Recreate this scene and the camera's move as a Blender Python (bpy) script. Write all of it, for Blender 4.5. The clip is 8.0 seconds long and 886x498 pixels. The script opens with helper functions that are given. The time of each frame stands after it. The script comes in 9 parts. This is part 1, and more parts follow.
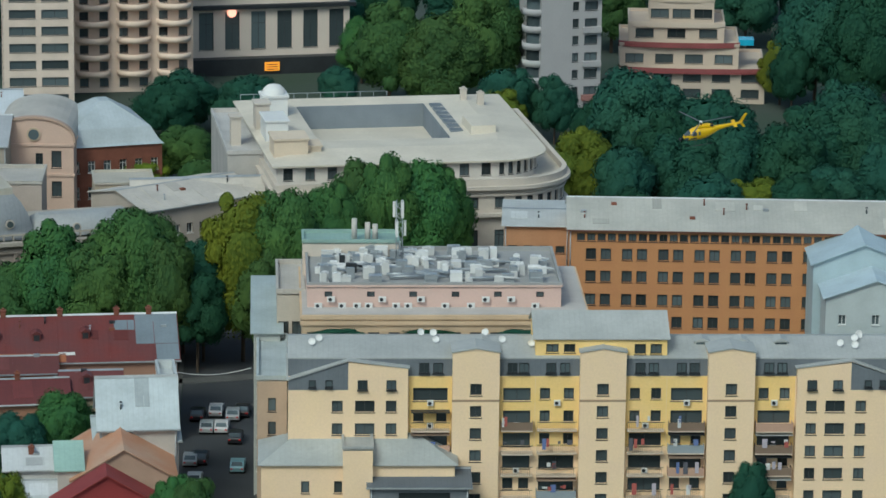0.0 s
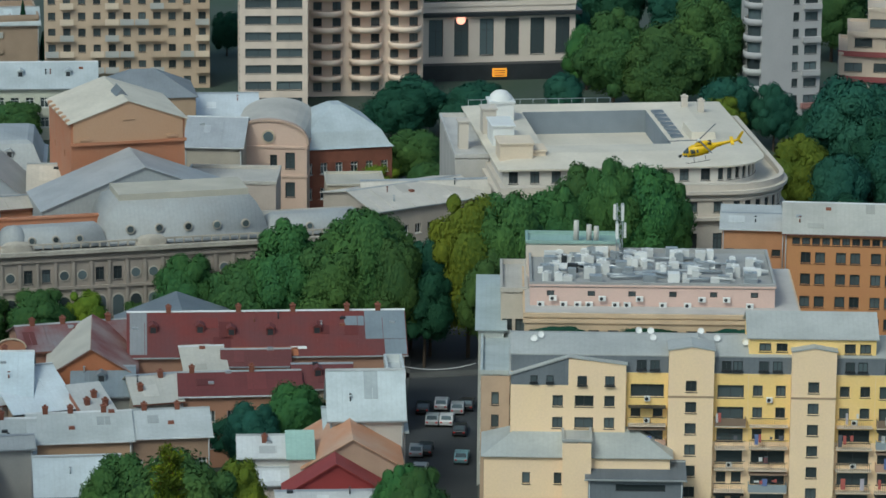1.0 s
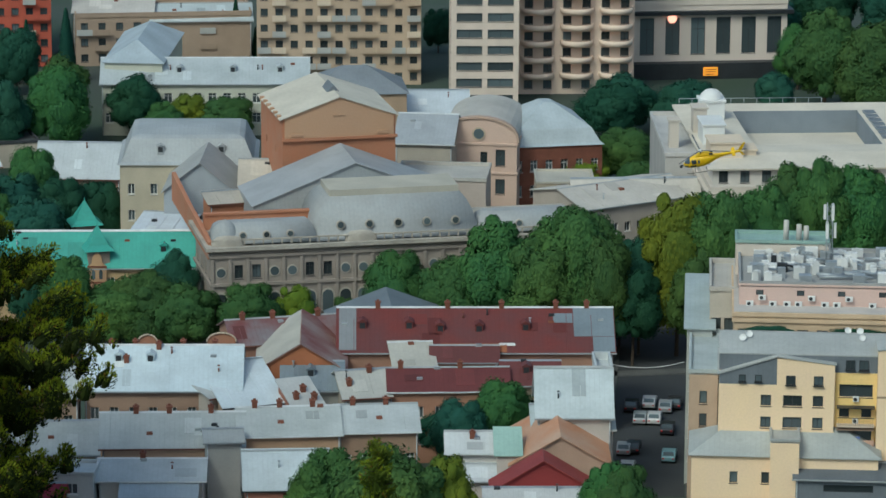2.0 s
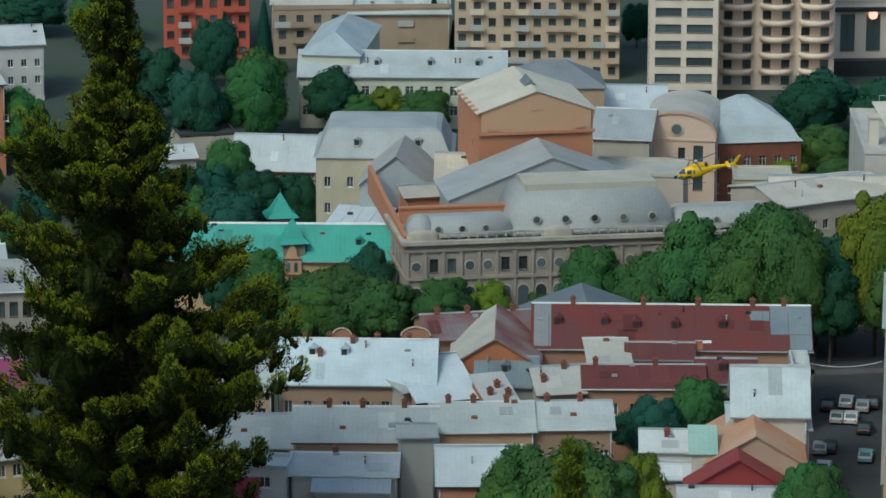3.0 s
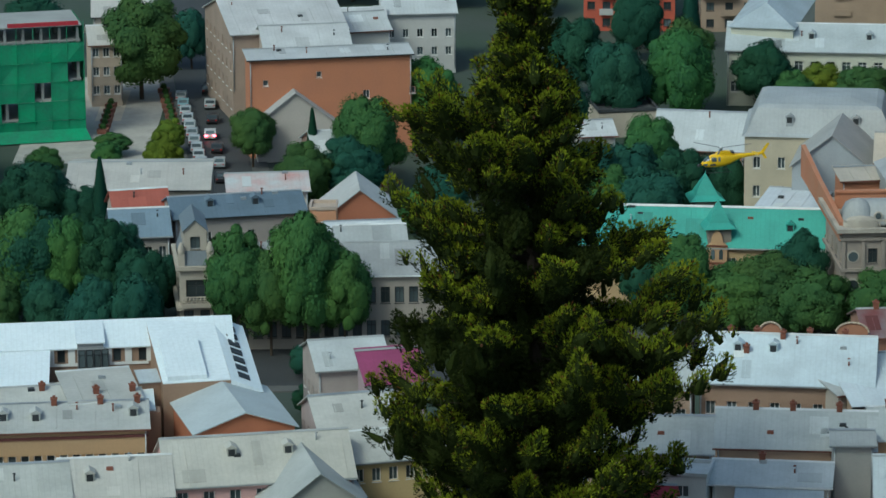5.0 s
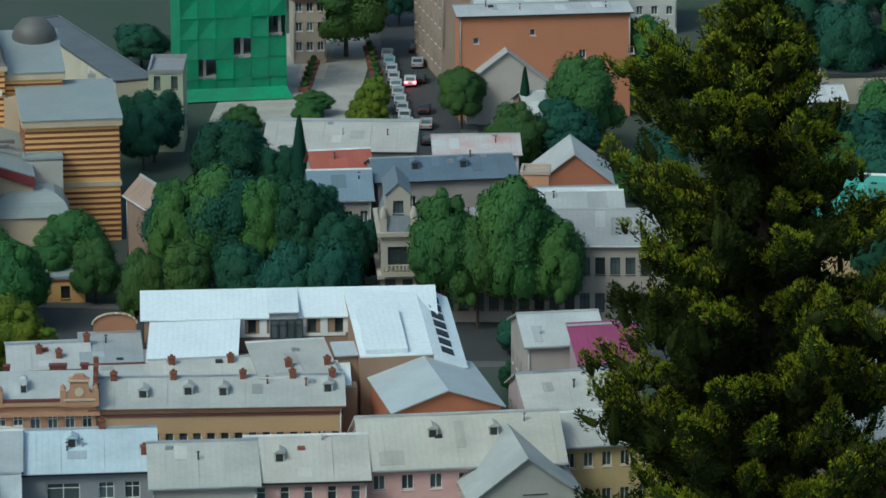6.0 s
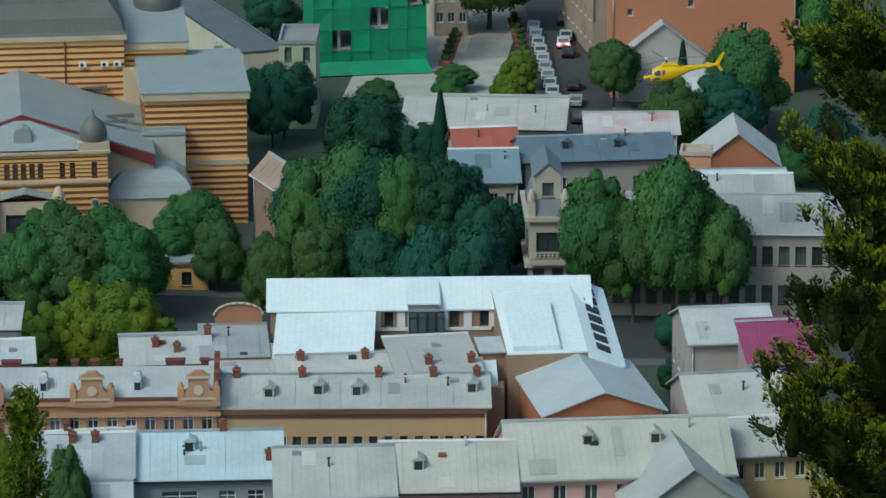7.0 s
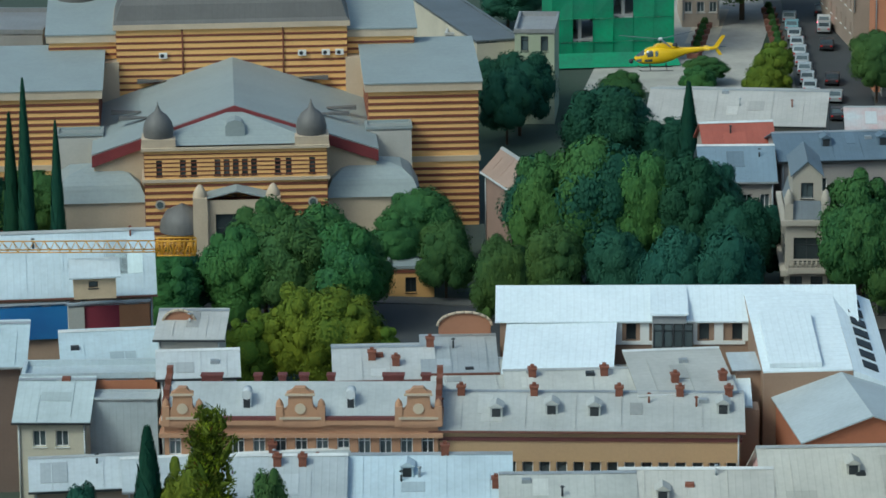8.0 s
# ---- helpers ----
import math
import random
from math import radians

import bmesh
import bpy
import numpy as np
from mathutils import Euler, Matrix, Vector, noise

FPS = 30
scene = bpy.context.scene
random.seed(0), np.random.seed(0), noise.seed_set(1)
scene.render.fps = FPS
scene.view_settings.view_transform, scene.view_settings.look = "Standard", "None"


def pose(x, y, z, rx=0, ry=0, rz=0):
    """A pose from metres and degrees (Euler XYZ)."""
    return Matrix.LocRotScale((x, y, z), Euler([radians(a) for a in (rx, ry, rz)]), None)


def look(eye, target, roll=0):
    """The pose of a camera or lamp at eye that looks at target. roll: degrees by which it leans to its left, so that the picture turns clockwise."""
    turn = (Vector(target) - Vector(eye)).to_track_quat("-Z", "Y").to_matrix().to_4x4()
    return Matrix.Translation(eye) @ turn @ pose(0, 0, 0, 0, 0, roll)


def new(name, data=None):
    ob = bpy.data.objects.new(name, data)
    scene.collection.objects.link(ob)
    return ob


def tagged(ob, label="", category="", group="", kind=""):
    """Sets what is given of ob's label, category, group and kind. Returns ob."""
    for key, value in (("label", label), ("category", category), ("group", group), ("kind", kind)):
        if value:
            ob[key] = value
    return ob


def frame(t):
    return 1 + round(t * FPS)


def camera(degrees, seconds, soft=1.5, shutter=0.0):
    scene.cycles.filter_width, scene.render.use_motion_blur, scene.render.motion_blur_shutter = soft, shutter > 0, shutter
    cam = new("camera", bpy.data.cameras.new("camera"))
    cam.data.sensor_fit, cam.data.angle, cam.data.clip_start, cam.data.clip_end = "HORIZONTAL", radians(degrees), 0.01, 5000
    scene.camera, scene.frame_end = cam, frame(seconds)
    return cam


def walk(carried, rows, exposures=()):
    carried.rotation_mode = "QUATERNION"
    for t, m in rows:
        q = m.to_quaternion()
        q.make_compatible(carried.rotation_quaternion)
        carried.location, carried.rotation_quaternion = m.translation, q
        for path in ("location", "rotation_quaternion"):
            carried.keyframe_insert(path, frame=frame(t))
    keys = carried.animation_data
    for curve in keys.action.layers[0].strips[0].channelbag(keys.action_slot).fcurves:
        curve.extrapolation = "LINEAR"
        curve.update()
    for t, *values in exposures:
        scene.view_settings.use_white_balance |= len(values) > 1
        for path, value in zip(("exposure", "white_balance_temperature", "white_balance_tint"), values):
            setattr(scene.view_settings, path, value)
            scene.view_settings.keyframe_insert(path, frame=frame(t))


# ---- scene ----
ROWS = [
    (0.0, -0.61, 19.65, 150.40, 75.6298, -0.6837, -0.9068),
    (0.1, -0.57, 17.37, 150.94, 75.6313, -0.6657, -0.5658),
    (0.2, -0.52, 15.10, 151.47, 75.6330, -0.6478, -0.2264),
    (0.3, -0.47, 12.88, 151.99, 75.6348, -0.6302, 0.1097),
    (0.4, -0.40, 10.70, 152.50, 75.6368, -0.6128, 0.4409),
    (0.5, -0.33, 8.57, 153.00, 75.6391, -0.5957, 0.7655),
    (0.6, -0.24, 6.55, 153.47, 75.6423, -0.5802, 1.0847),
    (0.7, -0.16, 4.68, 153.90, 75.6462, -0.5662, 1.3996),
    (0.8, -0.07, 3.05, 154.28, 75.6501, -0.5519, 1.7085),
    (0.9, 0.02, 1.71, 154.59, 75.6532, -0.5357, 2.0095),
    (1.0, 0.09, 0.69, 154.82, 75.6546, -0.5158, 2.3011),
    (1.1, 0.15, 0.01, 154.98, 75.6542, -0.4898, 2.5752),
    (1.2, 0.19, -0.36, 155.07, 75.6526, -0.4586, 2.8331),
    (1.3, 0.22, -0.50, 155.11, 75.6499, -0.4262, 3.0866),
    (1.4, 0.22, -0.47, 155.10, 75.6462, -0.3965, 3.3475),
    (1.5, 0.21, -0.35, 155.07, 75.6417, -0.3732, 3.6278),
    (1.6, 0.19, -0.21, 155.03, 75.6359, -0.3591, 3.9325),
    (1.7, 0.15, -0.12, 154.99, 75.6286, -0.3514, 4.2539),
    (1.8, 0.11, -0.08, 154.96, 75.6207, -0.3463, 4.5840),
    (1.9, 0.05, -0.07, 154.94, 75.6129, -0.3401, 4.9151),
    (2.0, -0.00, -0.06, 154.92, 75.6060, -0.3288, 5.2393),
    (2.1, -0.06, -0.05, 154.91, 75.6003, -0.3118, 5.5585),
    (2.2, -0.10, -0.03, 154.89, 75.5945, -0.2936, 5.8722),
    (2.3, -0.13, 0.01, 154.88, 75.5872, -0.2771, 6.1744),
    (2.4, -0.15, 0.10, 154.87, 75.5779, -0.2623, 6.4666),
    (2.5, -0.15, 0.27, 154.85, 75.5670, -0.2488, 6.7492),
    (2.6, -0.14, 0.53, 154.82, 75.5551, -0.2360, 7.0224),
    (2.7, -0.13, 0.89, 154.76, 75.5426, -0.2233, 7.2867),
    (2.8, -0.12, 1.38, 154.68, 75.5299, -0.2103, 7.5422),
    (2.9, -0.12, 2.03, 154.55, 75.5175, -0.1963, 7.7893),
    (3.0, -0.15, 2.86, 154.37, 75.5060, -0.1809, 8.0283),
    (3.1, -0.21, 3.90, 154.12, 75.4957, -0.1636, 8.2595),
    (3.2, -0.31, 5.17, 153.80, 75.4872, -0.1438, 8.4833),
    (3.3, -0.46, 6.71, 153.39, 75.4808, -0.1209, 8.6998),
    (3.4, -0.67, 8.53, 152.87, 75.4771, -0.0944, 8.8989),
    (3.5, -0.92, 10.64, 152.26, 75.4766, -0.0638, 9.1088),
    (3.6, -1.23, 13.00, 151.56, 75.4806, -0.0273, 9.3684),
    (3.7, -1.58, 15.54, 150.81, 75.4883, 0.0143, 9.6684),
    (3.8, -1.96, 18.17, 150.03, 75.4965, 0.0568, 9.9942),
    (3.9, -2.36, 20.84, 149.25, 75.5021, 0.0965, 10.3316),
    (4.0, -2.76, 23.48, 148.50, 75.5019, 0.1293, 10.6660),
    (4.1, -3.18, 26.03, 147.79, 75.4947, 0.1534, 11.0028),
    (4.2, -3.61, 28.49, 147.13, 75.4824, 0.1715, 11.3515),
    (4.3, -4.07, 30.86, 146.50, 75.4672, 0.1862, 11.7043),
    (4.4, -4.58, 33.19, 145.89, 75.4510, 0.2005, 12.0532),
    (4.5, -5.15, 35.50, 145.29, 75.4359, 0.2172, 12.3903),
    (4.6, -5.77, 37.83, 144.68, 75.4223, 0.2361, 12.7077),
    (4.7, -6.43, 40.19, 144.05, 75.4088, 0.2553, 13.0107),
    (4.8, -7.10, 42.55, 143.40, 75.3949, 0.2751, 13.3111),
    (4.9, -7.79, 44.94, 142.73, 75.3798, 0.2957, 13.6207),
    (5.0, -8.47, 47.35, 142.04, 75.3632, 0.3174, 13.9513),
    (5.1, -9.16, 49.84, 141.33, 75.3453, 0.3420, 14.3097),
    (5.2, -9.86, 52.41, 140.58, 75.3254, 0.3638, 14.6674),
    (5.3, -10.57, 55.09, 139.79, 75.2995, 0.3721, 15.0053),
    (5.4, -11.33, 57.90, 138.96, 75.2662, 0.3652, 15.3315),
    (5.5, -12.16, 60.87, 138.09, 75.2268, 0.3458, 15.6451),
    (5.6, -13.06, 63.99, 137.17, 75.1827, 0.3165, 15.9453),
    (5.7, -14.03, 67.25, 136.23, 75.1354, 0.2799, 16.2311),
    (5.8, -15.06, 70.62, 135.25, 75.0862, 0.2387, 16.5016),
    (5.9, -16.15, 74.07, 134.26, 75.0365, 0.1955, 16.7561),
    (6.0, -17.28, 77.58, 133.25, 74.9878, 0.1529, 16.9936),
    (6.1, -18.46, 81.12, 132.25, 74.9414, 0.1135, 17.2132),
    (6.2, -19.68, 84.67, 131.25, 74.8988, 0.0799, 17.4139),
    (6.3, -20.94, 88.20, 130.26, 74.8613, 0.0548, 17.5948),
    (6.4, -22.24, 91.72, 129.29, 74.8304, 0.0407, 17.7472),
    (6.5, -23.58, 95.21, 128.34, 74.8075, 0.0403, 17.8954),
    (6.6, -24.95, 98.69, 127.40, 74.7900, 0.0501, 18.0598),
    (6.7, -26.34, 102.14, 126.46, 74.7753, 0.0647, 18.2337),
    (6.8, -27.72, 105.59, 125.52, 74.7642, 0.0843, 18.4249),
    (6.9, -29.08, 109.05, 124.56, 74.7575, 0.1090, 18.6412),
    (7.0, -30.42, 112.51, 123.58, 74.7561, 0.1387, 18.8904),
    (7.1, -31.71, 115.98, 122.57, 74.7619, 0.1759, 19.1838),
    (7.2, -32.97, 119.45, 121.54, 74.7743, 0.2207, 19.5160),
    (7.3, -34.19, 122.93, 120.49, 74.7905, 0.2693, 19.8705),
    (7.4, -35.41, 126.41, 119.44, 74.8074, 0.3181, 20.2304),
    (7.5, -36.62, 129.88, 118.38, 74.8219, 0.3634, 20.5791),
    (7.6, -37.84, 133.35, 117.34, 74.8341, 0.4051, 20.9166),
    (7.7, -39.08, 136.82, 116.30, 74.8460, 0.4455, 21.2540),
    (7.8, -40.33, 140.29, 115.28, 74.8575, 0.4851, 21.5913),
    (7.9, -41.60, 143.75, 114.26, 74.8689, 0.5240, 21.9286),
    (8.0, -42.87, 147.21, 113.24, 74.8802, 0.5626, 22.2658),
]
cam = camera(12.26, 8.0, soft=1.6)
walk(cam, [(t, pose(x, y, z, rx, ry, rz)) for t, x, y, z, rx, ry, rz in ROWS], [(0.0, -0.06, 5950, -7), (3.5, -0.06, 5940, -9.5), (5.0, -0.04, 5900, -11), (6.5, 0.0, 5880, -11), (8.0, 0.09, 5850, -10)])

# ---- daylight: overcast evening sky ----
world = bpy.data.worlds.new("overcast_sky")
scene.world = world
world.use_nodes = True
wn, wl = world.node_tree.nodes, world.node_tree.links
sky = wn.new("ShaderNodeTexSky")
sky.sky_type = "NISHITA"
sky.sun_disc = False
sky.sun_elevation, sky.sun_rotation = radians(48), radians(200)
sky.air_density, sky.dust_density, sky.ozone_density = 1.0, 3.0, 1.5
wl.new(sky.outputs["Color"], wn["Background"].inputs["Color"])
wn["Background"].inputs["Strength"].default_value = 0.13
sun_lamp = new("sun", bpy.data.lights.new("sun", "SUN"))
sun_lamp.data.energy, sun_lamp.data.angle, sun_lamp.data.color = 1.5, radians(20), (1.0, 0.95, 0.88)
sun_lamp.matrix_world = look((0, 0, 300), (150, 260, 0))

# ---- materials ----
MATS = {}
TONES = {}


def nodes_of(name, colour, rough, metal=0.0):
    m = bpy.data.materials.new(name)
    m.use_nodes = True
    n, l = m.node_tree.nodes, m.node_tree.links
    b = n["Principled BSDF"]
    b.inputs["Base Color"].default_value = (*colour, 1)
    b.inputs["Roughness"].default_value, b.inputs["Metallic"].default_value = rough, metal
    return m, n, l, b


def surface(name, colour, rough=0.8, metal=0.0, grain=3.0, stain=0.25, vary=0.3, bump=0.3, second=None, mix=0.4, seam=None, pitch=0.6, each=0.0):
    """Weathered surface: base colour, large stains, fine grain, optional second colour in patches and raised seams along one axis."""
    key = (name, colour, rough, second, seam)
    if key in MATS:
        return MATS[key]
    m, n, l, b = nodes_of(name, colour, rough, metal)
    co = n.new("ShaderNodeTexCoord")
    big, fine = n.new("ShaderNodeTexNoise"), n.new("ShaderNodeTexNoise")
    big.inputs["Scale"].default_value, big.inputs["Detail"].default_value = vary, 5
    fine.inputs["Scale"].default_value, fine.inputs["Detail"].default_value = grain, 4
    for q in (big, fine):
        l.new(co.outputs["Object"], q.inputs["Vector"])
    ramp = n.new("ShaderNodeMapRange")
    ramp.inputs["From Min"].default_value, ramp.inputs["From Max"].default_value = 0.35, 0.68
    l.new(big.outputs["Fac"], ramp.inputs["Value"])
    pick = n.new("ShaderNodeMix")
    pick.data_type = "RGBA"
    pick.inputs["A"].default_value = (*colour, 1)
    other = second or tuple(c * (1 - stain) for c in colour)
    pick.inputs["B"].default_value = (*other, 1)
    if second:
        mm = n.new("ShaderNodeMath")
        mm.operation = "MULTIPLY"
        mm.inputs[1].default_value = mix
        l.new(ramp.outputs["Result"], mm.inputs[0])
        l.new(mm.outputs[0], pick.inputs["Factor"])
    else:
        l.new(ramp.outputs["Result"], pick.inputs["Factor"])
    tone = n.new("ShaderNodeHueSaturation")
    rr = n.new("ShaderNodeMapRange")
    rr.inputs["To Min"].default_value, rr.inputs["To Max"].default_value = 1 - 0.6 * stain, 1 + 0.6 * stain
    l.new(fine.outputs["Fac"], rr.inputs["Value"])
    l.new(rr.outputs["Result"], tone.inputs["Value"])
    l.new(pick.outputs["Result"], tone.inputs["Color"])
    last = tone.outputs["Color"]
    if each:
        info = n.new("ShaderNodeObjectInfo")
        er, et = n.new("ShaderNodeMapRange"), n.new("ShaderNodeHueSaturation")
        er.inputs["To Min"].default_value, er.inputs["To Max"].default_value = 1 - each, 1 + each
        l.new(info.outputs["Random"], er.inputs["Value"])
        l.new(er.outputs["Result"], et.inputs["Value"])
        l.new(last, et.inputs["Color"])
        last = et.outputs["Color"]
    height = fine.outputs["Fac"]
    if seam:
        wave = n.new("ShaderNodeTexWave")
        wave.bands_direction, wave.wave_profile = seam, "SIN"
        wave.inputs["Scale"].default_value = 0.314 / pitch
        l.new(co.outputs["Object"], wave.inputs["Vector"])
        sharp = n.new("ShaderNodeMapRange")
        sharp.inputs["From Min"].default_value = 0.8
        l.new(wave.outputs["Fac"], sharp.inputs["Value"])
        dark = n.new("ShaderNodeMix")
        dark.data_type = "RGBA"
        dark.inputs["B"].default_value = (*[c * 0.72 for c in colour], 1)
        sm = n.new("ShaderNodeMath")
        sm.operation = "MULTIPLY"
        sm.inputs[1].default_value = 0.14
        l.new(sharp.outputs["Result"], sm.inputs[0])
        l.new(sm.outputs[0], dark.inputs["Factor"])
        l.new(last, dark.inputs["A"])
        last = dark.outputs["Result"]
        height = sharp.outputs["Result"]
    l.new(last, b.inputs["Base Color"])
    bp = n.new("ShaderNodeBump")
    bp.inputs["Strength"].default_value, bp.inputs["Distance"].default_value = bump, 0.05
    l.new(height, bp.inputs["Height"])
    l.new(bp.outputs["Normal"], b.inputs["Normal"])
    MATS[key] = m
    TONES[m.name] = colour
    return m


def sheet(colour, axis="X", second=None, mix=0.4, rough=0.58):
    return surface("sheet_metal_roof", colour, rough, 0.05, 2.5, 0.2, 0.22, 0.2, second, mix, axis, 0.6)


def plaster(colour, second=None, mix=0.4):
    return surface("painted_plaster", colour, 0.9, 0, 4.0, 0.16, 0.25, 0.2, second, mix)


def leaves_of(name, dark, light, rusty=None):
    m, n, l, b = nodes_of(name, dark, 0.8)
    b.inputs["Specular IOR Level"].default_value = 0.12
    geo, info, co = n.new("ShaderNodeNewGeometry"), n.new("ShaderNodeObjectInfo"), n.new("ShaderNodeTexCoord")
    big = n.new("ShaderNodeTexNoise")
    big.inputs["Scale"].default_value = 0.35
    l.new(co.outputs["Object"], big.inputs["Vector"])
    mix1, add = n.new("ShaderNodeMix"), n.new("ShaderNodeMath")
    mix1.data_type = "RGBA"
    add.operation = "MULTIPLY_ADD"
    l.new(geo.outputs["Random Per Island"], add.inputs[0])
    add.inputs[1].default_value = 0.3
    sub = n.new("ShaderNodeMapRange")
    sub.inputs["From Min"].default_value, sub.inputs["From Max"].default_value = 0.35, 0.75
    sub.inputs["To Max"].default_value = 0.6
    l.new(big.outputs["Fac"], sub.inputs["Value"])
    l.new(sub.outputs["Result"], add.inputs[2])
    l.new(add.outputs[0], mix1.inputs["Factor"])
    mix1.inputs["A"].default_value, mix1.inputs["B"].default_value = (*dark, 1), (*light, 1)
    hue = n.new("ShaderNodeHueSaturation")
    hr, vr = n.new("ShaderNodeMapRange"), n.new("ShaderNodeMapRange")
    hr.inputs["To Min"].default_value, hr.inputs["To Max"].default_value = 0.475, 0.515
    vr.inputs["To Min"].default_value, vr.inputs["To Max"].default_value = 0.78, 1.12
    l.new(info.outputs["Random"], hr.inputs["Value"])
    l.new(info.outputs["Random"], vr.inputs["Value"])
    l.new(hr.outputs["Result"], hue.inputs["Hue"])
    l.new(vr.outputs["Result"], hue.inputs["Value"])
    l.new(mix1.outputs["Result"], hue.inputs["Color"])
    last = hue.outputs["Color"]
    if rusty:
        pick, lim = n.new("ShaderNodeMix"), n.new("ShaderNodeMath")
        pick.data_type = "RGBA"
        lim.operation = "GREATER_THAN"
        lim.inputs[1].default_value = 0.93
        l.new(geo.outputs["Random Per Island"], lim.inputs[0])
        l.new(lim.outputs[0], pick.inputs["Factor"])
        l.new(last, pick.inputs["A"])
        pick.inputs["B"].default_value = (*rusty, 1)
        last = pick.outputs["Result"]
    l.new(last, b.inputs["Base Color"])
    return m


def glass_dark(name="window_glass", colour=(0.055, 0.07, 0.075)):
    if name in MATS:
        return MATS[name]
    m, n, l, b = nodes_of(name, colour, 0.12)
    info, mr, hv = n.new("ShaderNodeObjectInfo"), n.new("ShaderNodeMapRange"), n.new("ShaderNodeHueSaturation")
    mr.inputs["To Min"].default_value, mr.inputs["To Max"].default_value = 0.5, 2.2
    hv.inputs["Color"].default_value = (*colour, 1)
    l.new(info.outputs["Random"], mr.inputs["Value"])
    l.new(mr.outputs["Result"], hv.inputs["Value"])
    l.new(hv.outputs["Color"], b.inputs["Base Color"])
    MATS[name] = m
    return m


GLASS = glass_dark()
WHITE = surface("white_paint", (0.72, 0.72, 0.70), 0.6, 0, 6, 0.12)
BRICK = surface("red_brick", (0.22, 0.08, 0.05), 0.9, 0, 9, 0.35, 0.4, 0.5)
DARK = surface("dark_metal", (0.045, 0.05, 0.055), 0.5, 0.4, 4, 0.3)
STEEL = surface("galvanised_steel", (0.42, 0.45, 0.47), 0.45, 0.5, 5, 0.25)
BARK = surface("bark", (0.09, 0.065, 0.045), 0.95, 0, 8, 0.5, 0.8, 0.8)
STONE = surface("pale_stone", (0.44, 0.40, 0.34), 0.9, 0, 3, 0.3, 0.35, 0.4)
ASPHALT = surface("asphalt", (0.052, 0.056, 0.060), 0.85, 0, 5, 0.3, 0.08, 0.3)

EDGES = [DARK, surface("rusty_trim", (0.17, 0.07, 0.05), 0.8), STEEL, surface("zinc_trim", (0.40, 0.42, 0.42), 0.6, 0.2), surface("white_trim", (0.66, 0.68, 0.68), 0.6)]

# ---- mesh helpers ----


def mesh_ob(name, bm, mats, parent=None, label=""):
    me = bpy.data.meshes.new(name)
    bm.to_mesh(me)
    bm.free()
    for m in mats if isinstance(mats, (list, tuple)) else [mats]:
        me.materials.append(m)
    ob = new(name, me)
    ob.parent = parent
    if label:
        ob["label"] = label
    return ob


def part(name, bm, material, parent, label=""):
    return mesh_ob(name, bm, material, parent, label)


def again(name, me, parent, m):
    if isinstance(me, tuple):
        ob = again(name, me[0], parent, m)
        again("pane", me[1], ob, Matrix())
        return ob
    ob = new(name, me)
    ob.parent = parent
    ob.matrix_basis = m
    return ob


def quad(bm, *pts, mi=0):
    f = bm.faces.new([bm.verts.new(p) for p in pts])
    f.material_index = mi
    return f


def box(bm, x0, y0, z0, x1, y1, z1, mi=0, taper=0.0):
    lo = [(x0, y0), (x1, y0), (x1, y1), (x0, y1)]
    hi = [(x0 + taper, y0 + taper), (x1 - taper, y0 + taper), (x1 - taper, y1 - taper), (x0 + taper, y1 - taper)]
    a = [bm.verts.new((*p, z0)) for p in lo]
    b = [bm.verts.new((*p, z1)) for p in hi]
    fs = [bm.faces.new(a[::-1]), bm.faces.new(b)]
    for i in range(4):
        fs.append(bm.faces.new((a[i], a[(i + 1) % 4], b[(i + 1) % 4], b[i])))
    for f in fs:
        f.material_index = mi


def prism(bm, pts, axis, a0, a1, mi=0):
    """A closed outline swept along x ('x': outline in y, z) or along y ('y': outline in x, z)."""
    at = (lambda p, a: (a, p[0], p[1])) if axis == "x" else (lambda p, a: (p[0], a, p[1]))
    lo, hi = [bm.verts.new(at(p, a0)) for p in pts], [bm.verts.new(at(p, a1)) for p in pts]
    fs = [bm.faces.new(lo), bm.faces.new(hi[::-1])]
    for i in range(len(pts)):
        j = (i + 1) % len(pts)
        fs.append(bm.faces.new((lo[j], lo[i], hi[i], hi[j])))
    for f in fs:
        f.material_index = mi
    bmesh.ops.recalc_face_normals(bm, faces=fs)


def tube(bm, p0, p1, r0, r1=None, seg=8, mi=0):
    p0, p1 = Vector(p0), Vector(p1)
    r1 = r0 if r1 is None else r1
    q = (p1 - p0).to_track_quat("Z", "Y")
    ring = [(math.cos(2 * math.pi * i / seg), math.sin(2 * math.pi * i / seg)) for i in range(seg)]
    a = [bm.verts.new(p0 + q @ Vector((c * r0, s * r0, 0))) for c, s in ring]
    b = [bm.verts.new(p1 + q @ Vector((c * r1, s * r1, 0))) for c, s in ring]
    fs = [bm.faces.new(a[::-1]), bm.faces.new(b)]
    for i in range(seg):
        fs.append(bm.faces.new((a[i], a[(i + 1) % seg], b[(i + 1) % seg], b[i])))
    for f in fs:
        f.material_index = mi
        f.smooth = len(f.verts) == 4


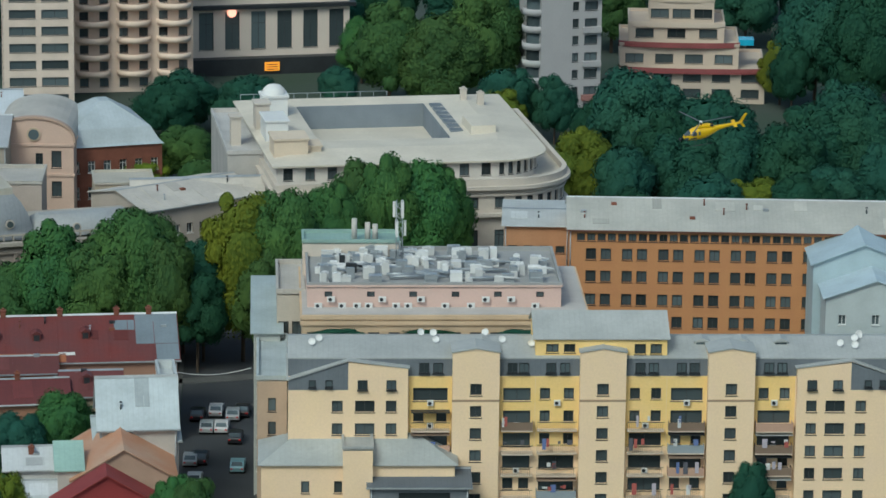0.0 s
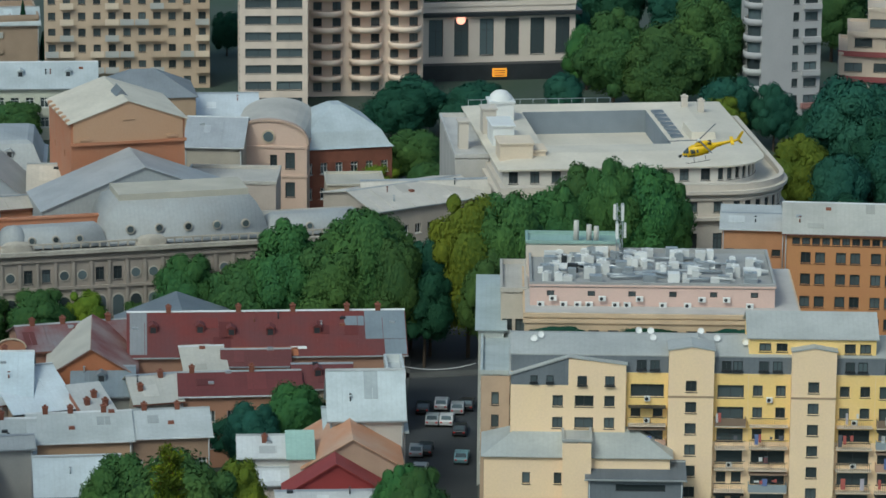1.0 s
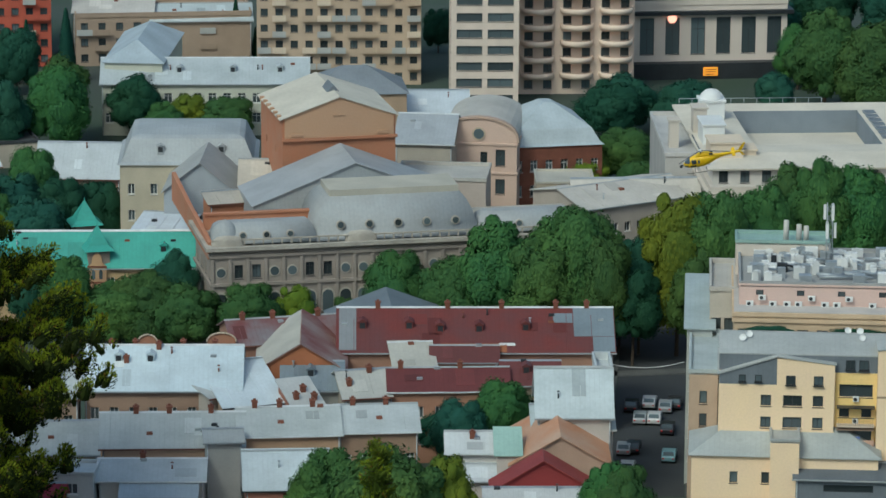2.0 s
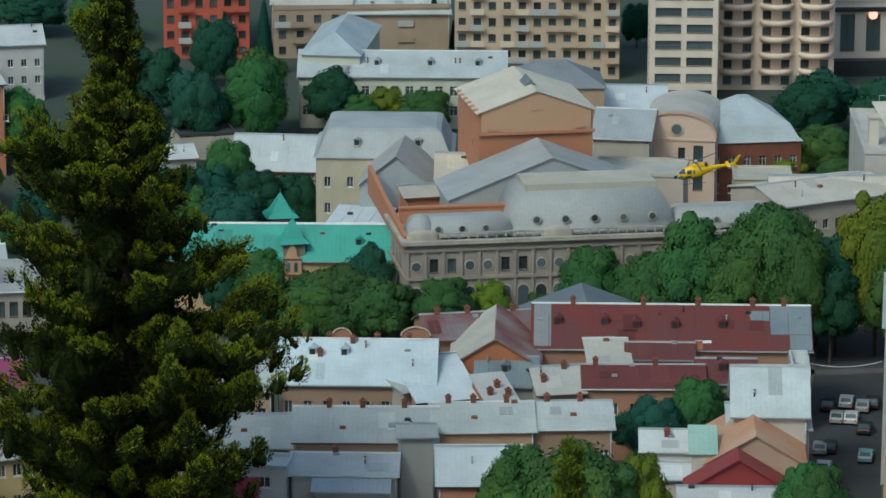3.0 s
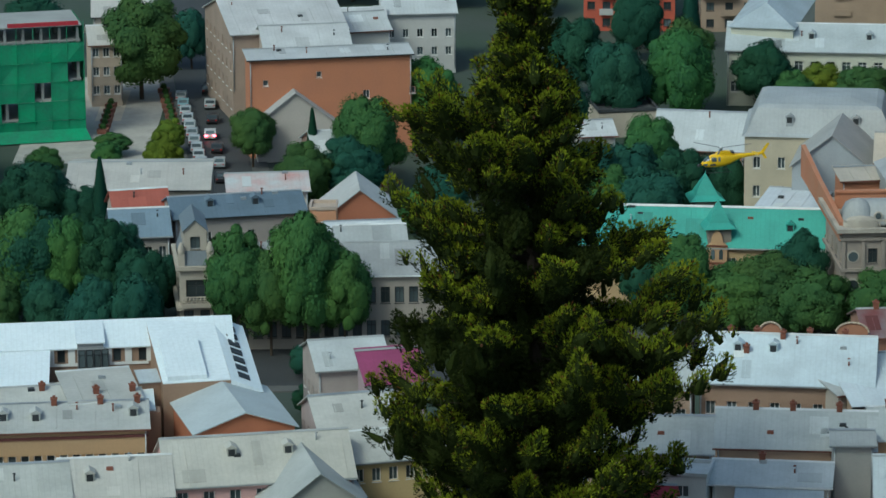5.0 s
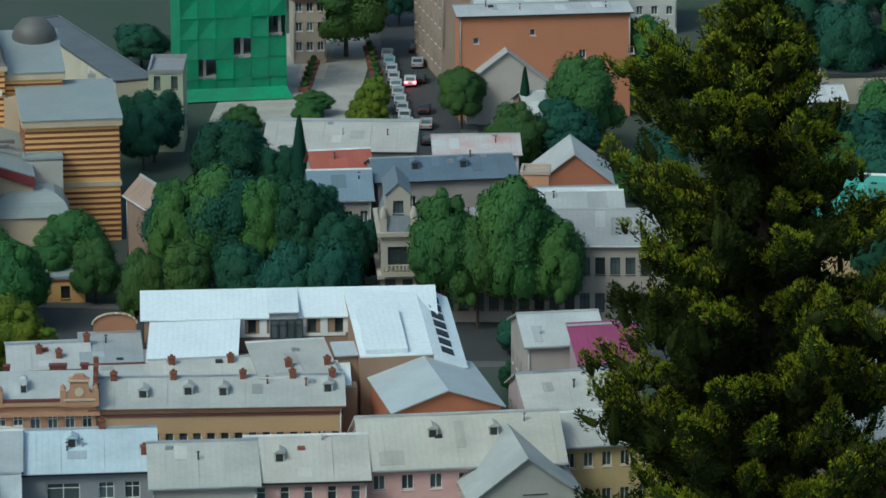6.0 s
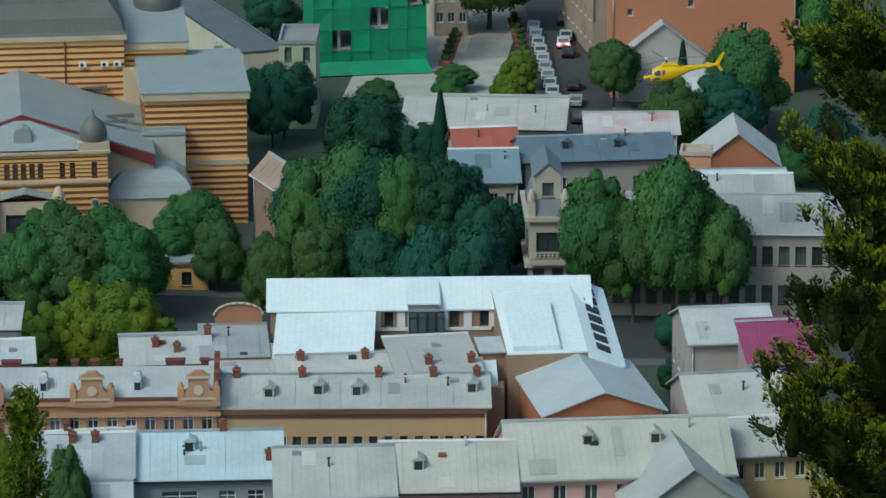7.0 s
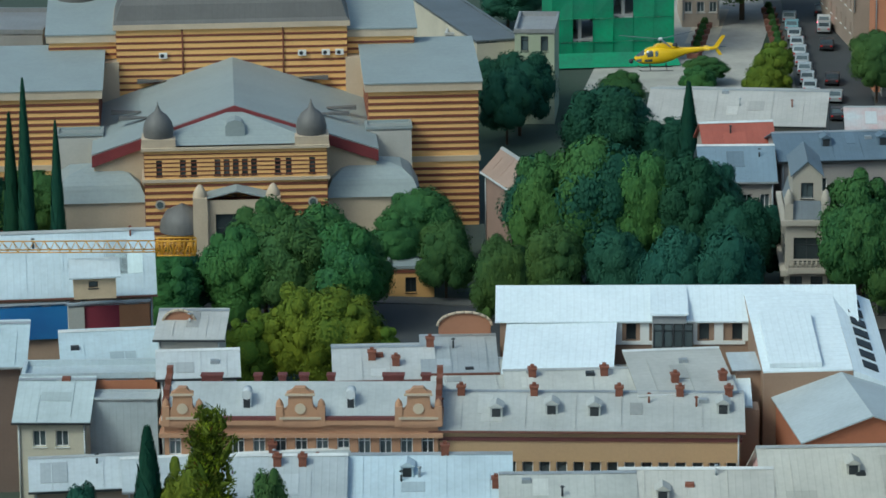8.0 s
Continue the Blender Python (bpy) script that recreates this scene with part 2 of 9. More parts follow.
def lathe(bm, prof, cx=0, cy=0, seg=20, a0=0.0, a1=360.0, mi=0, smooth=True):
    full = abs(a1 - a0) >= 360
    n = seg if full else seg + 1
    rings = []
    for r, z in prof:
        rings.append([bm.verts.new((cx + r * math.cos(radians(a0 + (a1 - a0) * i / seg)), cy + r * math.sin(radians(a0 + (a1 - a0) * i / seg)), z)) for i in range(n)])
    for a, b in zip(rings, rings[1:]):
        for i in range(seg):
            j = (i + 1) % n
            f = bm.faces.new((a[i], a[j], b[j], b[i]))
            f.smooth, f.material_index = smooth, mi


def panel(bm, u0, u1, z0, z1, holes, place, depth=0.25, mi=0):
    """A wall face in (u, z) with real openings and their reveals; place(u, z, inward) gives the point."""
    us = sorted({round(v, 3) for v in [u0, u1] + [q for h in holes for q in (h[0], h[0] + h[2])] if u0 <= v <= u1})
    zs = sorted({round(v, 3) for v in [z0, z1] + [q for h in holes for q in (h[1], h[1] + h[3])] if z0 <= v <= z1})
    for a, b in zip(us, us[1:]):
        run = None
        for c, d in zip(zs, zs[1:]):
            mu, mz = (a + b) / 2, (c + d) / 2
            hole = any(h[0] < mu < h[0] + h[2] and h[1] < mz < h[1] + h[3] for h in holes)
            if hole:
                if run:
                    quad(bm, place(a, run[0], 0), place(b, run[0], 0), place(b, run[1], 0), place(a, run[1], 0), mi=mi)
                run = None
            else:
                run = (run[0], d) if run else (c, d)
        if run:
            quad(bm, place(a, run[0], 0), place(b, run[0], 0), place(b, run[1], 0), place(a, run[1], 0), mi=mi)
    for x, z, w, h in holes:
        c = [(x, z), (x + w, z), (x + w, z + h), (x, z + h)]
        for i in range(4):
            p, q = c[i], c[(i + 1) % 4]
            quad(bm, place(*q, 0), place(*p, 0), place(*p, depth), place(*q, depth), mi=mi)


WINDOWS = {}


def window_mesh(w, h, style="frame"):
    key = (round(w, 2), round(h, 2), style)
    if key in WINDOWS:
        return WINDOWS[key]
    bm = bmesh.new()
    t = 0.08
    for a in ((0, 0, t, h), (w - t, 0, w, h), (t, 0, w - t, t), (t, h - t, w - t, h)):
        box(bm, a[0], 0, a[1], a[2], 0.07, a[3])
    if w > 0.9 and style != "plain":
        box(bm, w / 2 - 0.04, 0.01, t, w / 2 + 0.04, 0.07, h - t)
    if h > 1.6 and style != "plain":
        box(bm, t, 0.01, h * 0.68, w - t, 0.065, h * 0.68 + 0.07)
    if style != "plain":
        box(bm, -0.08, -0.33, -0.1, w + 0.08, 0.0, -0.02)
    me = bpy.data.meshes.new("window")
    bm.to_mesh(me)
    bm.free()
    me.materials.append(FRAMES.get(style, WHITE))
    bm = bmesh.new()
    quad(bm, (0, 0.06, 0), (w, 0.06, 0), (w, 0.06, h), (0, 0.06, h))
    pane = bpy.data.meshes.new("pane")
    bm.to_mesh(pane)
    bm.free()
    pane.materials.append(GLASS)
    WINDOWS[key] = (me, pane)
    return WINDOWS[key]


FRAMES = {"frame": WHITE, "dark": DARK, "plain": DARK, "brown": surface("brown_frame", (0.12, 0.07, 0.045), 0.6)}


def grid(w, cols, rows, ww, wh, z0, dz, m=None):
    """Openings in even columns and rows over a wall of width w."""
    m = w / cols / 2 if m is None else m
    step = (w - 2 * m) / max(cols - 1, 1)
    return [(round(m + i * step - ww / 2, 3), round(z0 + j * dz, 3), ww, wh) for i in range(cols) for j in range(rows)]


def empty(name, x, y, z, rot, label, category, group="", kind=""):
    ob = new(name)
    ob.matrix_basis = pose(x, y, z, 0, 0, rot)
    return tagged(ob, label, category, group, kind)


def walls_of(house, w, d, h, mat, front=(), left=(), right=(), back=(), style="frame", gable=None, base=0.0):
    bm = bmesh.new()
    sides = (
        (w, front, lambda u, z, i: (u, i, z), 0, (0, 0)),
        (d, right, lambda u, z, i: (w - i, u, z), 90, (w, 0)),
        (w, back, lambda u, z, i: (w - u, d - i, z), 180, (w, d)),
        (d, left, lambda u, z, i: (i, d - u, z), 270, (0, d)),
    )
    for width, holes, place, turn, org in sides:
        panel(bm, 0, width, base, h, list(holes), place)
        for x, z, ww, wh in holes:
            p = place(x, z, 0.25)
            again("window", window_mesh(ww, wh, style), house, pose(p[0], p[1], p[2], 0, 0, turn))
    if gable:
        kind, rh = gable
        if kind == "gx":
            for x in (0, w):
                bm.faces.new([bm.verts.new(p) for p in ((x, 0, h), (x, d, h), (x, d / 2, h + rh))])
        elif kind == "gy":
            for y in (0, d):
                bm.faces.new([bm.verts.new(p) for p in ((0, y, h), (w, y, h), (w / 2, y, h + rh))])
        elif kind == "shed":
            for x in (0, w):
                bm.faces.new([bm.verts.new(p) for p in ((x, 0, h), (x, d, h), (x, d, h + rh))])
            quad(bm, (w, d, h), (0, d, h), (0, d, h + rh), (w, d, h + rh))
    bmesh.ops.remove_doubles(bm, verts=bm.verts[:], dist=0.002)
    return part("wall", bm, mat, house)


def roof_of(house, w, d, h, rh, kind, mat, ov=0.4, th=0.14, prof=None, name="roof", x0=0.0, y0=0.0):
    bm = bmesh.new()
    if kind in ("gx", "gy", "shed"):
        span = d if kind != "gy" else w
        s = rh / (span / 2) if kind != "shed" else rh / span
        if kind == "shed":
            pts = [(-ov, h - ov * s), (span + ov, h + rh + ov * s), (span + ov, h + rh + ov * s + th), (-ov, h - ov * s + th)]
        else:
            pts = [(-ov, h - ov * s), (span / 2, h + rh), (span + ov, h - ov * s), (span + ov, h - ov * s + th), (span / 2, h + rh + th), (-ov, h - ov * s + th)]
        prism(bm, pts, "y" if kind == "gy" else "x", -ov, (d if kind == "gy" else w) + ov)
    elif kind == "flat":
        box(bm, 0, 0, h - 0.2, w, d, h)
        for a in ((-0.1, -0.1, w + 0.1, 0.2), (-0.1, d - 0.2, w + 0.1, d + 0.1), (-0.1, 0.2, 0.2, d - 0.2), (w - 0.2, 0.2, w + 0.1, d - 0.2)):
            edge = bmesh.new()
            box(edge, a[0], a[1], h, a[2], a[3], h + rh)
            part("parapet", edge, mat, house).location = (x0, y0, 0)
    else:
        if kind == "hip":
            prof = [(-ov, h - 0.1), (-ov, h), (min(w, d) / 2 - 0.05, h + rh)]
        else:
            prof = [(i, h + z) for i, z in prof]
        rings = [[bm.verts.new(p) for p in ((i, i, z), (w - i, i, z), (w - i, d - i, z), (i, d - i, z))] for i, z in prof]
        bm.faces.new(rings[0][::-1])
        for a, b in zip(rings, rings[1:]):
            for i in range(4):
                f = bm.faces.new((a[i], a[(i + 1) % 4], b[(i + 1) % 4], b[i]))
        bm.faces.new(rings[-1])
    ob = part(name, bm, mat, house)
    ob.location = (x0, y0, 0)
    return ob


def bands(house, w, d, levels, mat, out=0.12, tall=0.3, name="cornice"):
    for z in levels:
        bm = bmesh.new()
        for a in ((-out, -out, w + out, 0), (-out, d, w + out, d + out), (-out, 0, 0, d), (w, 0, w + out, d)):
            box(bm, a[0], a[1], z, a[2], a[3], z + tall)
        part(name, bm, mat, house)


def chimney(house, x, y, z, s=0.62, tall=0.75, mat=None):
    bm = bmesh.new()
    box(bm, -s / 2, -s / 2, -0.8, s / 2, s / 2, tall)
    box(bm, -s / 2 - 0.08, -s / 2 - 0.08, tall, s / 2 + 0.08, s / 2 + 0.08, tall + 0.15)
    box(bm, -s / 4, -s / 4, tall + 0.15, s / 4, s / 4, tall + 0.4)
    ob = part("chimney", bm, mat or BRICK, house)
    ob.location = (x, y, z)


def dormer(house, x, y, z, w=1.0, h=1.0, deep=1.6, mat=None, face=None):
    bm = bmesh.new()
    box(bm, -w / 2, 0, -0.4, w / 2, deep, h)
    prism(bm, [(-w / 2 - 0.15, h), (w / 2 + 0.15, h), (0, h + 0.4)], "y", -0.15, deep)
    ob = part("dormer", bm, mat or WHITE, house)
    ob.location = (x, y, z)
    bm = bmesh.new()
    box(bm, -w / 2 + 0.15, -0.02, 0.1, w / 2 - 0.15, 0.1, h - 0.12)
    part("hatch", bm, face or GLASS, ob)


def slope_z(d, h, rh, y):
    """Height of a gable with its ridge along x at depth y."""
    return h + rh * (1 - abs(2 * y / d - 1))


def house(name, label, x, y, rot, w, d, h, wall, roof, kind="gx", rh=2.0, ov=0.4, front=(), left=(), right=(), style="frame", chim=(), dorm=(), cornice=None, z=0.0, base=0.0, prof=None, group="", category="house"):
    ob = empty(name, x, y, z, rot, label, category, group)
    walls_of(ob, w, d, h, wall, front, left, right, (), style, (kind, rh) if kind in ("gx", "gy", "shed") else None, base)
    roof_of(ob, w, d, h, rh, kind, roof, ov, prof=prof)
    if cornice:
        bands(ob, w, d, [h - 0.95], cornice)
    for cx, cy in chim:
        cz = {"gx": slope_z(d, h, rh, cy), "gy": slope_z(w, h, rh, cx), "shed": h + rh * cy / d}.get(kind, h + rh * 0.4)
        chimney(ob, cx, cy, cz)
    for dx, dy in dorm:
        dormer(ob, dx, dy, slope_z(d, h, rh, dy) if kind == "gx" else h + rh * 0.4, mat=roof, face=DARK)
    if kind in ("gx", "shed") and w > 4 and d > 3:
        roof_edges(ob, w, d, h, rh, kind, ov, int(x * 3 + y * 5), roof)
    if kind in ("gx", "shed") and w > 4 and d > 4:
        roof_clutter(ob, w, d, h, rh, kind, int(x * 7 + y * 13), roof)
    return ob


def roof_edges(ob, w, d, h, rh, kind, ov, seed, roof):
    """Gutter with its downpipes along the front eave, a ridge cap, and standing seams that end at uneven heights."""
    rnd = random.Random(seed)
    s = rh / (d / 2 if kind == "gx" else d)
    bm = bmesh.new()
    z0 = h - ov * s
    box(bm, -ov - 0.05, -ov - 0.16, z0 - 0.06, w + ov + 0.05, -ov - 0.01, z0 + 0.1)
    gutter = part("gutter", bm, rnd.choice(EDGES), ob)
    for u in (0.15, w - 0.15):
        bm = bmesh.new()
        tube(bm, (u, -0.12, z0), (u, -0.12, max(0.0, h - 9.0)), 0.07, seg=6)
        part("downpipe", bm, STEEL, gutter)
    bm = bmesh.new()
    top, v = (h + rh, d / 2) if kind == "gx" else (h + rh + 0.02, d)
    prism(bm, [(v - 0.28, top + 0.16 - 0.28 * s * 0.6), (v, top + 0.24), (v + 0.28, top + 0.16 - 0.28 * s * 0.6)], "x", -ov, w + ov)
    part("ridge_cap", bm, rnd.choice(EDGES[2:]), ob)
    run = d / 2 if kind == "gx" else d
    u = rnd.uniform(0.8, 2.2)
    while u < w - 0.5:
        bm = bmesh.new()
        v0, v1 = rnd.uniform(-ov, 0.3), run * rnd.uniform(0.55, 0.98)
        prism(bm, [(v0, h + v0 * s + 0.14), (v1, h + v1 * s + 0.14), (v1, h + v1 * s + 0.21), (v0, h + v0 * s + 0.21)], "x", u, u + 0.06)
        part("standing_seam", bm, roof, ob)
        u += rnd.uniform(1.8, 4.2)


def roof_clutter(ob, w, d, h, rh, kind, seed, roof):
    """Odd repair sheets, vent pipes and hatches on the front slope, as on any old roof."""
    rnd = random.Random(seed)
    base = TONES.get(roof.name, (0.45, 0.46, 0.45))
    run = d / 2 if kind == "gx" else d
    s = rh / run
    for k in range(max(1, int(w / 7))):
        u, v = rnd.uniform(0.3, max(0.4, w - 3)), rnd.uniform(0.1, max(0.2, run - 2.4))
        pw, pd = rnd.uniform(0.9, 2.6), rnd.uniform(1.0, min(3.2, run - v))
        bm = bmesh.new()
        z0 = h + v * s + 0.145
        prism(bm, [(v, z0), (v + pd, z0 + pd * s), (v + pd, z0 + pd * s + 0.05), (v, z0 + 0.05)], "x", u, min(u + pw, w))
        tone = rnd.choice((0.72, 0.84, 1.14, 1.22))
        part("repair_sheet", bm, sheet(tuple(round(min(0.75, c * tone), 3) for c in base)), ob)
    for k in range(max(1, int(w / 5))):
        u, v = rnd.uniform(0.4, w - 0.4), rnd.uniform(run * 0.3, run * 0.95)
        z0 = h + v * s
        bm = bmesh.new()
        if rnd.random() < 0.5:
            tube(bm, (u, v, z0 - 0.1), (u, v, z0 + rnd.uniform(0.5, 1.0)), 0.09, seg=8)
            tube(bm, (u, v, z0 + 0.9), (u, v, z0 + 1.0), 0.2, 0.12, seg=8)
            part("vent_pipe", bm, rnd.choice([STEEL, DARK, BRICK]), ob)
        else:
            box(bm, u - 0.4, v, z0 - 0.1, u + 0.4, v + 0.7, z0 + 0.45, taper=0.05)
            part("roof_hatch", bm, rnd.choice([DARK, STEEL, BRICK]), ob)


# ---- trees ----
# blue of the distant haze is mixed into the green and dark leaves
LEAF_GREEN = leaves_of("broad_leaves", (0.034, 0.104, 0.040), (0.090, 0.168, 0.034))
LEAF_YELLOW = leaves_of("turning_leaves", (0.070, 0.130, 0.022), (0.205, 0.235, 0.018))
LEAF_DARK = leaves_of("hazy_dark_leaves", (0.018, 0.072, 0.052), (0.036, 0.100, 0.052))
# near-black: the shade inside the tall conifer is part of this colour
LEAF_CONIFER = leaves_of("shaded_conifer_sprays", (0.010, 0.020, 0.003), (0.030, 0.048, 0.006))
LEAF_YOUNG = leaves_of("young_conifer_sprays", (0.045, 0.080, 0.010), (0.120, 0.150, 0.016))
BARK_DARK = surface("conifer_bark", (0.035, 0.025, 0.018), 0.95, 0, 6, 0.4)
# golden tips, lightened further to carry the light on the tufts
LEAF_LIT_TIPS = leaves_of("lit_golden_conifer_tips", (0.115, 0.185, 0.010), (0.255, 0.315, 0.016), (0.12, 0.05, 0.012))


def crown_mesh(seed, lumps, leaves, size, mat, flat=0.8):
    """A crown of unit radius and unit height: boughs of uneven size round a dense heart, clothed in small leaf sprays that turn outwards."""
    rnd = random.Random(seed)
    verts, faces, turns = [], [], []
    cores = [(Vector((0, 0, -0.05)), 0.62), (Vector((rnd.uniform(-0.15, 0.15), rnd.uniform(-0.15, 0.15), 0.25)), 0.5)]
    lean = rnd.uniform(0, 6.283)
    for k in range(lumps):
        heavy = k < 9
        n, i = (9, k) if heavy else (lumps - 9, k - 9)
        a, e = i * 2.39996 + lean + rnd.uniform(-0.4, 0.4), 1 - 1.75 * (i + 0.5) / n
        far = rnd.uniform(0.42, 0.62) if heavy else rnd.uniform(0.52, 0.77)
        q = math.sqrt(max(0, 1 - e * e)) * far
        cores.append((Vector((q * math.cos(a), q * math.sin(a), e * far * rnd.uniform(0.9, 1.1))), rnd.uniform(0.28, 0.42) if heavy else rnd.uniform(0.12, 0.25)))
    for c, r in cores:
        n0 = len(verts)
        for i in range(6):
            th = math.pi * (i + 0.5) / 6
            for j in range(9):
                ph = 6.283 * j / 9
                v = Vector((math.sin(th) * math.cos(ph), math.sin(th) * math.sin(ph), math.cos(th) * flat))
                verts.append(c + v * r * rnd.uniform(0.84, 1.0))
                turns.append((v.normalized() * 0.5 + c * 1.2 + Vector((0, 0, 0.2))).normalized())
        for i in range(5):
            for j in range(9):
                a, b = n0 + i * 9 + j, n0 + i * 9 + (j + 1) % 9
                faces.append((a, a + 9, b + 9, b))
    made = 0
    while made < leaves:
        c, r = rnd.choice(cores)
        d = Vector((rnd.gauss(0, 1), rnd.gauss(0, 1), rnd.gauss(0.15, 1))).normalized()
        p = c + Vector((d.x, d.y, d.z * flat)) * r * (0.88 + 0.42 * rnd.random() ** 1.8)
        if any((p - c2).length < r2 * 0.84 for c2, r2 in cores):
            continue
        made += 1
        nrm = (d + Vector((rnd.uniform(-1, 1), rnd.uniform(-1, 1), rnd.uniform(-0.4, 1.0))) * 0.55).normalized()
        s = size * rnd.uniform(0.55, 1.45)
        t = nrm.orthogonal().normalized()
        t.rotate(Matrix.Rotation(rnd.uniform(0, 6.28), 3, nrm))
        u = nrm.cross(t)
        n1 = len(verts)
        verts += [p - t * s, p - u * s * 0.6 - nrm * s * 0.15, p + t * s, p + u * s * 0.6 - nrm * s * 0.15]
        turns += [(d * 0.45 + p * 0.6 + nrm * 0.45 + Vector((0, 0, 0.2))).normalized()] * 4
        faces.append((n1, n1 + 1, n1 + 2, n1 + 3))
    return leafy(verts, faces, turns, "crown", mat)


def leafy(verts, faces, turns, name, *mats):
    """A foliage mesh whose sprays are shaded by the way their bough faces."""
    me = bpy.data.meshes.new(name)
    me.from_pydata([tuple(v) for v in verts], [], faces)
    me.shade_smooth()
    me.normals_split_custom_set_from_vertices([tuple(v) for v in turns])
    for m in mats:
        me.materials.append(m)
    return me


def trunk_mesh(seed):
    rnd = random.Random(seed)
    bm = bmesh.new()
    tube(bm, (0, 0, -0.3), (0.02, 0.01, 0.55), 0.045, 0.03, 8)
    for k in range(6):
        a = k * 1.05 + rnd.uniform(-0.3, 0.3)
        tube(bm, (0.01, 0, 0.3 + 0.04 * k), (0.3 * math.cos(a), 0.3 * math.sin(a), 0.6 + 0.05 * k), 0.02, 0.006, 6)
    me = bpy.data.meshes.new("trunk")
    bm.to_mesh(me)
    bm.free()
    me.materials.append(BARK)
    return me


CROWNS = {
    "green": [crown_mesh(s, 42, 19000, 0.029, LEAF_GREEN) for s in (1, 2, 3, 4)],
    "yellow": [crown_mesh(s, 42, 19000, 0.029, LEAF_YELLOW) for s in (11, 12)],
    "dark": [crown_mesh(s, 42, 19000, 0.029, LEAF_DARK) for s in (21, 22, 23)],
}
TRUNKS = [trunk_mesh(s) for s in (1, 2)]
CYPRESS = []


def cypress_mesh(seed):
    rnd = random.Random(seed)
    verts, faces = [], []
    for k in range(1500):
        z = rnd.uniform(0, 1)
        r = (0.95 * (1 - z) ** 0.75 * min(1, 0.35 + z * 5)) * rnd.uniform(0.7, 1.1)
        a = rnd.uniform(0, 6.283)
        p = Vector((r * math.cos(a), r * math.sin(a), z))
        s = rnd.uniform(0.1, 0.22)
        t = Vector((-math.sin(a), math.cos(a), 0))
        n1 = len(verts)
        up = Vector((math.cos(a) * 0.1, math.sin(a) * 0.1, 0.06))
        verts += [p - t * s, p - up, p + t * s, p + up]
        faces.append((n1, n1 + 1, n1 + 2, n1 + 3))
    n0 = len(verts)
    for i in range(8):
        z = i / 7
        for j in range(9):
            a = 6.283 * j / 9
            r = 0.8 * (1 - z) ** 0.75 * min(1, 0.35 + z * 5)
            verts.append(Vector((r * math.cos(a), r * math.sin(a), z)))
    for i in range(7):
        for j in range(9):
            a, b = n0 + i * 9 + j, n0 + i * 9 + (j + 1) % 9
            faces.append((a, b, b + 9, a + 9))
    me = bpy.data.meshes.new("crown")
    me.from_pydata([tuple(v) for v in verts], [], faces)
    me.materials.append(LEAF_DARK)
    return me


TREE_LABELS = {"green": "full green leafy street tree", "yellow": "leafy tree with foliage turning yellow", "dark": "dense dark green evergreen tree"}
TREE_COUNT = [0]


def tree(x, y, width, top, kind="green", low=None, z=0.0):
    """A broad tree: crown from height low to top."""
    TREE_COUNT[0] += 1
    k = TREE_COUNT[0]
    ob = empty("tree", x, y, z, (k * 67) % 360, TREE_LABELS[kind], "tree", "trees of the town")
    low = top * 0.02 if low is None else low
    again("trunk", TRUNKS[k % 2], ob, Matrix.Diagonal((width * 0.62, width * 0.62, top * 0.9, 1)))
    me = CROWNS[kind][k % len(CROWNS[kind])]
    again("crown", me, ob, Matrix.Translation((0, 0, (top + low) / 2)) @ Matrix.Diagonal((width / 1.9, width / 1.9, (top - low) / 1.85, 1)))
    return ob


def cypress(x, y, width, top, z=0.0):
    if not CYPRESS:
        CYPRESS.extend(cypress_mesh(s) for s in (5, 6))
    TREE_COUNT[0] += 1
    ob = empty("cypress_tree", x, y, z, (TREE_COUNT[0] * 71) % 360, "slender dark green columnar cypress", "tree", "cypresses of the town")
    bm = bmesh.new()
    tube(bm, (0, 0, -0.3), (0, 0, 1.2), 0.25, 0.2)
    part("trunk", bm, BARK, ob)
    again("crown", CYPRESS[TREE_COUNT[0] % 2], ob, Matrix.Translation((0, 0, 0.8)) @ Matrix.Diagonal((width / 2, width / 2, top - 0.8, 1)))


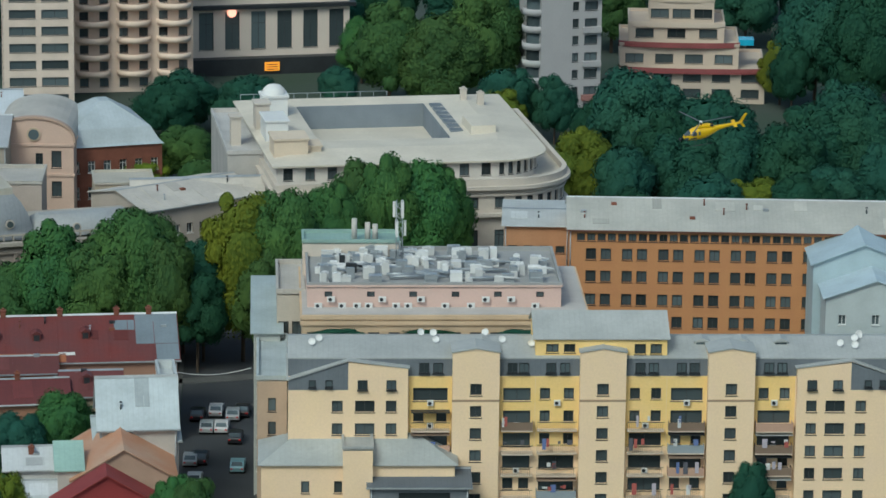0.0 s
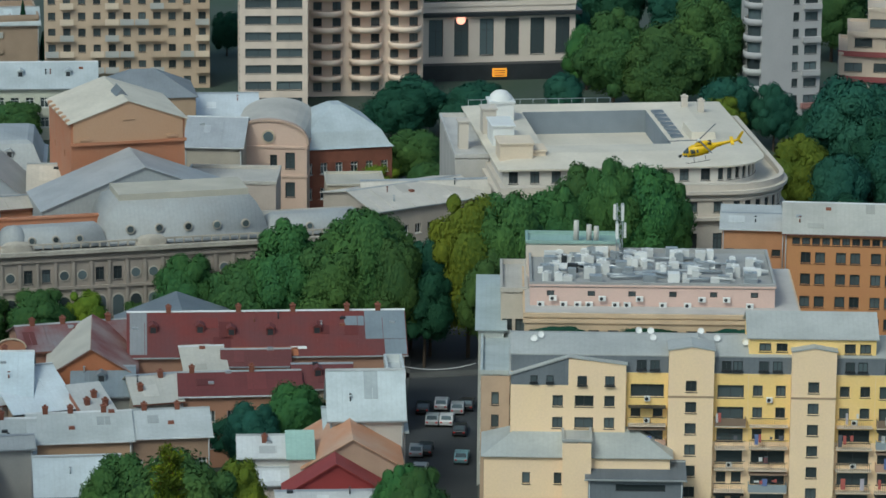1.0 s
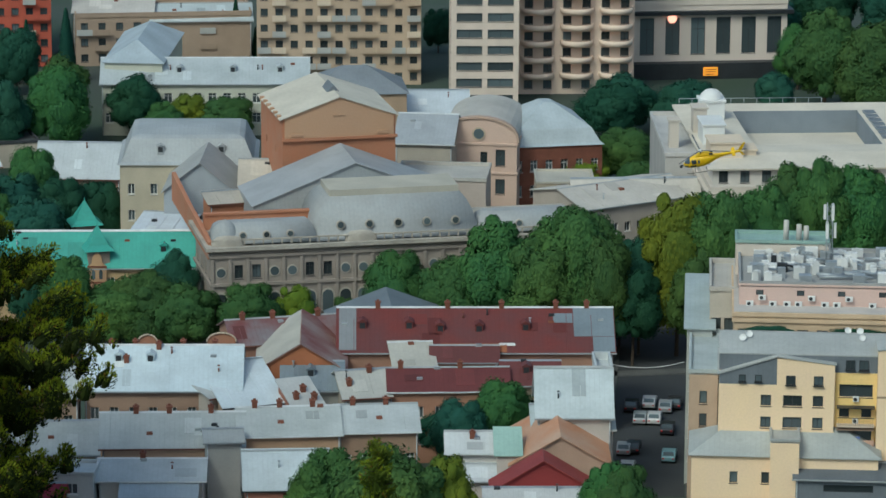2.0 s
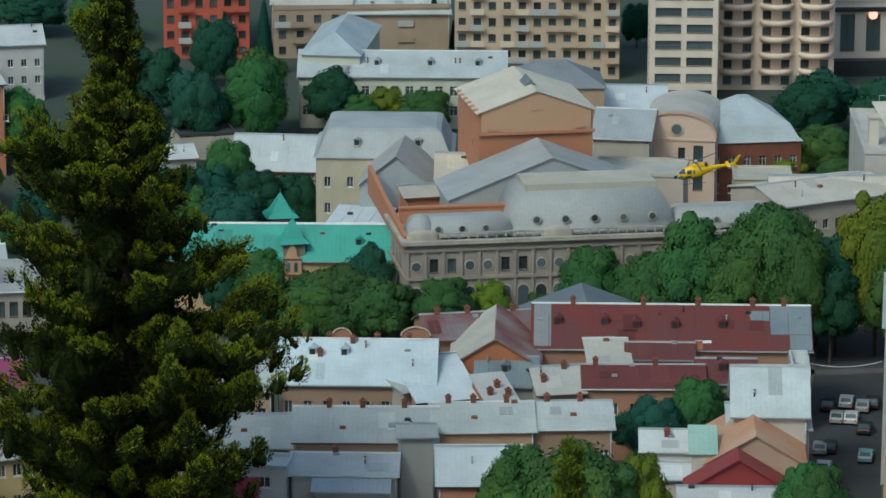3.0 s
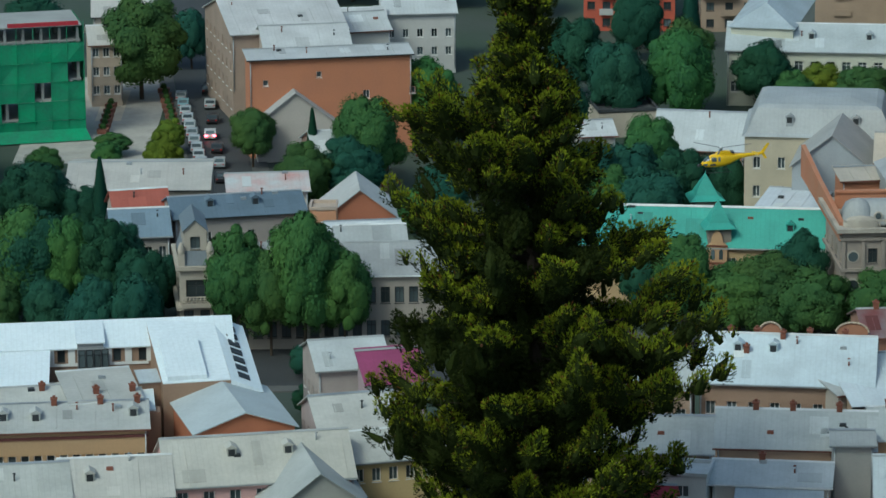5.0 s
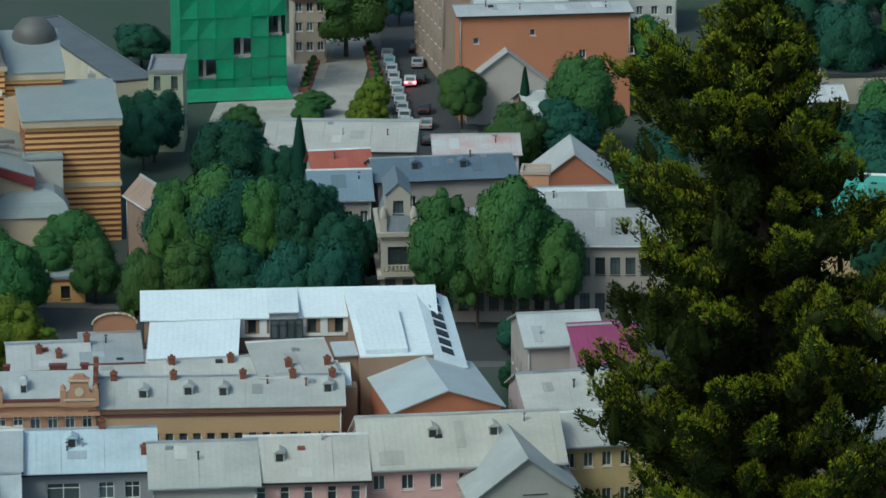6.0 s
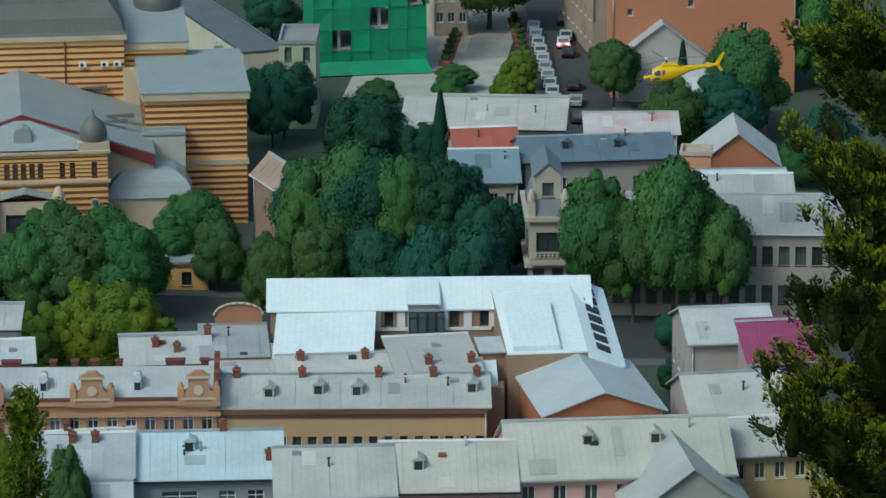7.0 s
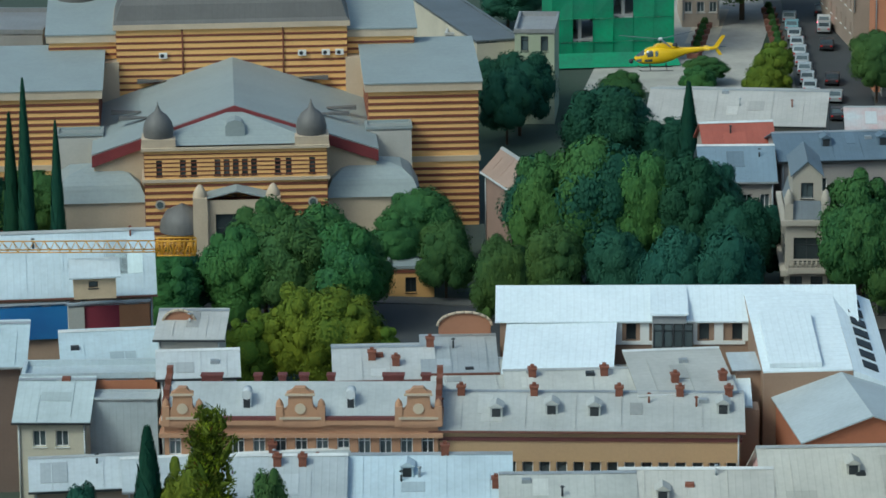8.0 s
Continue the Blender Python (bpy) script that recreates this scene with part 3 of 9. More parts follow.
def tall_conifer(x, y, z, profile, bushy=1.0, seed=3, fine=1.0, label="tall conifer with shade-dark inner sprays, lit golden-green tips and brown cones"):
    """Foreground conifer. profile: (height, left reach, right reach) from the foot to the tip."""
    rnd = random.Random(seed)
    ob = empty("conifer_tree", x, y, z, 0, label, "tree")
    top = profile[-1][0]
    bm = bmesh.new()
    tube(bm, (0, 0, -0.5), (0.2, 0.2, top * 0.55), top * 0.016, top * 0.009, 12)
    tube(bm, (0.2, 0.2, top * 0.55), (0, 0, top * 0.98), top * 0.009, 0.05, 10)
    part("trunk", bm, BARK_DARK, ob)
    hs = [p[0] for p in profile]
    lv, lf, tips = [], [], []
    limbs = bmesh.new()
    cones = bmesh.new()

    def spray(p, way, ln, wd):
        w = way.orthogonal().normalized()
        w.rotate(Matrix.Rotation(rnd.uniform(0, 6.28), 3, way))
        n1 = len(lv)
        lv.extend((p, p + way * ln * 0.45 - w * wd, p + way * ln, p + way * ln * 0.45 + w * wd))
        lf.append((n1, n1 + 1, n1 + 2, n1 + 3))

    def tuft(c, axis, length, rad, golden):
        """A tapering finger of foliage that grows from c along axis."""
        s1 = axis.orthogonal().normalized()
        s2 = axis.cross(s1)
        n0 = len(lv)
        for i in range(4):
            q = (0.0, 0.25, 0.6, 0.9)[i]
            rr = rad * (0.26, 0.4, 0.28, 0.06)[i]
            for j in range(6):
                e = s1 * math.cos(j * 1.047) + s2 * math.sin(j * 1.047)
                lv.append(c + axis * length * q + e * rr * rnd.uniform(0.75, 1.1))
        for i in range(3):
            for j in range(6):
                a0, b0 = n0 + i * 6 + j, n0 + i * 6 + (j + 1) % 6
                lf.append((a0, b0, b0 + 6, a0 + 6))
        for s in range(int(27 * rad * length / fine / fine)):
            q = rnd.random() ** 0.85
            th = rnd.uniform(0, 6.283)
            e = s1 * math.cos(th) + s2 * math.sin(th)
            wide = rad * (0.55 + 1.3 * q if q < 0.3 else 0.94 * ((1 - q) / 0.7) ** 0.75 + 0.05)
            p = c + axis * length * q + e * wide * rnd.uniform(0.6, 1.0)
            way = (axis * 0.75 + e * 0.6 + Vector((rnd.gauss(0, 0.25), rnd.gauss(0, 0.25), rnd.gauss(0.1, 0.25)))).normalized()
            spray(p, way, rnd.uniform(0.35, 0.8) * fine, rnd.uniform(0.06, 0.12) * fine)
            # upward and outer sprays get the lighter colour, painting lit tops on tufts
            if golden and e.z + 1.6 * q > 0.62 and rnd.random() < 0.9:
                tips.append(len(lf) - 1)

    count = int(270 * bushy)
    for k in range(count):
        h = hs[0] + (top - hs[0]) * ((k + rnd.random()) / count) ** 0.92
        a = k * 2.39996 + rnd.uniform(-0.3, 0.3)
        side = math.cos(a)
        reach = float(np.interp(h, hs, [p[2] if side > 0 else p[1] for p in profile]))
        deep = float(np.interp(h, hs, [(p[1] + p[2]) * 0.5 for p in profile]))
        r = reach * abs(side) + deep * (1 - abs(side))
        r *= rnd.choice((0.5, 0.72, 0.86, 0.94))
        d = Vector((math.cos(a), math.sin(a), 0))
        root = Vector((0.1, 0.1, h - r * 0.1))
        elbow = d * r * 0.6 + Vector((0, 0, h - r * rnd.uniform(-0.02, 0.16)))
        tip = d * r + Vector((0, 0, h + r * rnd.uniform(0.0, 0.3)))
        tube(limbs, root, elbow, 0.02 * r + 0.04, 0.06, 5)
        tube(limbs, elbow, tip, 0.06, 0.03, 5)
        small = 0.45 + 0.55 * min(1, r / 5)
        n = max(3, int(r * 0.85 / fine))
        gold = rnd.random() < 0.8
        for q in range(n):
            f = 0.2 + 0.8 * (q + rnd.random()) / n
            c = (root.lerp(elbow, f / 0.6) if f < 0.6 else elbow.lerp(tip, (f - 0.6) / 0.4)) + Vector((rnd.gauss(0, 0.4), rnd.gauss(0, 0.4), rnd.gauss(0, 0.3)))
            axis = (d * rnd.uniform(0.2, 1.0) + Vector((rnd.gauss(0, 0.4), rnd.gauss(0, 0.4), rnd.uniform(0.3, 1.8)))).normalized()
            rad = rnd.choice((0.9, 1.3, 1.8, 2.7)) * small * (0.8 + 0.35 * (1 - f)) * fine
            length = rad * rnd.uniform(1.6, 2.6)
            tuft(c - axis * length * 0.35, axis, length, rad, gold and f > 0.4)
            if rnd.random() < 0.1:
                p = c + axis * length * 0.4 - Vector((0, 0, rad * 0.5))
                bmesh.ops.create_icosphere(cones, subdivisions=1, radius=rnd.uniform(0.1, 0.2) * fine, matrix=Matrix.Translation(p) @ Matrix.Diagonal((1, 1, 1.4, 1)))
    me = bpy.data.meshes.new("foliage")
    me.from_pydata([tuple(v) for v in lv], [], lf)
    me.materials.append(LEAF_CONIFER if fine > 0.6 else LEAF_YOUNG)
    me.materials.append(LEAF_LIT_TIPS)
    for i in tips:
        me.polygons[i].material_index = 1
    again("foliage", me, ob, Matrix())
    tagged(part("limb", limbs, BARK_DARK, ob), kind="stuff")
    tagged(part("cone", cones, surface("cone_brown", (0.13, 0.055, 0.022), 0.9, 0, 8, 0.4), ob, "small brown cones"), kind="stuff")
    return ob


# ---- cars ----
TYRE = surface("tyre_rubber", (0.02, 0.02, 0.02), 0.9)
TAIL = nodes_of("tail_lamp", (0.5, 0.01, 0.01), 0.3)[0]
TAIL.node_tree.nodes["Principled BSDF"].inputs["Emission Color"].default_value = (1, 0.03, 0.05, 1)


def paint(colour):
    return surface("car_paint", colour, 0.28, 0.1, 10, 0.05)


def car(x, y, rot, colour, label, z=0.0, lit=0.0):
    ob = empty("car", x, y, z, rot, label, "car", "cars in the streets")
    bm = bmesh.new()
    prism(bm, [(-2.1, 0.35), (2.1, 0.35), (2.15, 0.75), (1.95, 0.9), (0.95, 0.98), (0.35, 1.42), (-1.25, 1.45), (-1.85, 1.0), (-2.12, 0.92)], "x", -0.86, 0.86)
    bmesh.ops.bevel(bm, geom=[e for e in bm.edges], offset=0.06, segments=1, affect="EDGES")
    part("body", bm, paint(colour), ob)
    for y0, y1, z0, z1 in ((0.98, 0.42, 1.0, 1.38), (-1.84, -1.32, 1.03, 1.4)):
        bm = bmesh.new()
        s = 0.012 if y0 > 0 else -0.012
        quad(bm, (-0.7, y0 + s, z0 + 0.012), (0.7, y0 + s, z0 + 0.012), (0.62, y1 + s, z1 + 0.02), (-0.62, y1 + s, z1 + 0.02))
        part("windscreen", bm, GLASS, ob)
    for sx in (-1, 1):
        bm = bmesh.new()
        quad(bm, (sx * 0.868, 0.75, 1.02), (sx * 0.868, -1.5, 1.05), (sx * 0.868, -1.15, 1.36), (sx * 0.868, 0.35, 1.36))
        part("side_window", bm, GLASS, ob)
        for wy in (-1.3, 1.32):
            bm = bmesh.new()
            tube(bm, (sx * 0.66, wy, 0.32), (sx * 0.9, wy, 0.32), 0.32, seg=12)
            wh = part("wheel", bm, TYRE, ob)
            bm = bmesh.new()
            tube(bm, (sx * 0.895, wy, 0.32), (sx * 0.91, wy, 0.32), 0.19, seg=8)
            part("rim", bm, STEEL, wh)
        bm = bmesh.new()
        q = 0.24 if lit else 0.13
        box(bm, sx * 0.62 - q, -2.18, 0.68, sx * 0.62 + q, -2.1, 0.94 if lit else 0.84)
        part("tail_light", bm, TAIL_LIT if lit else TAIL, ob)
        bm = bmesh.new()
        box(bm, sx * 0.62 - 0.18, 2.08, 0.62, sx * 0.62 + 0.18, 2.16, 0.76)
        part("headlight", bm, WHITE, ob)
    return ob


TAIL_LIT = nodes_of("lit_tail_lamp", (0.5, 0.01, 0.01), 0.3)[0]
TAIL_LIT.node_tree.nodes["Principled BSDF"].inputs["Emission Color"].default_value = (1, 0.05, 0.08, 1)
TAIL_LIT.node_tree.nodes["Principled BSDF"].inputs["Emission Strength"].default_value = 22

# ---- ground ----
SOIL = surface("town_ground", (0.055, 0.068, 0.058), 0.95, 0, 2.0, 0.35, 0.03, 0.3, (0.03, 0.06, 0.03), 0.8)


def hill(x, y):
    return 78 * max(0.0, (405 - y) / 450) ** 1.25


def ground():
    bm = bmesh.new()
    xs = [-2600, -1200, -600, -400, -300, -200, -100, 0, 100, 200, 300, 600, 1200, 2600]
    ys = [-700, -300, -150, -50, 0, 50, 100, 150, 200, 250, 300, 350, 405, 500, 700, 900, 1200, 1800, 3200]
    vs = [[bm.verts.new((x, y, hill(x, y) - 0.02)) for x in xs] for y in ys]
    for a, b in zip(vs, vs[1:]):
        for i in range(len(xs) - 1):
            f = bm.faces.new((a[i], a[i + 1], b[i + 1], b[i]))
            f.smooth = True
    tagged(mesh_ob("ground", bm, SOIL), "dark town ground rising to a hill", "ground", kind="structure")


def road(name, x0, y0, x1, y1, wide, mat, label, z=0.02, kerb=True):
    """A carriageway strip with kerbs from one point to another."""
    a, b = Vector((x0, y0, 0)), Vector((x1, y1, 0))
    ln = (b - a).length
    ob = empty(name, x0, y0, 0, math.degrees(math.atan2(y1 - y0, x1 - x0)), label, "road", kind="structure")
    bm = bmesh.new()
    box(bm, 0, -wide / 2, -0.1, ln, wide / 2, z)
    part("carriageway", bm, mat, ob)
    if kerb:
        for s in (-1, 1):
            bm = bmesh.new()
            c = s * (wide / 2 + 1.3)
            box(bm, 0, c - 1.2, -0.1, ln, c + 1.2, 0.15)
            part("pavement", bm, surface("paving", (0.11, 0.11, 0.105), 0.9, 0, 2, 0.3), ob)


# ---- yellow apartment block ----
YELLOW = plaster((0.86, 0.65, 0.41), (0.80, 0.60, 0.43), 0.5)
YELLOW_DEEP = plaster((0.86, 0.60, 0.22), (0.84, 0.62, 0.32), 0.5)
CREAM = plaster((0.66, 0.55, 0.42), (0.56, 0.46, 0.36), 0.6)
PINK = plaster((0.62, 0.44, 0.38), (0.55, 0.42, 0.36), 0.4)
GREY_SHEET = sheet((0.43, 0.44, 0.42))
SLATE_SHEET = sheet((0.17, 0.19, 0.21))
BALCONY_BITS = [plaster(c) for c in ((0.5, 0.42, 0.33), (0.24, 0.17, 0.12), (0.45, 0.45, 0.43), (0.32, 0.36, 0.38), (0.55, 0.35, 0.25))]
CLOTH = [plaster(c) for c in ((0.7, 0.7, 0.68), (0.15, 0.2, 0.4), (0.45, 0.12, 0.1), (0.5, 0.45, 0.5), (0.12, 0.12, 0.14))]


def balcony(block, x, z, w, rnd, deep=1.2):
    mat = rnd.choice(BALCONY_BITS)
    bm = bmesh.new()
    box(bm, 0, -deep, -0.15, w, 0, 0)
    ob = part("balcony", bm, CREAM, block)
    ob.location = (x, 0, z)
    bm = bmesh.new()
    style = rnd.random()
    if style < 0.4:
        box(bm, 0, -deep, 0, w, -deep + 0.06, 0.95)
        box(bm, 0, -deep + 0.06, 0, 0.06, 0, 0.95)
        box(bm, w - 0.06, -deep + 0.06, 0, w, 0, 0.95)
    else:
        mat = DARK
        for i in range(int(w / 0.22)):
            box(bm, i * 0.22, -deep, 0, i * 0.22 + 0.03, -deep + 0.03, 0.95)
        box(bm, 0, -deep - 0.01, 0.95, w, -deep + 0.05, 1.0)
    part("railing", bm, mat, ob)
    if rnd.random() < 0.8:
        for k in range(rnd.randint(2, 5)):
            bm = bmesh.new()
            u = rnd.uniform(0.1, w - 0.7)
            box(bm, u, -deep - 0.1, 0.9 + rnd.uniform(-0.6, 0.5), u + rnd.uniform(0.25, 0.6), -deep - 0.05, rnd.uniform(1.4, 1.8))
            part("laundry", bm, rnd.choice(CLOTH), ob)
    if rnd.random() < 0.35:
        bm = bmesh.new()
        box(bm, 0, -deep - 0.2, 2.15, w, 0, 2.22)
        part("awning", bm, rnd.choice([DARK, GREY_SHEET, BALCONY_BITS[1]]), ob)


def aircon(parent, x, y, z, s=0.8):
    bm = bmesh.new()
    box(bm, 0, -0.35, 0, s, 0, 0.6)
    ob = part("air_conditioner", bm, WHITE, parent)
    ob.location = (x, y, z)
    bm = bmesh.new()
    tube(bm, (s * 0.4, -0.36, 0.3), (s * 0.4, -0.38, 0.3), 0.22, seg=10)
    part("fan_grille", bm, DARK, ob)


def apartment_block(x, y, rot, w, h):
    rnd = random.Random(7)
    ob = empty("apartment_block", x, y, 0, rot, "long yellow apartment block with stair towers and cluttered balconies", "apartment building")
    st = 2.66
    towers = [(18.5, 23.8), (32.9, 38.1), (47.4, 52.7)]
    bays = [(13.6, 18.5), (23.8, 27.9), (27.9, 32.9), (38.1, 42.8), (42.8, 47.4), (52.7, 57.4)]
    d = 10.0
    holes = []
    for u0, u1 in bays:
        for k in range(8):
            z = h - 2.75 - st * k
            if z < 0.5:
                continue
            if rnd.random() < 0.45:
                holes.append((u0 + 0.5, z - 0.2, u1 - u0 - 1.0, 1.55))
            else:
                holes.append((u0 + 0.55, z, 1.15, 1.35))
                holes.append((u1 - 1.75, z, 1.15, 1.35))
            if k > 0 and rnd.random() < 0.92:
                balcony(ob, u0 + 0.25, z - 0.75, u1 - u0 - 0.5, rnd, rnd.uniform(0.9, 1.4))
            if rnd.random() < 0.5:
                aircon(ob, u0 + (u1 - u0) / 2 - 0.35, -0.05, z - 0.65, 0.7)
    walls_of(ob, w, d, h, YELLOW, holes, style="dark")
    roof_of(ob, w, d, h + 2.0, 1.2, "gx", GREY_SHEET, 0.05)
    bm = bmesh.new()
    box(bm, 0.02, 0.0, h, w - 0.02, d, h + 1.98)
    part("attic", bm, SLATE_SHEET, ob, "dark sheet-clad attic storey")
    for u0, u1 in bays:
        for q in (0.3, 0.62):
            again("window", window_mesh(1.1, 1.15, "dark"), ob, pose(u0 + (u1 - u0) * q - 0.3, -0.1, h + 0.4))
        bm = bmesh.new()
        mine = [q for q in holes if u0 <= q[0] < u1 and q[1] > h - 8.3]
        panel(bm, u0 + 0.02, u1 - 0.02, h - 8.3, h - 0.02, mine, lambda u, z, i: (u, -0.04 + i * 0.14, z))
        part("painted_panel", bm, YELLOW_DEEP, ob, "deep yellow painted upper bay")
    for u0, u1 in towers:
        tw = u1 - u0
        t = empty("stair_tower", 0, 0, 0, 0, "", "")
        for key in ("label", "category"):
            if key in t:
                del t[key]
        t.parent = ob
        t.matrix_basis = pose(u0, -1.0, 0)
        hs = [(tw / 2 - 0.65, h - 2.0 - 2.6 * k, 1.3, 1.35) for k in range(8) if h - 2.0 - 2.6 * k > 0.5]
        walls_of(t, tw, 4.0, h + 3.0, YELLOW, hs, style="dark", gable=("gy", 0.45))
        roof_of(t, tw, 4.0, h + 3.0, 0.45, "gy", sheet((0.43, 0.44, 0.42), "Y"), 0.12)
        bm = bmesh.new()
        box(bm, -0.04, -0.04, h - 2.75, tw + 0.04, 0.0, h - 2.5)
        part("stain_band", bm, plaster((0.4, 0.28, 0.18)), t)
    # end blocks with half gables
    for u0, u1, flip in ((0.0, 13.5, 1), (57.5, w, -1)):
        bw = u1 - u0
        t = new("end_block")
        t.parent = ob
        t.matrix_basis = pose(u0, -0.9, 0)
        cols = (bw * 0.41, bw * 0.64, bw * 0.86) if flip > 0 else (bw * 0.14, bw * 0.36, bw * 0.6)
        hs = []
        for k in range(8):
            z = h - 4.0 - st * k
            if z > 0.4:
                hs += [(cols[0] - 0.6, z, 1.2, 1.35), (cols[1] - 1.1, z, 2.2, 1.35), (cols[2] - 0.6, z, 1.2, 1.35)]
        top = h - 1.4
        walls_of(t, bw, 10.6, top, YELLOW, hs, style="dark")
        bm = bmesh.new()
        mid = bw * 0.5
        pts = [(mid, top), (bw, top), (bw, top + 2.5), (mid, top + 3.2)] if flip > 0 else [(0, top), (mid, top), (mid, top + 3.2), (0, top + 2.5)]
        prism(bm, pts, "y", 0, 0.4)
        part("gable_wall", bm, YELLOW, t)
        for q in (0.2, 0.34) if flip > 0 else (0.66, 0.8):
            again("window", window_mesh(0.8, 0.8, "dark"), t, pose(bw * q - 0.4, -0.06, top + 0.35))
        for q in (0.62, 0.86) if flip > 0 else (0.14, 0.38):
            again("window", window_mesh(1.1, 1.1, "dark"), t, pose(bw * q - 0.55, -0.07, top + 0.05))
        bm = bmesh.new()
        s = 1 if flip > 0 else -1
        m0 = 0 if flip > 0 else bw
        prism(bm, [(m0, top), (mid, top), (mid, top + 3.2), (m0, top + 1.1)], "y", 0.02, 0.3)
        part("attic_slope", bm, SLATE_SHEET, t)
        bm = bmesh.new()
        pts = [(mid, top + 3.35), (bw + 0.2, top + 2.5), (bw + 0.2, top + 2.65), (mid, top + 3.5)] if flip > 0 else [(-0.2, top + 2.5), (mid, top + 3.35), (mid, top + 3.5), (-0.2, top + 2.65)]
        prism(bm, pts, "y", -0.1, 10.8)
        pts = [(-0.2, top + 1.1), (mid, top + 3.35), (mid, top + 3.5), (-0.2, top + 1.25)] if flip > 0 else [(mid, top + 3.35), (bw + 0.2, top + 1.1), (bw + 0.2, top + 1.25), (mid, top + 3.5)]
        prism(bm, pts, "y", -0.15, 10.8)
        part("roof", bm, GREY_SHEET, t)
        bm = bmesh.new()
        prism(bm, [(m0, top), (mid, top), (mid, top + 3.25), (m0, top + 1.05)], "y", 0.32, 10.5)
        prism(bm, [(bw - m0, top), (mid, top), (mid, top + 3.25), (bw - m0, top + 2.4)], "y", 0.42, 10.5)
        part("attic_wall", bm, YELLOW, t)
    # raised middle part
    rs = new("raised_attic")
    rs.parent = ob
    rs.matrix_basis = pose(27.9, 0.5, 0)
    walls_of(rs, 14.9, 8.4, h + 4.3, YELLOW_DEEP, [(1.2, h + 2.6, 1.4, 1.0), (3.2, h + 2.6, 1.3, 1.0), (11.2, h + 2.4, 1.3, 1.2), (13.0, h + 2.4, 1.3, 1.2)], base=h, style="dark", gable=("gx", 2.0))
    roof_of(rs, 14.9, 8.4, h + 4.3, 2.0, "gx", GREY_SHEET, 0.3)
    for k in range(16):
        chx = rnd.uniform(2, w - 2)
        bm = bmesh.new()
        lathe(bm, [(0.0, 0.12), (0.25, 0.05), (0.42, 0.22)], seg=12)
        tube(bm, (0, 0, -0.6), (0, 0, 0.1), 0.04)
        dish = part("satellite_dish", bm, WHITE, ob)
        dy = rnd.uniform(1.5, 6)
        dish.matrix_basis = pose(chx, dy, h + 2.5 + 1.2 * (1 - abs(dy - 5) / 5), 60, 0, rnd.uniform(-40, 40))
    for cx in (22, 31, 36.5, 47, 51.5, 56):
        dormer(ob, cx, 3.0, h + 2.6, 1.6, 0.6, 2.0, GREY_SHEET)


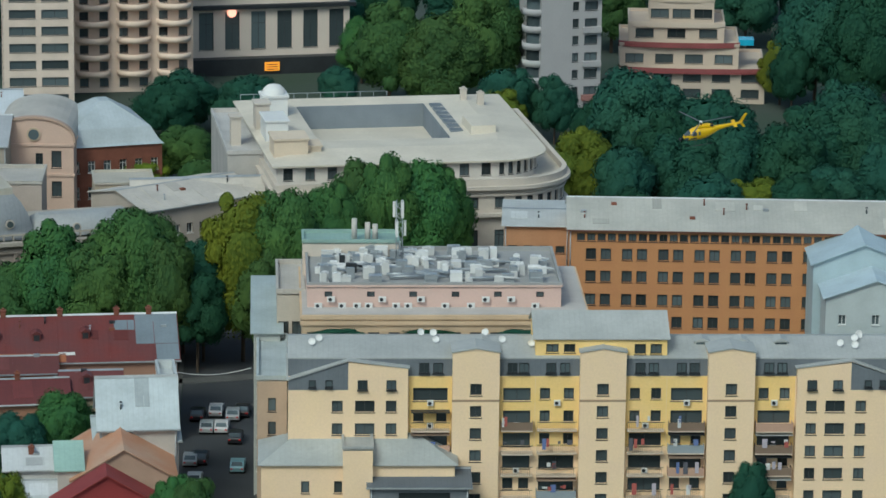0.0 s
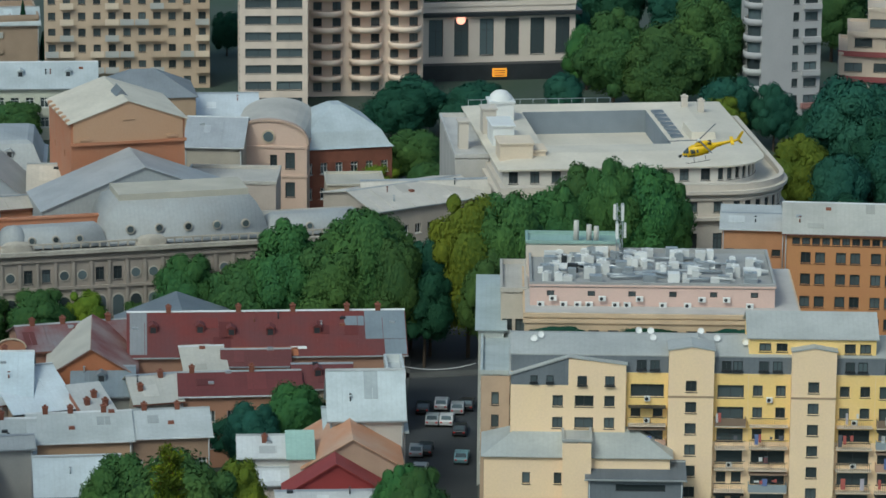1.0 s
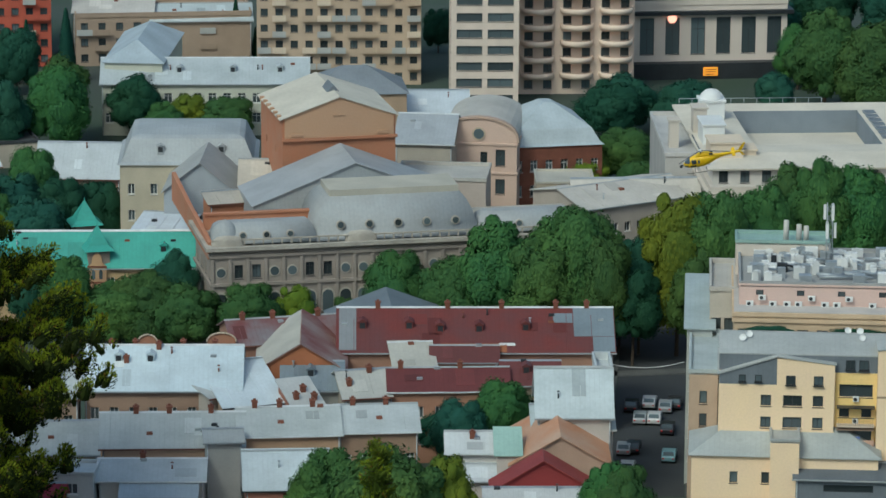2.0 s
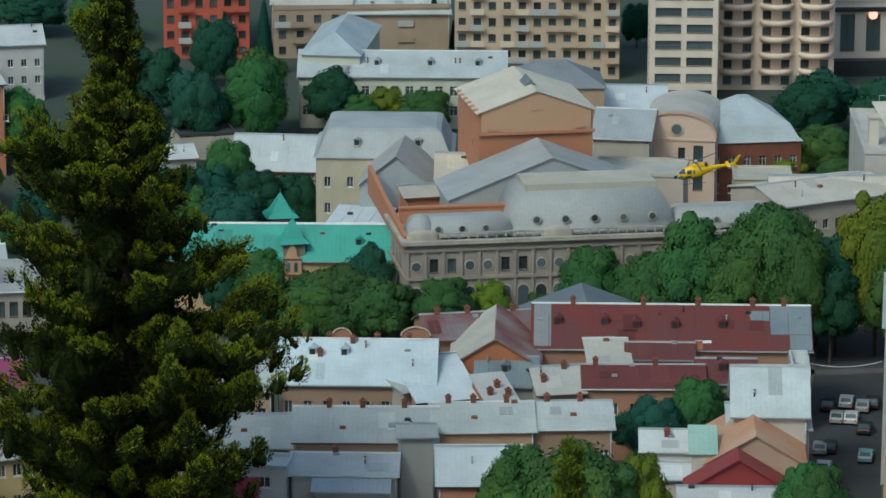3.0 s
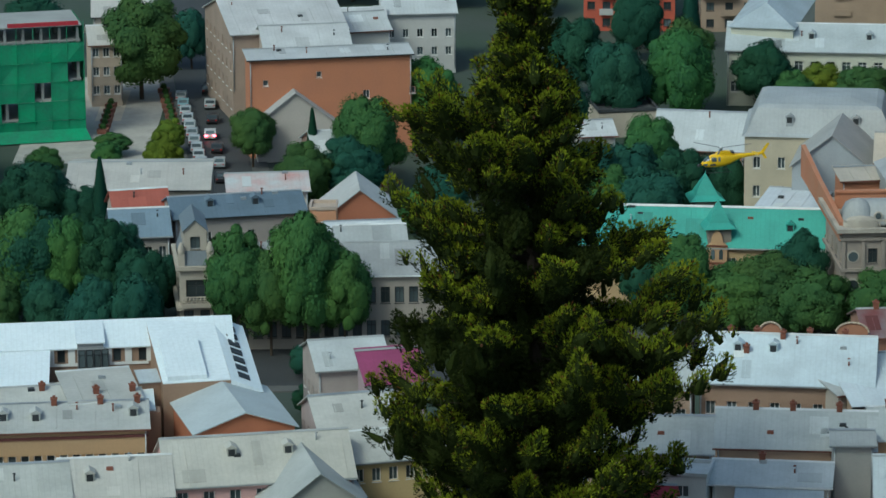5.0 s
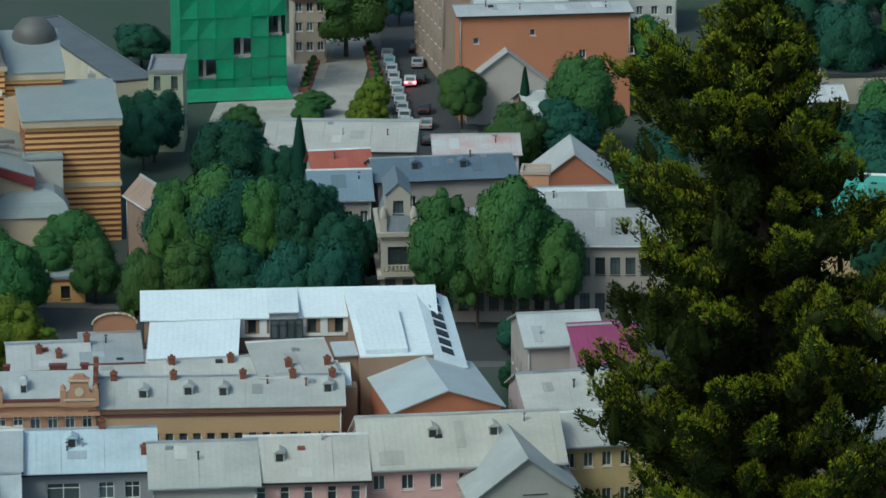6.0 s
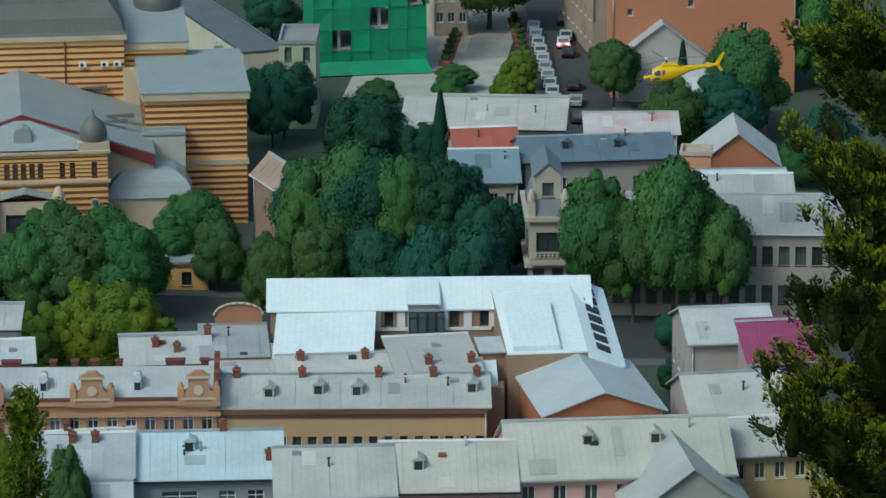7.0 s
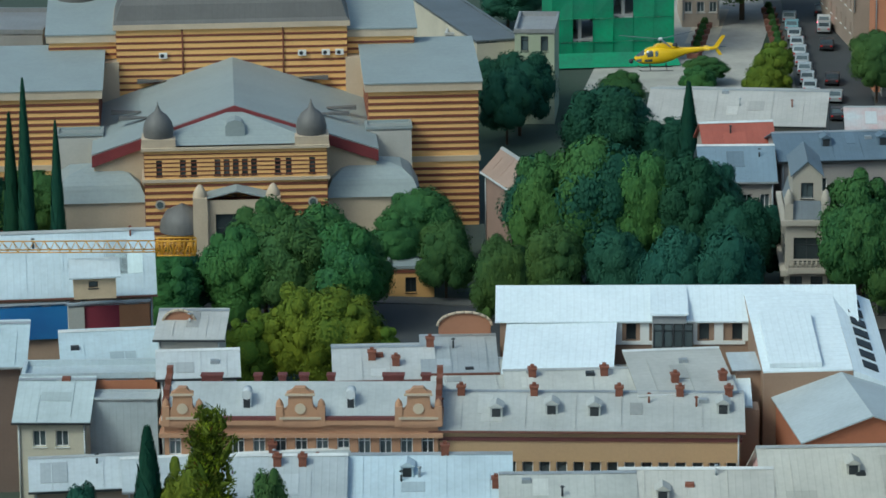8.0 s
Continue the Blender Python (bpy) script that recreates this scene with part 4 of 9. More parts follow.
# ---- hotel with a crowded roof ----
def hotel(x, y, rot, w, h):
    rnd = random.Random(17)
    ob = empty("hotel", x, y, 0, rot, "pink hotel with a roof crowded with air-conditioning plant", "building")
    walls_of(ob, w, 22, h, plaster((0.55, 0.42, 0.28)), grid(w, 14, 2, 1.3, 1.4, h - 3.2, -3.0), style="dark")
    bands(ob, w, 22, [h - 0.9, h - 0.2], plaster((0.62, 0.46, 0.30)), 0.25, 0.5)
    bm = bmesh.new()
    box(bm, 0, 0, h + 0.31, w, 22, h + 0.42)
    part("terrace", bm, plaster((0.5, 0.47, 0.44)), ob)
    up = new("upper_storey")
    up.parent = ob
    up.matrix_basis = pose(0.6, 3.0, h + 0.3)
    uw = w - 3.5
    walls_of(up, uw, 17, 2.6, PINK, grid(uw, 6, 1, 0.9, 0.7, 1.3, 1), style="plain")
    roof_of(up, uw, 17, 2.6, 0.5, "flat", plaster((0.34, 0.34, 0.33)))
    bands(up, uw, 17, [2.55], PINK, 0.15, 0.25)
    for k in range(int(uw / 1.5)):
        if rnd.random() < 0.75:
            aircon(up, 0.5 + k * 1.5 + rnd.uniform(0, 0.4), -0.15, 0.1 + rnd.choice((0, 0, 0.75)), 0.9)
    plant_mats = [WHITE, STEEL, plaster((0.6, 0.6, 0.58)), DARK]
    for k in range(120):
        bm = bmesh.new()
        sx, sy, sz = rnd.uniform(0.5, 1.6), rnd.uniform(0.5, 1.3), rnd.uniform(0.5, 1.5)
        box(bm, 0, 0, 0, sx, sy, sz)
        if rnd.random() < 0.5:
            tube(bm, (sx / 2, sy / 2, sz), (sx / 2, sy / 2, sz + 0.12), 0.3, seg=10)
        elif rnd.random() < 0.4:
            tube(bm, (0.1, sy / 2, sz), (sx + rnd.uniform(0.5, 2.5), sy / 2, sz * 0.6), 0.14, seg=8)
        u = part("roof_plant", bm, rnd.choice(plant_mats[:3] if rnd.random() < 0.8 else plant_mats), up)
        left = rnd.random() < 0.55
        u.location = (rnd.uniform(0.8, 10) if left else rnd.uniform(10, uw - 2), rnd.uniform(1.0, 15), 2.62)
    for k in range(14):
        bm = bmesh.new()
        a = Vector((rnd.uniform(1, uw - 8), rnd.uniform(2, 14), 3.0))
        tube(bm, a, a + Vector((rnd.uniform(3, 7), rnd.uniform(-1, 1), 0)), 0.2, seg=8)
        part("duct", bm, STEEL, up)
    pent = new("penthouse")
    pent.parent = ob
    pent.matrix_basis = pose(0.2, 17.0, h)
    walls_of(pent, 11.5, 5, 4.6, plaster((0.62, 0.55, 0.47)))
    roof_of(pent, 11.5, 5, 4.6, 0.4, "flat", sheet((0.30, 0.43, 0.38)))
    for cx, tall in ((6.2, 2.4), (7.8, 1.9), (8.7, 1.7)):
        bm = bmesh.new()
        tube(bm, (cx, 1.5, 4.5), (cx, 1.5, 4.8 + tall), 0.35, 0.32, 10)
        part("flue", bm, plaster((0.5, 0.48, 0.44)), pent)
    mast = new("aerial_mast")
    mast.matrix_basis = ob.matrix_basis @ pose(11.6, 12.5, h + 2.7)
    tagged(mast, "grey lattice aerial mast with white panel antennas", "antenna mast")
    bm = bmesh.new()
    for sx, sy in ((-0.35, -0.35), (0.35, -0.35), (0.35, 0.35), (-0.35, 0.35)):
        tube(bm, (sx, sy, 0), (sx, sy, 8.2), 0.06, seg=5)
    for k in range(14):
        z0 = k * 0.58
        s = 1 if k % 2 else -1
        for sy in (-0.35, 0.35):
            tube(bm, (-0.35 * s, sy, z0), (0.35 * s, sy, z0 + 0.58), 0.035, seg=4)
            tube(bm, (sy, -0.35 * s, z0), (sy, 0.35 * s, z0 + 0.58), 0.035, seg=4)
    part("lattice", bm, STEEL, mast)
    for k in range(6):
        bm = bmesh.new()
        a = k * 1.05
        px, py = 0.65 * math.cos(a), 0.65 * math.sin(a)
        z0 = 6.2 if k % 2 else 3.9
        box(bm, px - 0.16, py - 0.1, z0, px + 0.16, py + 0.1, z0 + 1.9)
        part("antenna", bm, WHITE, mast)
    bm = bmesh.new()
    box(bm, 0, -4.6, 0, w, -0.02, h - 2.6)
    part("terrace_ledge", bm, plaster((0.46, 0.36, 0.26)), ob)
    for k in range(3):
        hedge = new("hedge", CROWNS["dark"][k].copy())
        hedge.matrix_basis = ob.matrix_basis @ pose(4 + k * 11, -1.8, h - 2.0) @ Matrix.Diagonal((4.5, 0.9, 1.3, 1))
        tagged(hedge, "clipped green roof-terrace hedge", "hedge", "terrace hedges")


# ---- rounded ministry building with a courtyard ----
def ministry(x, y, rot, w, h):
    """Main block with a rounded corner and parapet terrace, and over it a set-back attic under a pale roof round a courtyard."""
    d = 42.0
    ob = empty("courtyard_building", x, y, 0, rot, "pale stone courtyard building with a rounded corner and terrace", "building")
    pale = plaster((0.56, 0.50, 0.43), (0.48, 0.43, 0.37), 0.5)
    felt = surface("pale_roof", (0.64, 0.58, 0.48), 0.7, 0, 2, 0.15, 0.15)

    def rounded(x0, y0, x1, y1, r, steps=8):
        arc = [90.0 * k / steps for k in range(steps + 1)]
        return [(x0, y0)] + [(x1 - r + r * math.sin(radians(a)), y0 + r - r * math.cos(radians(a))) for a in arc] + [(x1, y1), (x0, y1)]

    def shell(name, pts, z0, z1, mat, rows, style="dark"):
        bm = bmesh.new()
        n = len(pts)
        for i in range(n):
            a, b = Vector((*pts[i], 0)), Vector((*pts[(i + 1) % n], 0))
            ln = (b - a).length
            u = (b - a) / ln
            inn = Vector((-u.y, u.x, 0))
            hs = []
            if i < n - 2:
                for zz, hh, pitch in rows:
                    hs += grid(ln, max(1, round(ln / pitch)), 1, min(1.35, ln * 0.55), hh, zz, 1)

            def place(uu, zz, ii, a=a, u=u, inn=inn):
                q = a + u * uu + inn * ii
                return (q.x, q.y, zz)
            panel(bm, 0, ln, z0, z1, hs, place)
            for q in hs:
                again("window", window_mesh(q[2], q[3], style), ob, pose(*place(q[0], q[1], 0.25), 0, 0, math.degrees(math.atan2(u.y, u.x))))
        part(name, bm, mat, ob)

    def ledge(name, outer, inner, z0, z1, mat=pale):
        bm = bmesh.new()
        n = len(outer)
        lo, hi = [bm.verts.new((*p, z0)) for p in outer], [bm.verts.new((*p, z1)) for p in outer]
        li, hj = [bm.verts.new((*p, z0)) for p in inner], [bm.verts.new((*p, z1)) for p in inner]
        for i in range(n):
            j = (i + 1) % n
            for f in ((lo[i], lo[j], hi[j], hi[i]), (hi[i], hi[j], hj[j], hj[i]), (lo[j], lo[i], li[i], li[j]), (li[j], li[i], hj[i], hj[j])):
                bm.faces.new(f)
        part(name, bm, mat, ob)

    deck = h - 3.0
    body = rounded(0, -2.2, w + 3.2, d, 9.0)
    shell("wall", body, 0, deck, pale, [(deck - 3.3, 1.6, 3.6), (deck - 9.0, 2.6, 3.6), (deck - 13.2, 2.6, 3.6)])
    for z0, z1, o, i in ((deck - 0.5, deck, 0.9, 0.0), (deck, deck + 0.95, 0.35, -0.35), (deck - 4.4, deck - 3.9, 0.8, 0.0), (deck - 1.5, deck - 1.2, 0.3, 0.0)):
        ledge("cornice", rounded(-o, -2.2 - o, w + 3.2 + o, d + o, 9.0 + o), rounded(-i, -2.2 - i, w + 3.2 + i, d + i, 9.0 + i), z0, z1)
    bm = bmesh.new()
    bm.faces.new([bm.verts.new((*p, deck + 0.02)) for p in body])
    part("terrace_deck", bm, felt, ob)
    shell("attic_wall", rounded(0.3, 0.3, w - 0.6, d - 0.5, 7.0), deck, h + 0.1, plaster((0.62, 0.58, 0.53)), [(deck + 0.9, 1.75, 3.1)])
    yard = [(8, 13), (w - 12, 13), (w - 12, d - 6), (8, d - 6)]
    arc = [(w - 7.0 + 7.6 * math.sin(radians(a)), 7.0 - 7.6 * math.cos(radians(a))) for a in range(0, 91, 15)]
    outer = [(-0.5, -0.6), (8, -0.6), (w - 12, -0.6)] + arc + [(w + 0.6, 13), (w + 0.6, d + 0.5), (-0.5, d + 0.5)]
    inner = [yard[0], yard[0]] + [yard[1]] * 9 + [yard[2], yard[3]]
    bm = bmesh.new()
    m = len(outer)
    va = [bm.verts.new((*p, h + 0.2)) for p in outer]
    vu = [bm.verts.new((*p, h - 0.05)) for p in outer]
    vm = [bm.verts.new(((p[0] + q[0]) / 2, (p[1] + q[1]) / 2, h + 1.0)) for p, q in zip(outer, inner)]
    vb = [bm.verts.new((*p, h + 0.5)) for p in inner]
    for i in range(m):
        j = (i + 1) % m
        bm.faces.new((va[i], va[j], vm[j], vm[i]))
        bm.faces.new((vu[i], vu[j], va[j], va[i]))
        bm.faces.new((vm[i], vm[j], vb[j]) if inner[i] == inner[j] else (vm[i], vm[j], vb[j], vb[i]))
    part("roof", bm, felt, ob)
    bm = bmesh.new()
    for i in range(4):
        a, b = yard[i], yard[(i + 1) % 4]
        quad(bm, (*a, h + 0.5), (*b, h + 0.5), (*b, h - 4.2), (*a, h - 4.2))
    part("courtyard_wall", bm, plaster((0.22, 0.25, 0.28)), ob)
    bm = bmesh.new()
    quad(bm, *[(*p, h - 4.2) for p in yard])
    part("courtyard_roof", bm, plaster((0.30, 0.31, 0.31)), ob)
    bm = bmesh.new()
    prism(bm, [(yard[0][1], h - 1.6), (yard[0][1] + 7, h - 1.1), (yard[0][1] + 7, h - 0.95), (yard[0][1], h - 1.4)], "x", 8.0, w - 16)
    part("courtyard_canopy", bm, felt, ob)
    for k in range(7):
        bm = bmesh.new()
        box(bm, 0, 0, 0, 1.9, 2.1, 0.35, taper=0.08)
        o = part("skylight", bm, SLATE_SHEET, ob)
        o.location = (w - 11.4, 16.0 + 2.8 * k, h + 0.45)
    bm = bmesh.new()
    box(bm, w - 9.0, 13.5, h + 0.2, w - 5.2, 21.0, h + 2.0, taper=0.15)
    part("roof_house", bm, felt, ob)
    # square turret with a domed cap, and the stepped stair heads beside it
    bm = bmesh.new()
    box(bm, 2.2, 29.0, h, 5.8, 32.6, h + 3.4)
    box(bm, 2.0, 28.8, h + 3.4, 6.0, 32.8, h + 3.75)
    lathe(bm, [(1.75, h + 3.75), (1.6, h + 4.4), (0.9, h + 5.0), (0.0, h + 5.2)], 4.0, 30.8, 12)
    part("turret", bm, WHITE, ob)
    for x0, y0, x1, y1, z1, mat in ((0.4, 4, 5.2, 9, 2.8, CREAM), (5.2, 5, 7.2, 9, 1.5, CREAM), (0.6, 14, 3.8, 20, 3.2, WHITE), (0.2, 22, 2.2, 25, 4.0, pale), (-3.6, 20, -2.2, 22, 2.6, pale)):
        bm = bmesh.new()
        box(bm, x0, y0, h - 1.5, x1, y1, h + z1)
        box(bm, x0 - 0.2, y0 - 0.2, h + z1, x1 + 0.2, y1 + 0.2, h + z1 + 0.25)
        part("stair_head", bm, mat, ob)
    bm = bmesh.new()
    for k in range(12):
        tube(bm, (0.5 + k * 2.0, d - 0.4, h + 0.2), (0.5 + k * 2.0, d - 0.4, h + 1.3), 0.05, seg=5)
    tube(bm, (0.5, d - 0.4, h + 1.3), (22.5, d - 0.4, h + 1.3), 0.05, seg=5)
    part("roof_railing", bm, STEEL, ob)
    for cx, cy in ((w - 4, 33), (w - 6, 36)):
        chimney(ob, cx, cy, h + 0.9, 0.9, 1.6, pale)
    return ob


# ---- theatre with curved grey mansards ----
ZINC = sheet((0.34, 0.355, 0.36), "X", (0.28, 0.275, 0.26), 0.6, 0.75)
THEATRE_STONE = plaster((0.33, 0.28, 0.24), (0.23, 0.2, 0.17), 0.7)
TERRACOTTA = plaster((0.42, 0.17, 0.09), (0.40, 0.21, 0.13), 0.6)
OCHRE = plaster((0.46, 0.28, 0.17), (0.46, 0.3, 0.2), 0.5)
CURVE = [(-0.3, 0.0), (0.0, 0.3), (0.25, 1.6), (0.9, 3.2), (1.9, 4.6), (3.2, 5.5), (3.4, 5.6), (4.6, 5.9)]


def round_windows(parent, xs, y, z, r=0.45):
    for u in xs:
        bm = bmesh.new()
        tube(bm, (0, 0.3, 0), (0, -0.12, 0), r + 0.16, seg=14)
        o = part("roof_oculus", bm, STONE, parent)
        o.location = (u, y, z)
        bm = bmesh.new()
        tube(bm, (0, 0, 0), (0, -0.14, 0), r, seg=14)
        part("pane", bm, GLASS, o)


def arch_window(parent, u, z, w, h):
    """Round-headed window with a stone surround."""
    def outline(g):
        r = w / 2 + g
        return [(-r, -g), (r, -g)] + [(r * math.cos(a), h - w / 2 + r * math.sin(a)) for a in [math.pi * k / 8 for k in range(9)]]
    bm = bmesh.new()
    prism(bm, outline(0.22), "y", -0.12, 0.0)
    o = part("arched_window", bm, STONE, parent)
    o.location = (u, 0, z)
    bm = bmesh.new()
    prism(bm, outline(0.0), "y", -0.15, -0.1)
    part("pane", bm, GLASS, o)


def theatre(x, y, rot, w, h):
    ob = empty("theatre", x, y, 0, rot, "stone theatre with curved grey mansard roofs", "theatre")
    d = 15.0
    step = w / 21.0
    hs = [(step * (k + 0.5) - 0.6, h - 4.6, 1.2, 1.9) for k in range(21) if k % 4 not in (0, 3)]
    round_windows(ob, [step * (k + 0.5) for k in range(21) if k % 4 in (0, 3)], 0.0, h - 3.7, 0.62)
    for k in range(21):
        arch_window(ob, step * (k + 0.5), h - 9.6, 1.5, 2.9)
        bm = bmesh.new()
        box(bm, step * k - 0.22, -0.28, h - 10, step * k + 0.22, -0.01, h - 1.7)
        part("pilaster", bm, THEATRE_STONE, ob)
    walls_of(ob, w, d, h, THEATRE_STONE, hs, grid(d, 4, 2, 1.2, 1.7, 5, 5), style="dark")
    bands(ob, w, d, [h - 0.5], STONE, 0.9, 0.5)
    bands(ob, w, d, [h - 1.6, h - 5.6], THEATRE_STONE, 0.35, 0.4)
    for u in (0.15, 0.4, 0.93):
        bm = bmesh.new()
        lathe(bm, [(1.7, -1.0), (1.7, 0.9), (1.1, 1.6), (0, 1.8)], 0, 0, 16)
        o = part("parapet_crest", bm, STONE, ob)
        o.matrix_basis = pose(w * u if u > 0.2 else 2.2, 0.4, h) @ Matrix.Diagonal((1.3, 0.35, 0.8, 1))
    bm = bmesh.new()
    for k in range(40):
        box(bm, w * (k + 0.5) / 40 - 0.1, 0.1, h, w * (k + 0.5) / 40 + 0.1, 0.3, h + 0.7)
    box(bm, 0, 0.05, h + 0.7, w, 0.35, h + 0.9)
    part("balustrade", bm, STONE, ob)
    a, b = w * 0.285, w * 0.72
    side = [(0, 0.0), (0.2, 1.0), (0.7, 2.0), (1.6, 2.6), (1.9, 2.7)]
    for u0, u1, prof, up in ((0.5, a, side, 0), (a, b, CURVE, 0.2), (b, w - 0.3, side, 0)):
        bm = bmesh.new()
        back = d - 0.5 if prof is CURVE else 6.2
        rings = [[bm.verts.new(p) for p in ((u0 + i * 0.7, 0.9 + i, h + z), (u1 - i * 0.7, 0.9 + i, h + z), (u1 - i * 0.7, back - i, h + z), (u0 + i * 0.7, back - i, h + z))] for i, z in prof]
        for p, q in zip(rings, rings[1:]):
            for i in range(4):
                f = bm.faces.new((p[i], p[(i + 1) % 4], q[(i + 1) % 4], q[i]))
                f.smooth = True
        bm.faces.new(rings[-1])
        part("roof", bm, ZINC, ob)
    bm = bmesh.new()
    box(bm, a + 2.2, 4.0, h + 5.4, b - 2.2, d - 4, h + 6.3)
    part("ridge_lantern", bm, plaster((0.46, 0.43, 0.36)), ob)
    round_windows(ob, [a + (b - a) * (k + 0.8) / 5.6 for k in range(5)], 0.95, h + 2.1)
    round_windows(ob, [0.5 + (a) * (k + 1.2) / 4.5 for k in range(3)], 1.0, h + 1.2, 0.38)
    round_windows(ob, [b + (w - b) * (k + 0.6) / 4 for k in range(3)], 1.0, h + 1.2, 0.38)
    bm = bmesh.new()
    lathe(bm, [(2.0, 0), (2.0, 0.8), (1.7, 2.0), (0.9, 2.9), (0, 3.2)], 2.2, 2.6, 18)
    dome = part("corner_dome", bm, ZINC, ob)
    dome.location = (0, 0, h)
    bm = bmesh.new()
    prism(bm, [(1.2, h - 2), (36, h - 2), (36, h + 2.2), (20, h + 1.2), (9, h + 0.9), (1.2, h + 0.4)], "x", -0.35, 0.25)
    part("flank_wall", bm, TERRACOTTA, ob, "terracotta flank wall with a stepped top")
    bm = bmesh.new()
    box(bm, 0.3, d - 5.5, h - 1, a + 1.0, d - 4.9, h + 2.1)
    box(bm, 0.3, d - 5.7, h + 2.1, a + 1.0, d - 4.7, h + 2.35)
    part("terracotta_parapet", bm, TERRACOTTA, ob)
    bm = bmesh.new()
    box(bm, 0.3, 6.0, h - 0.3, w - 0.3, d - 0.2, h + 0.05)
    part("roof_deck", bm, plaster((0.5, 0.46, 0.38)), ob)
    # hall roof and stage house behind
    hall = new("hall_roof")
    hall.parent = ob
    hall.matrix_basis = pose(w * 0.155, d - 1, 0)
    hw = w * 0.56
    walls_of(hall, hw, 12, h + 2.0, ZINC, gable=("gy", 5.6))
    roof_of(hall, hw, 12, h + 2.0, 5.6, "gy", sheet((0.38, 0.39, 0.40), "Y"), 0.3)
    return ob


def stage_house(x, y, rot, sw, h):
    ob = empty("stage_tower", x, y, 0, rot, "terracotta theatre stage tower with ochre gable and pale roof", "theatre")
    d = 16.5
    walls_of(ob, sw, d, h, TERRACOTTA, (), [(4.0, h - 6, 0.7, 1.0), (11.0, h - 6, 0.7, 1.0)], style="plain", gable=("gy", 2.9))
    bm = bmesh.new()
    box(bm, 0.3, -0.25, h - 2.9, sw - 0.3, -0.01, h)
    prism(bm, [(0.0, h), (sw, h), (sw / 2, h + 2.75)], "y", -0.25, -0.01)
    part("gable_panel", bm, OCHRE, ob)
    bm = bmesh.new()
    box(bm, -0.2, -0.5, h - 3.3, sw + 0.2, -0.02, h - 2.9)
    part("string_course", bm, TERRACOTTA, ob)
    bm = bmesh.new()
    for u in (0.12, 0.88):
        box(bm, sw * u - 0.8, -0.45, h - 2.6, sw * u + 0.8, -0.26, h - 2.2)
    box(bm, sw / 2 - 0.9, -0.4, h + 0.2, sw / 2 + 0.9, -0.26, h + 0.35)
    part("gable_ledge", bm, OCHRE, ob)
    roof_of(ob, sw, d, h, 2.9, "gy", surface("pale_roof_felt", (0.60, 0.55, 0.46), 0.85, 0, 2, 0.2, 0.15), 0.5)
    bm = bmesh.new()
    prism(bm, [(-1.6, 0), (1.6, 0), (0, 1.9)], "y", 0, 4)
    v = part("roof_vent", bm, SLATE_SHEET, ob)
    v.location = (sw / 2, 4, h + 1.9)
    for k in range(6):
        bm = bmesh.new()
        box(bm, 0, 0, 0, 0.6, 0.7, 0.6)
        v = part("parapet_block", bm, OCHRE, ob)
        v.location = (-0.55, 1.0 + k * 2.6, h - 0.3)


def cable(x0, y0, x1, y1, z):
    ob = empty("street_cable", x0, y0, z, math.degrees(math.atan2(y1 - y0, x1 - x0)), "thin pale cable slung across the street", "cable")
    ln = math.hypot(x1 - x0, y1 - y0)
    bm = bmesh.new()
    for k in range(12):
        a, b = k / 12, (k + 1) / 12
        tube(bm, (ln * a, 0, -1.2 * a * (1 - a) * 2), (ln * b, 0, -1.2 * b * (1 - b) * 2), 0.05, seg=5)
    part("wire", bm, WHITE, ob)


# ---- striped opera house ----
STRIPE_Y = plaster((0.76, 0.44, 0.16), (0.70, 0.41, 0.17), 0.5)
STRIPE_R = plaster((0.16, 0.05, 0.03), (0.2, 0.07, 0.035), 0.5)
LEAD = sheet((0.29, 0.33, 0.33), "Y", (0.24, 0.27, 0.27), 0.5)
LEAD_DARK = sheet((0.13, 0.125, 0.12), "X")
OPERA_STONE = plaster((0.52, 0.42, 0.31))


def stripes(parent, w, d, z0, z1, step=1.05, tall=0.42, skip=()):
    """Projecting dark masonry courses round a block, each its own piece."""
    z = z0 + 0.4
    while z + tall < z1:
        if not any(a < z + tall and z < b for a, b in skip):
            bm = bmesh.new()
            for a in ((-0.06, -0.06, w + 0.06, 0.0), (-0.06, 0, 0, d), (w, 0, w + 0.06, d)):
                box(bm, a[0], a[1], z, a[2], a[3], z + tall)
            part("masonry_course", bm, STRIPE_R, parent)
        z += step


def block(parent, name, x0, y0, w, d, z0, z1, mat=None, **k):
    o = new(name)
    o.parent = parent
    o.matrix_basis = pose(x0, y0, 0)
    walls_of(o, w, d, z1, mat or STRIPE_Y, base=z0, **k)
    return o


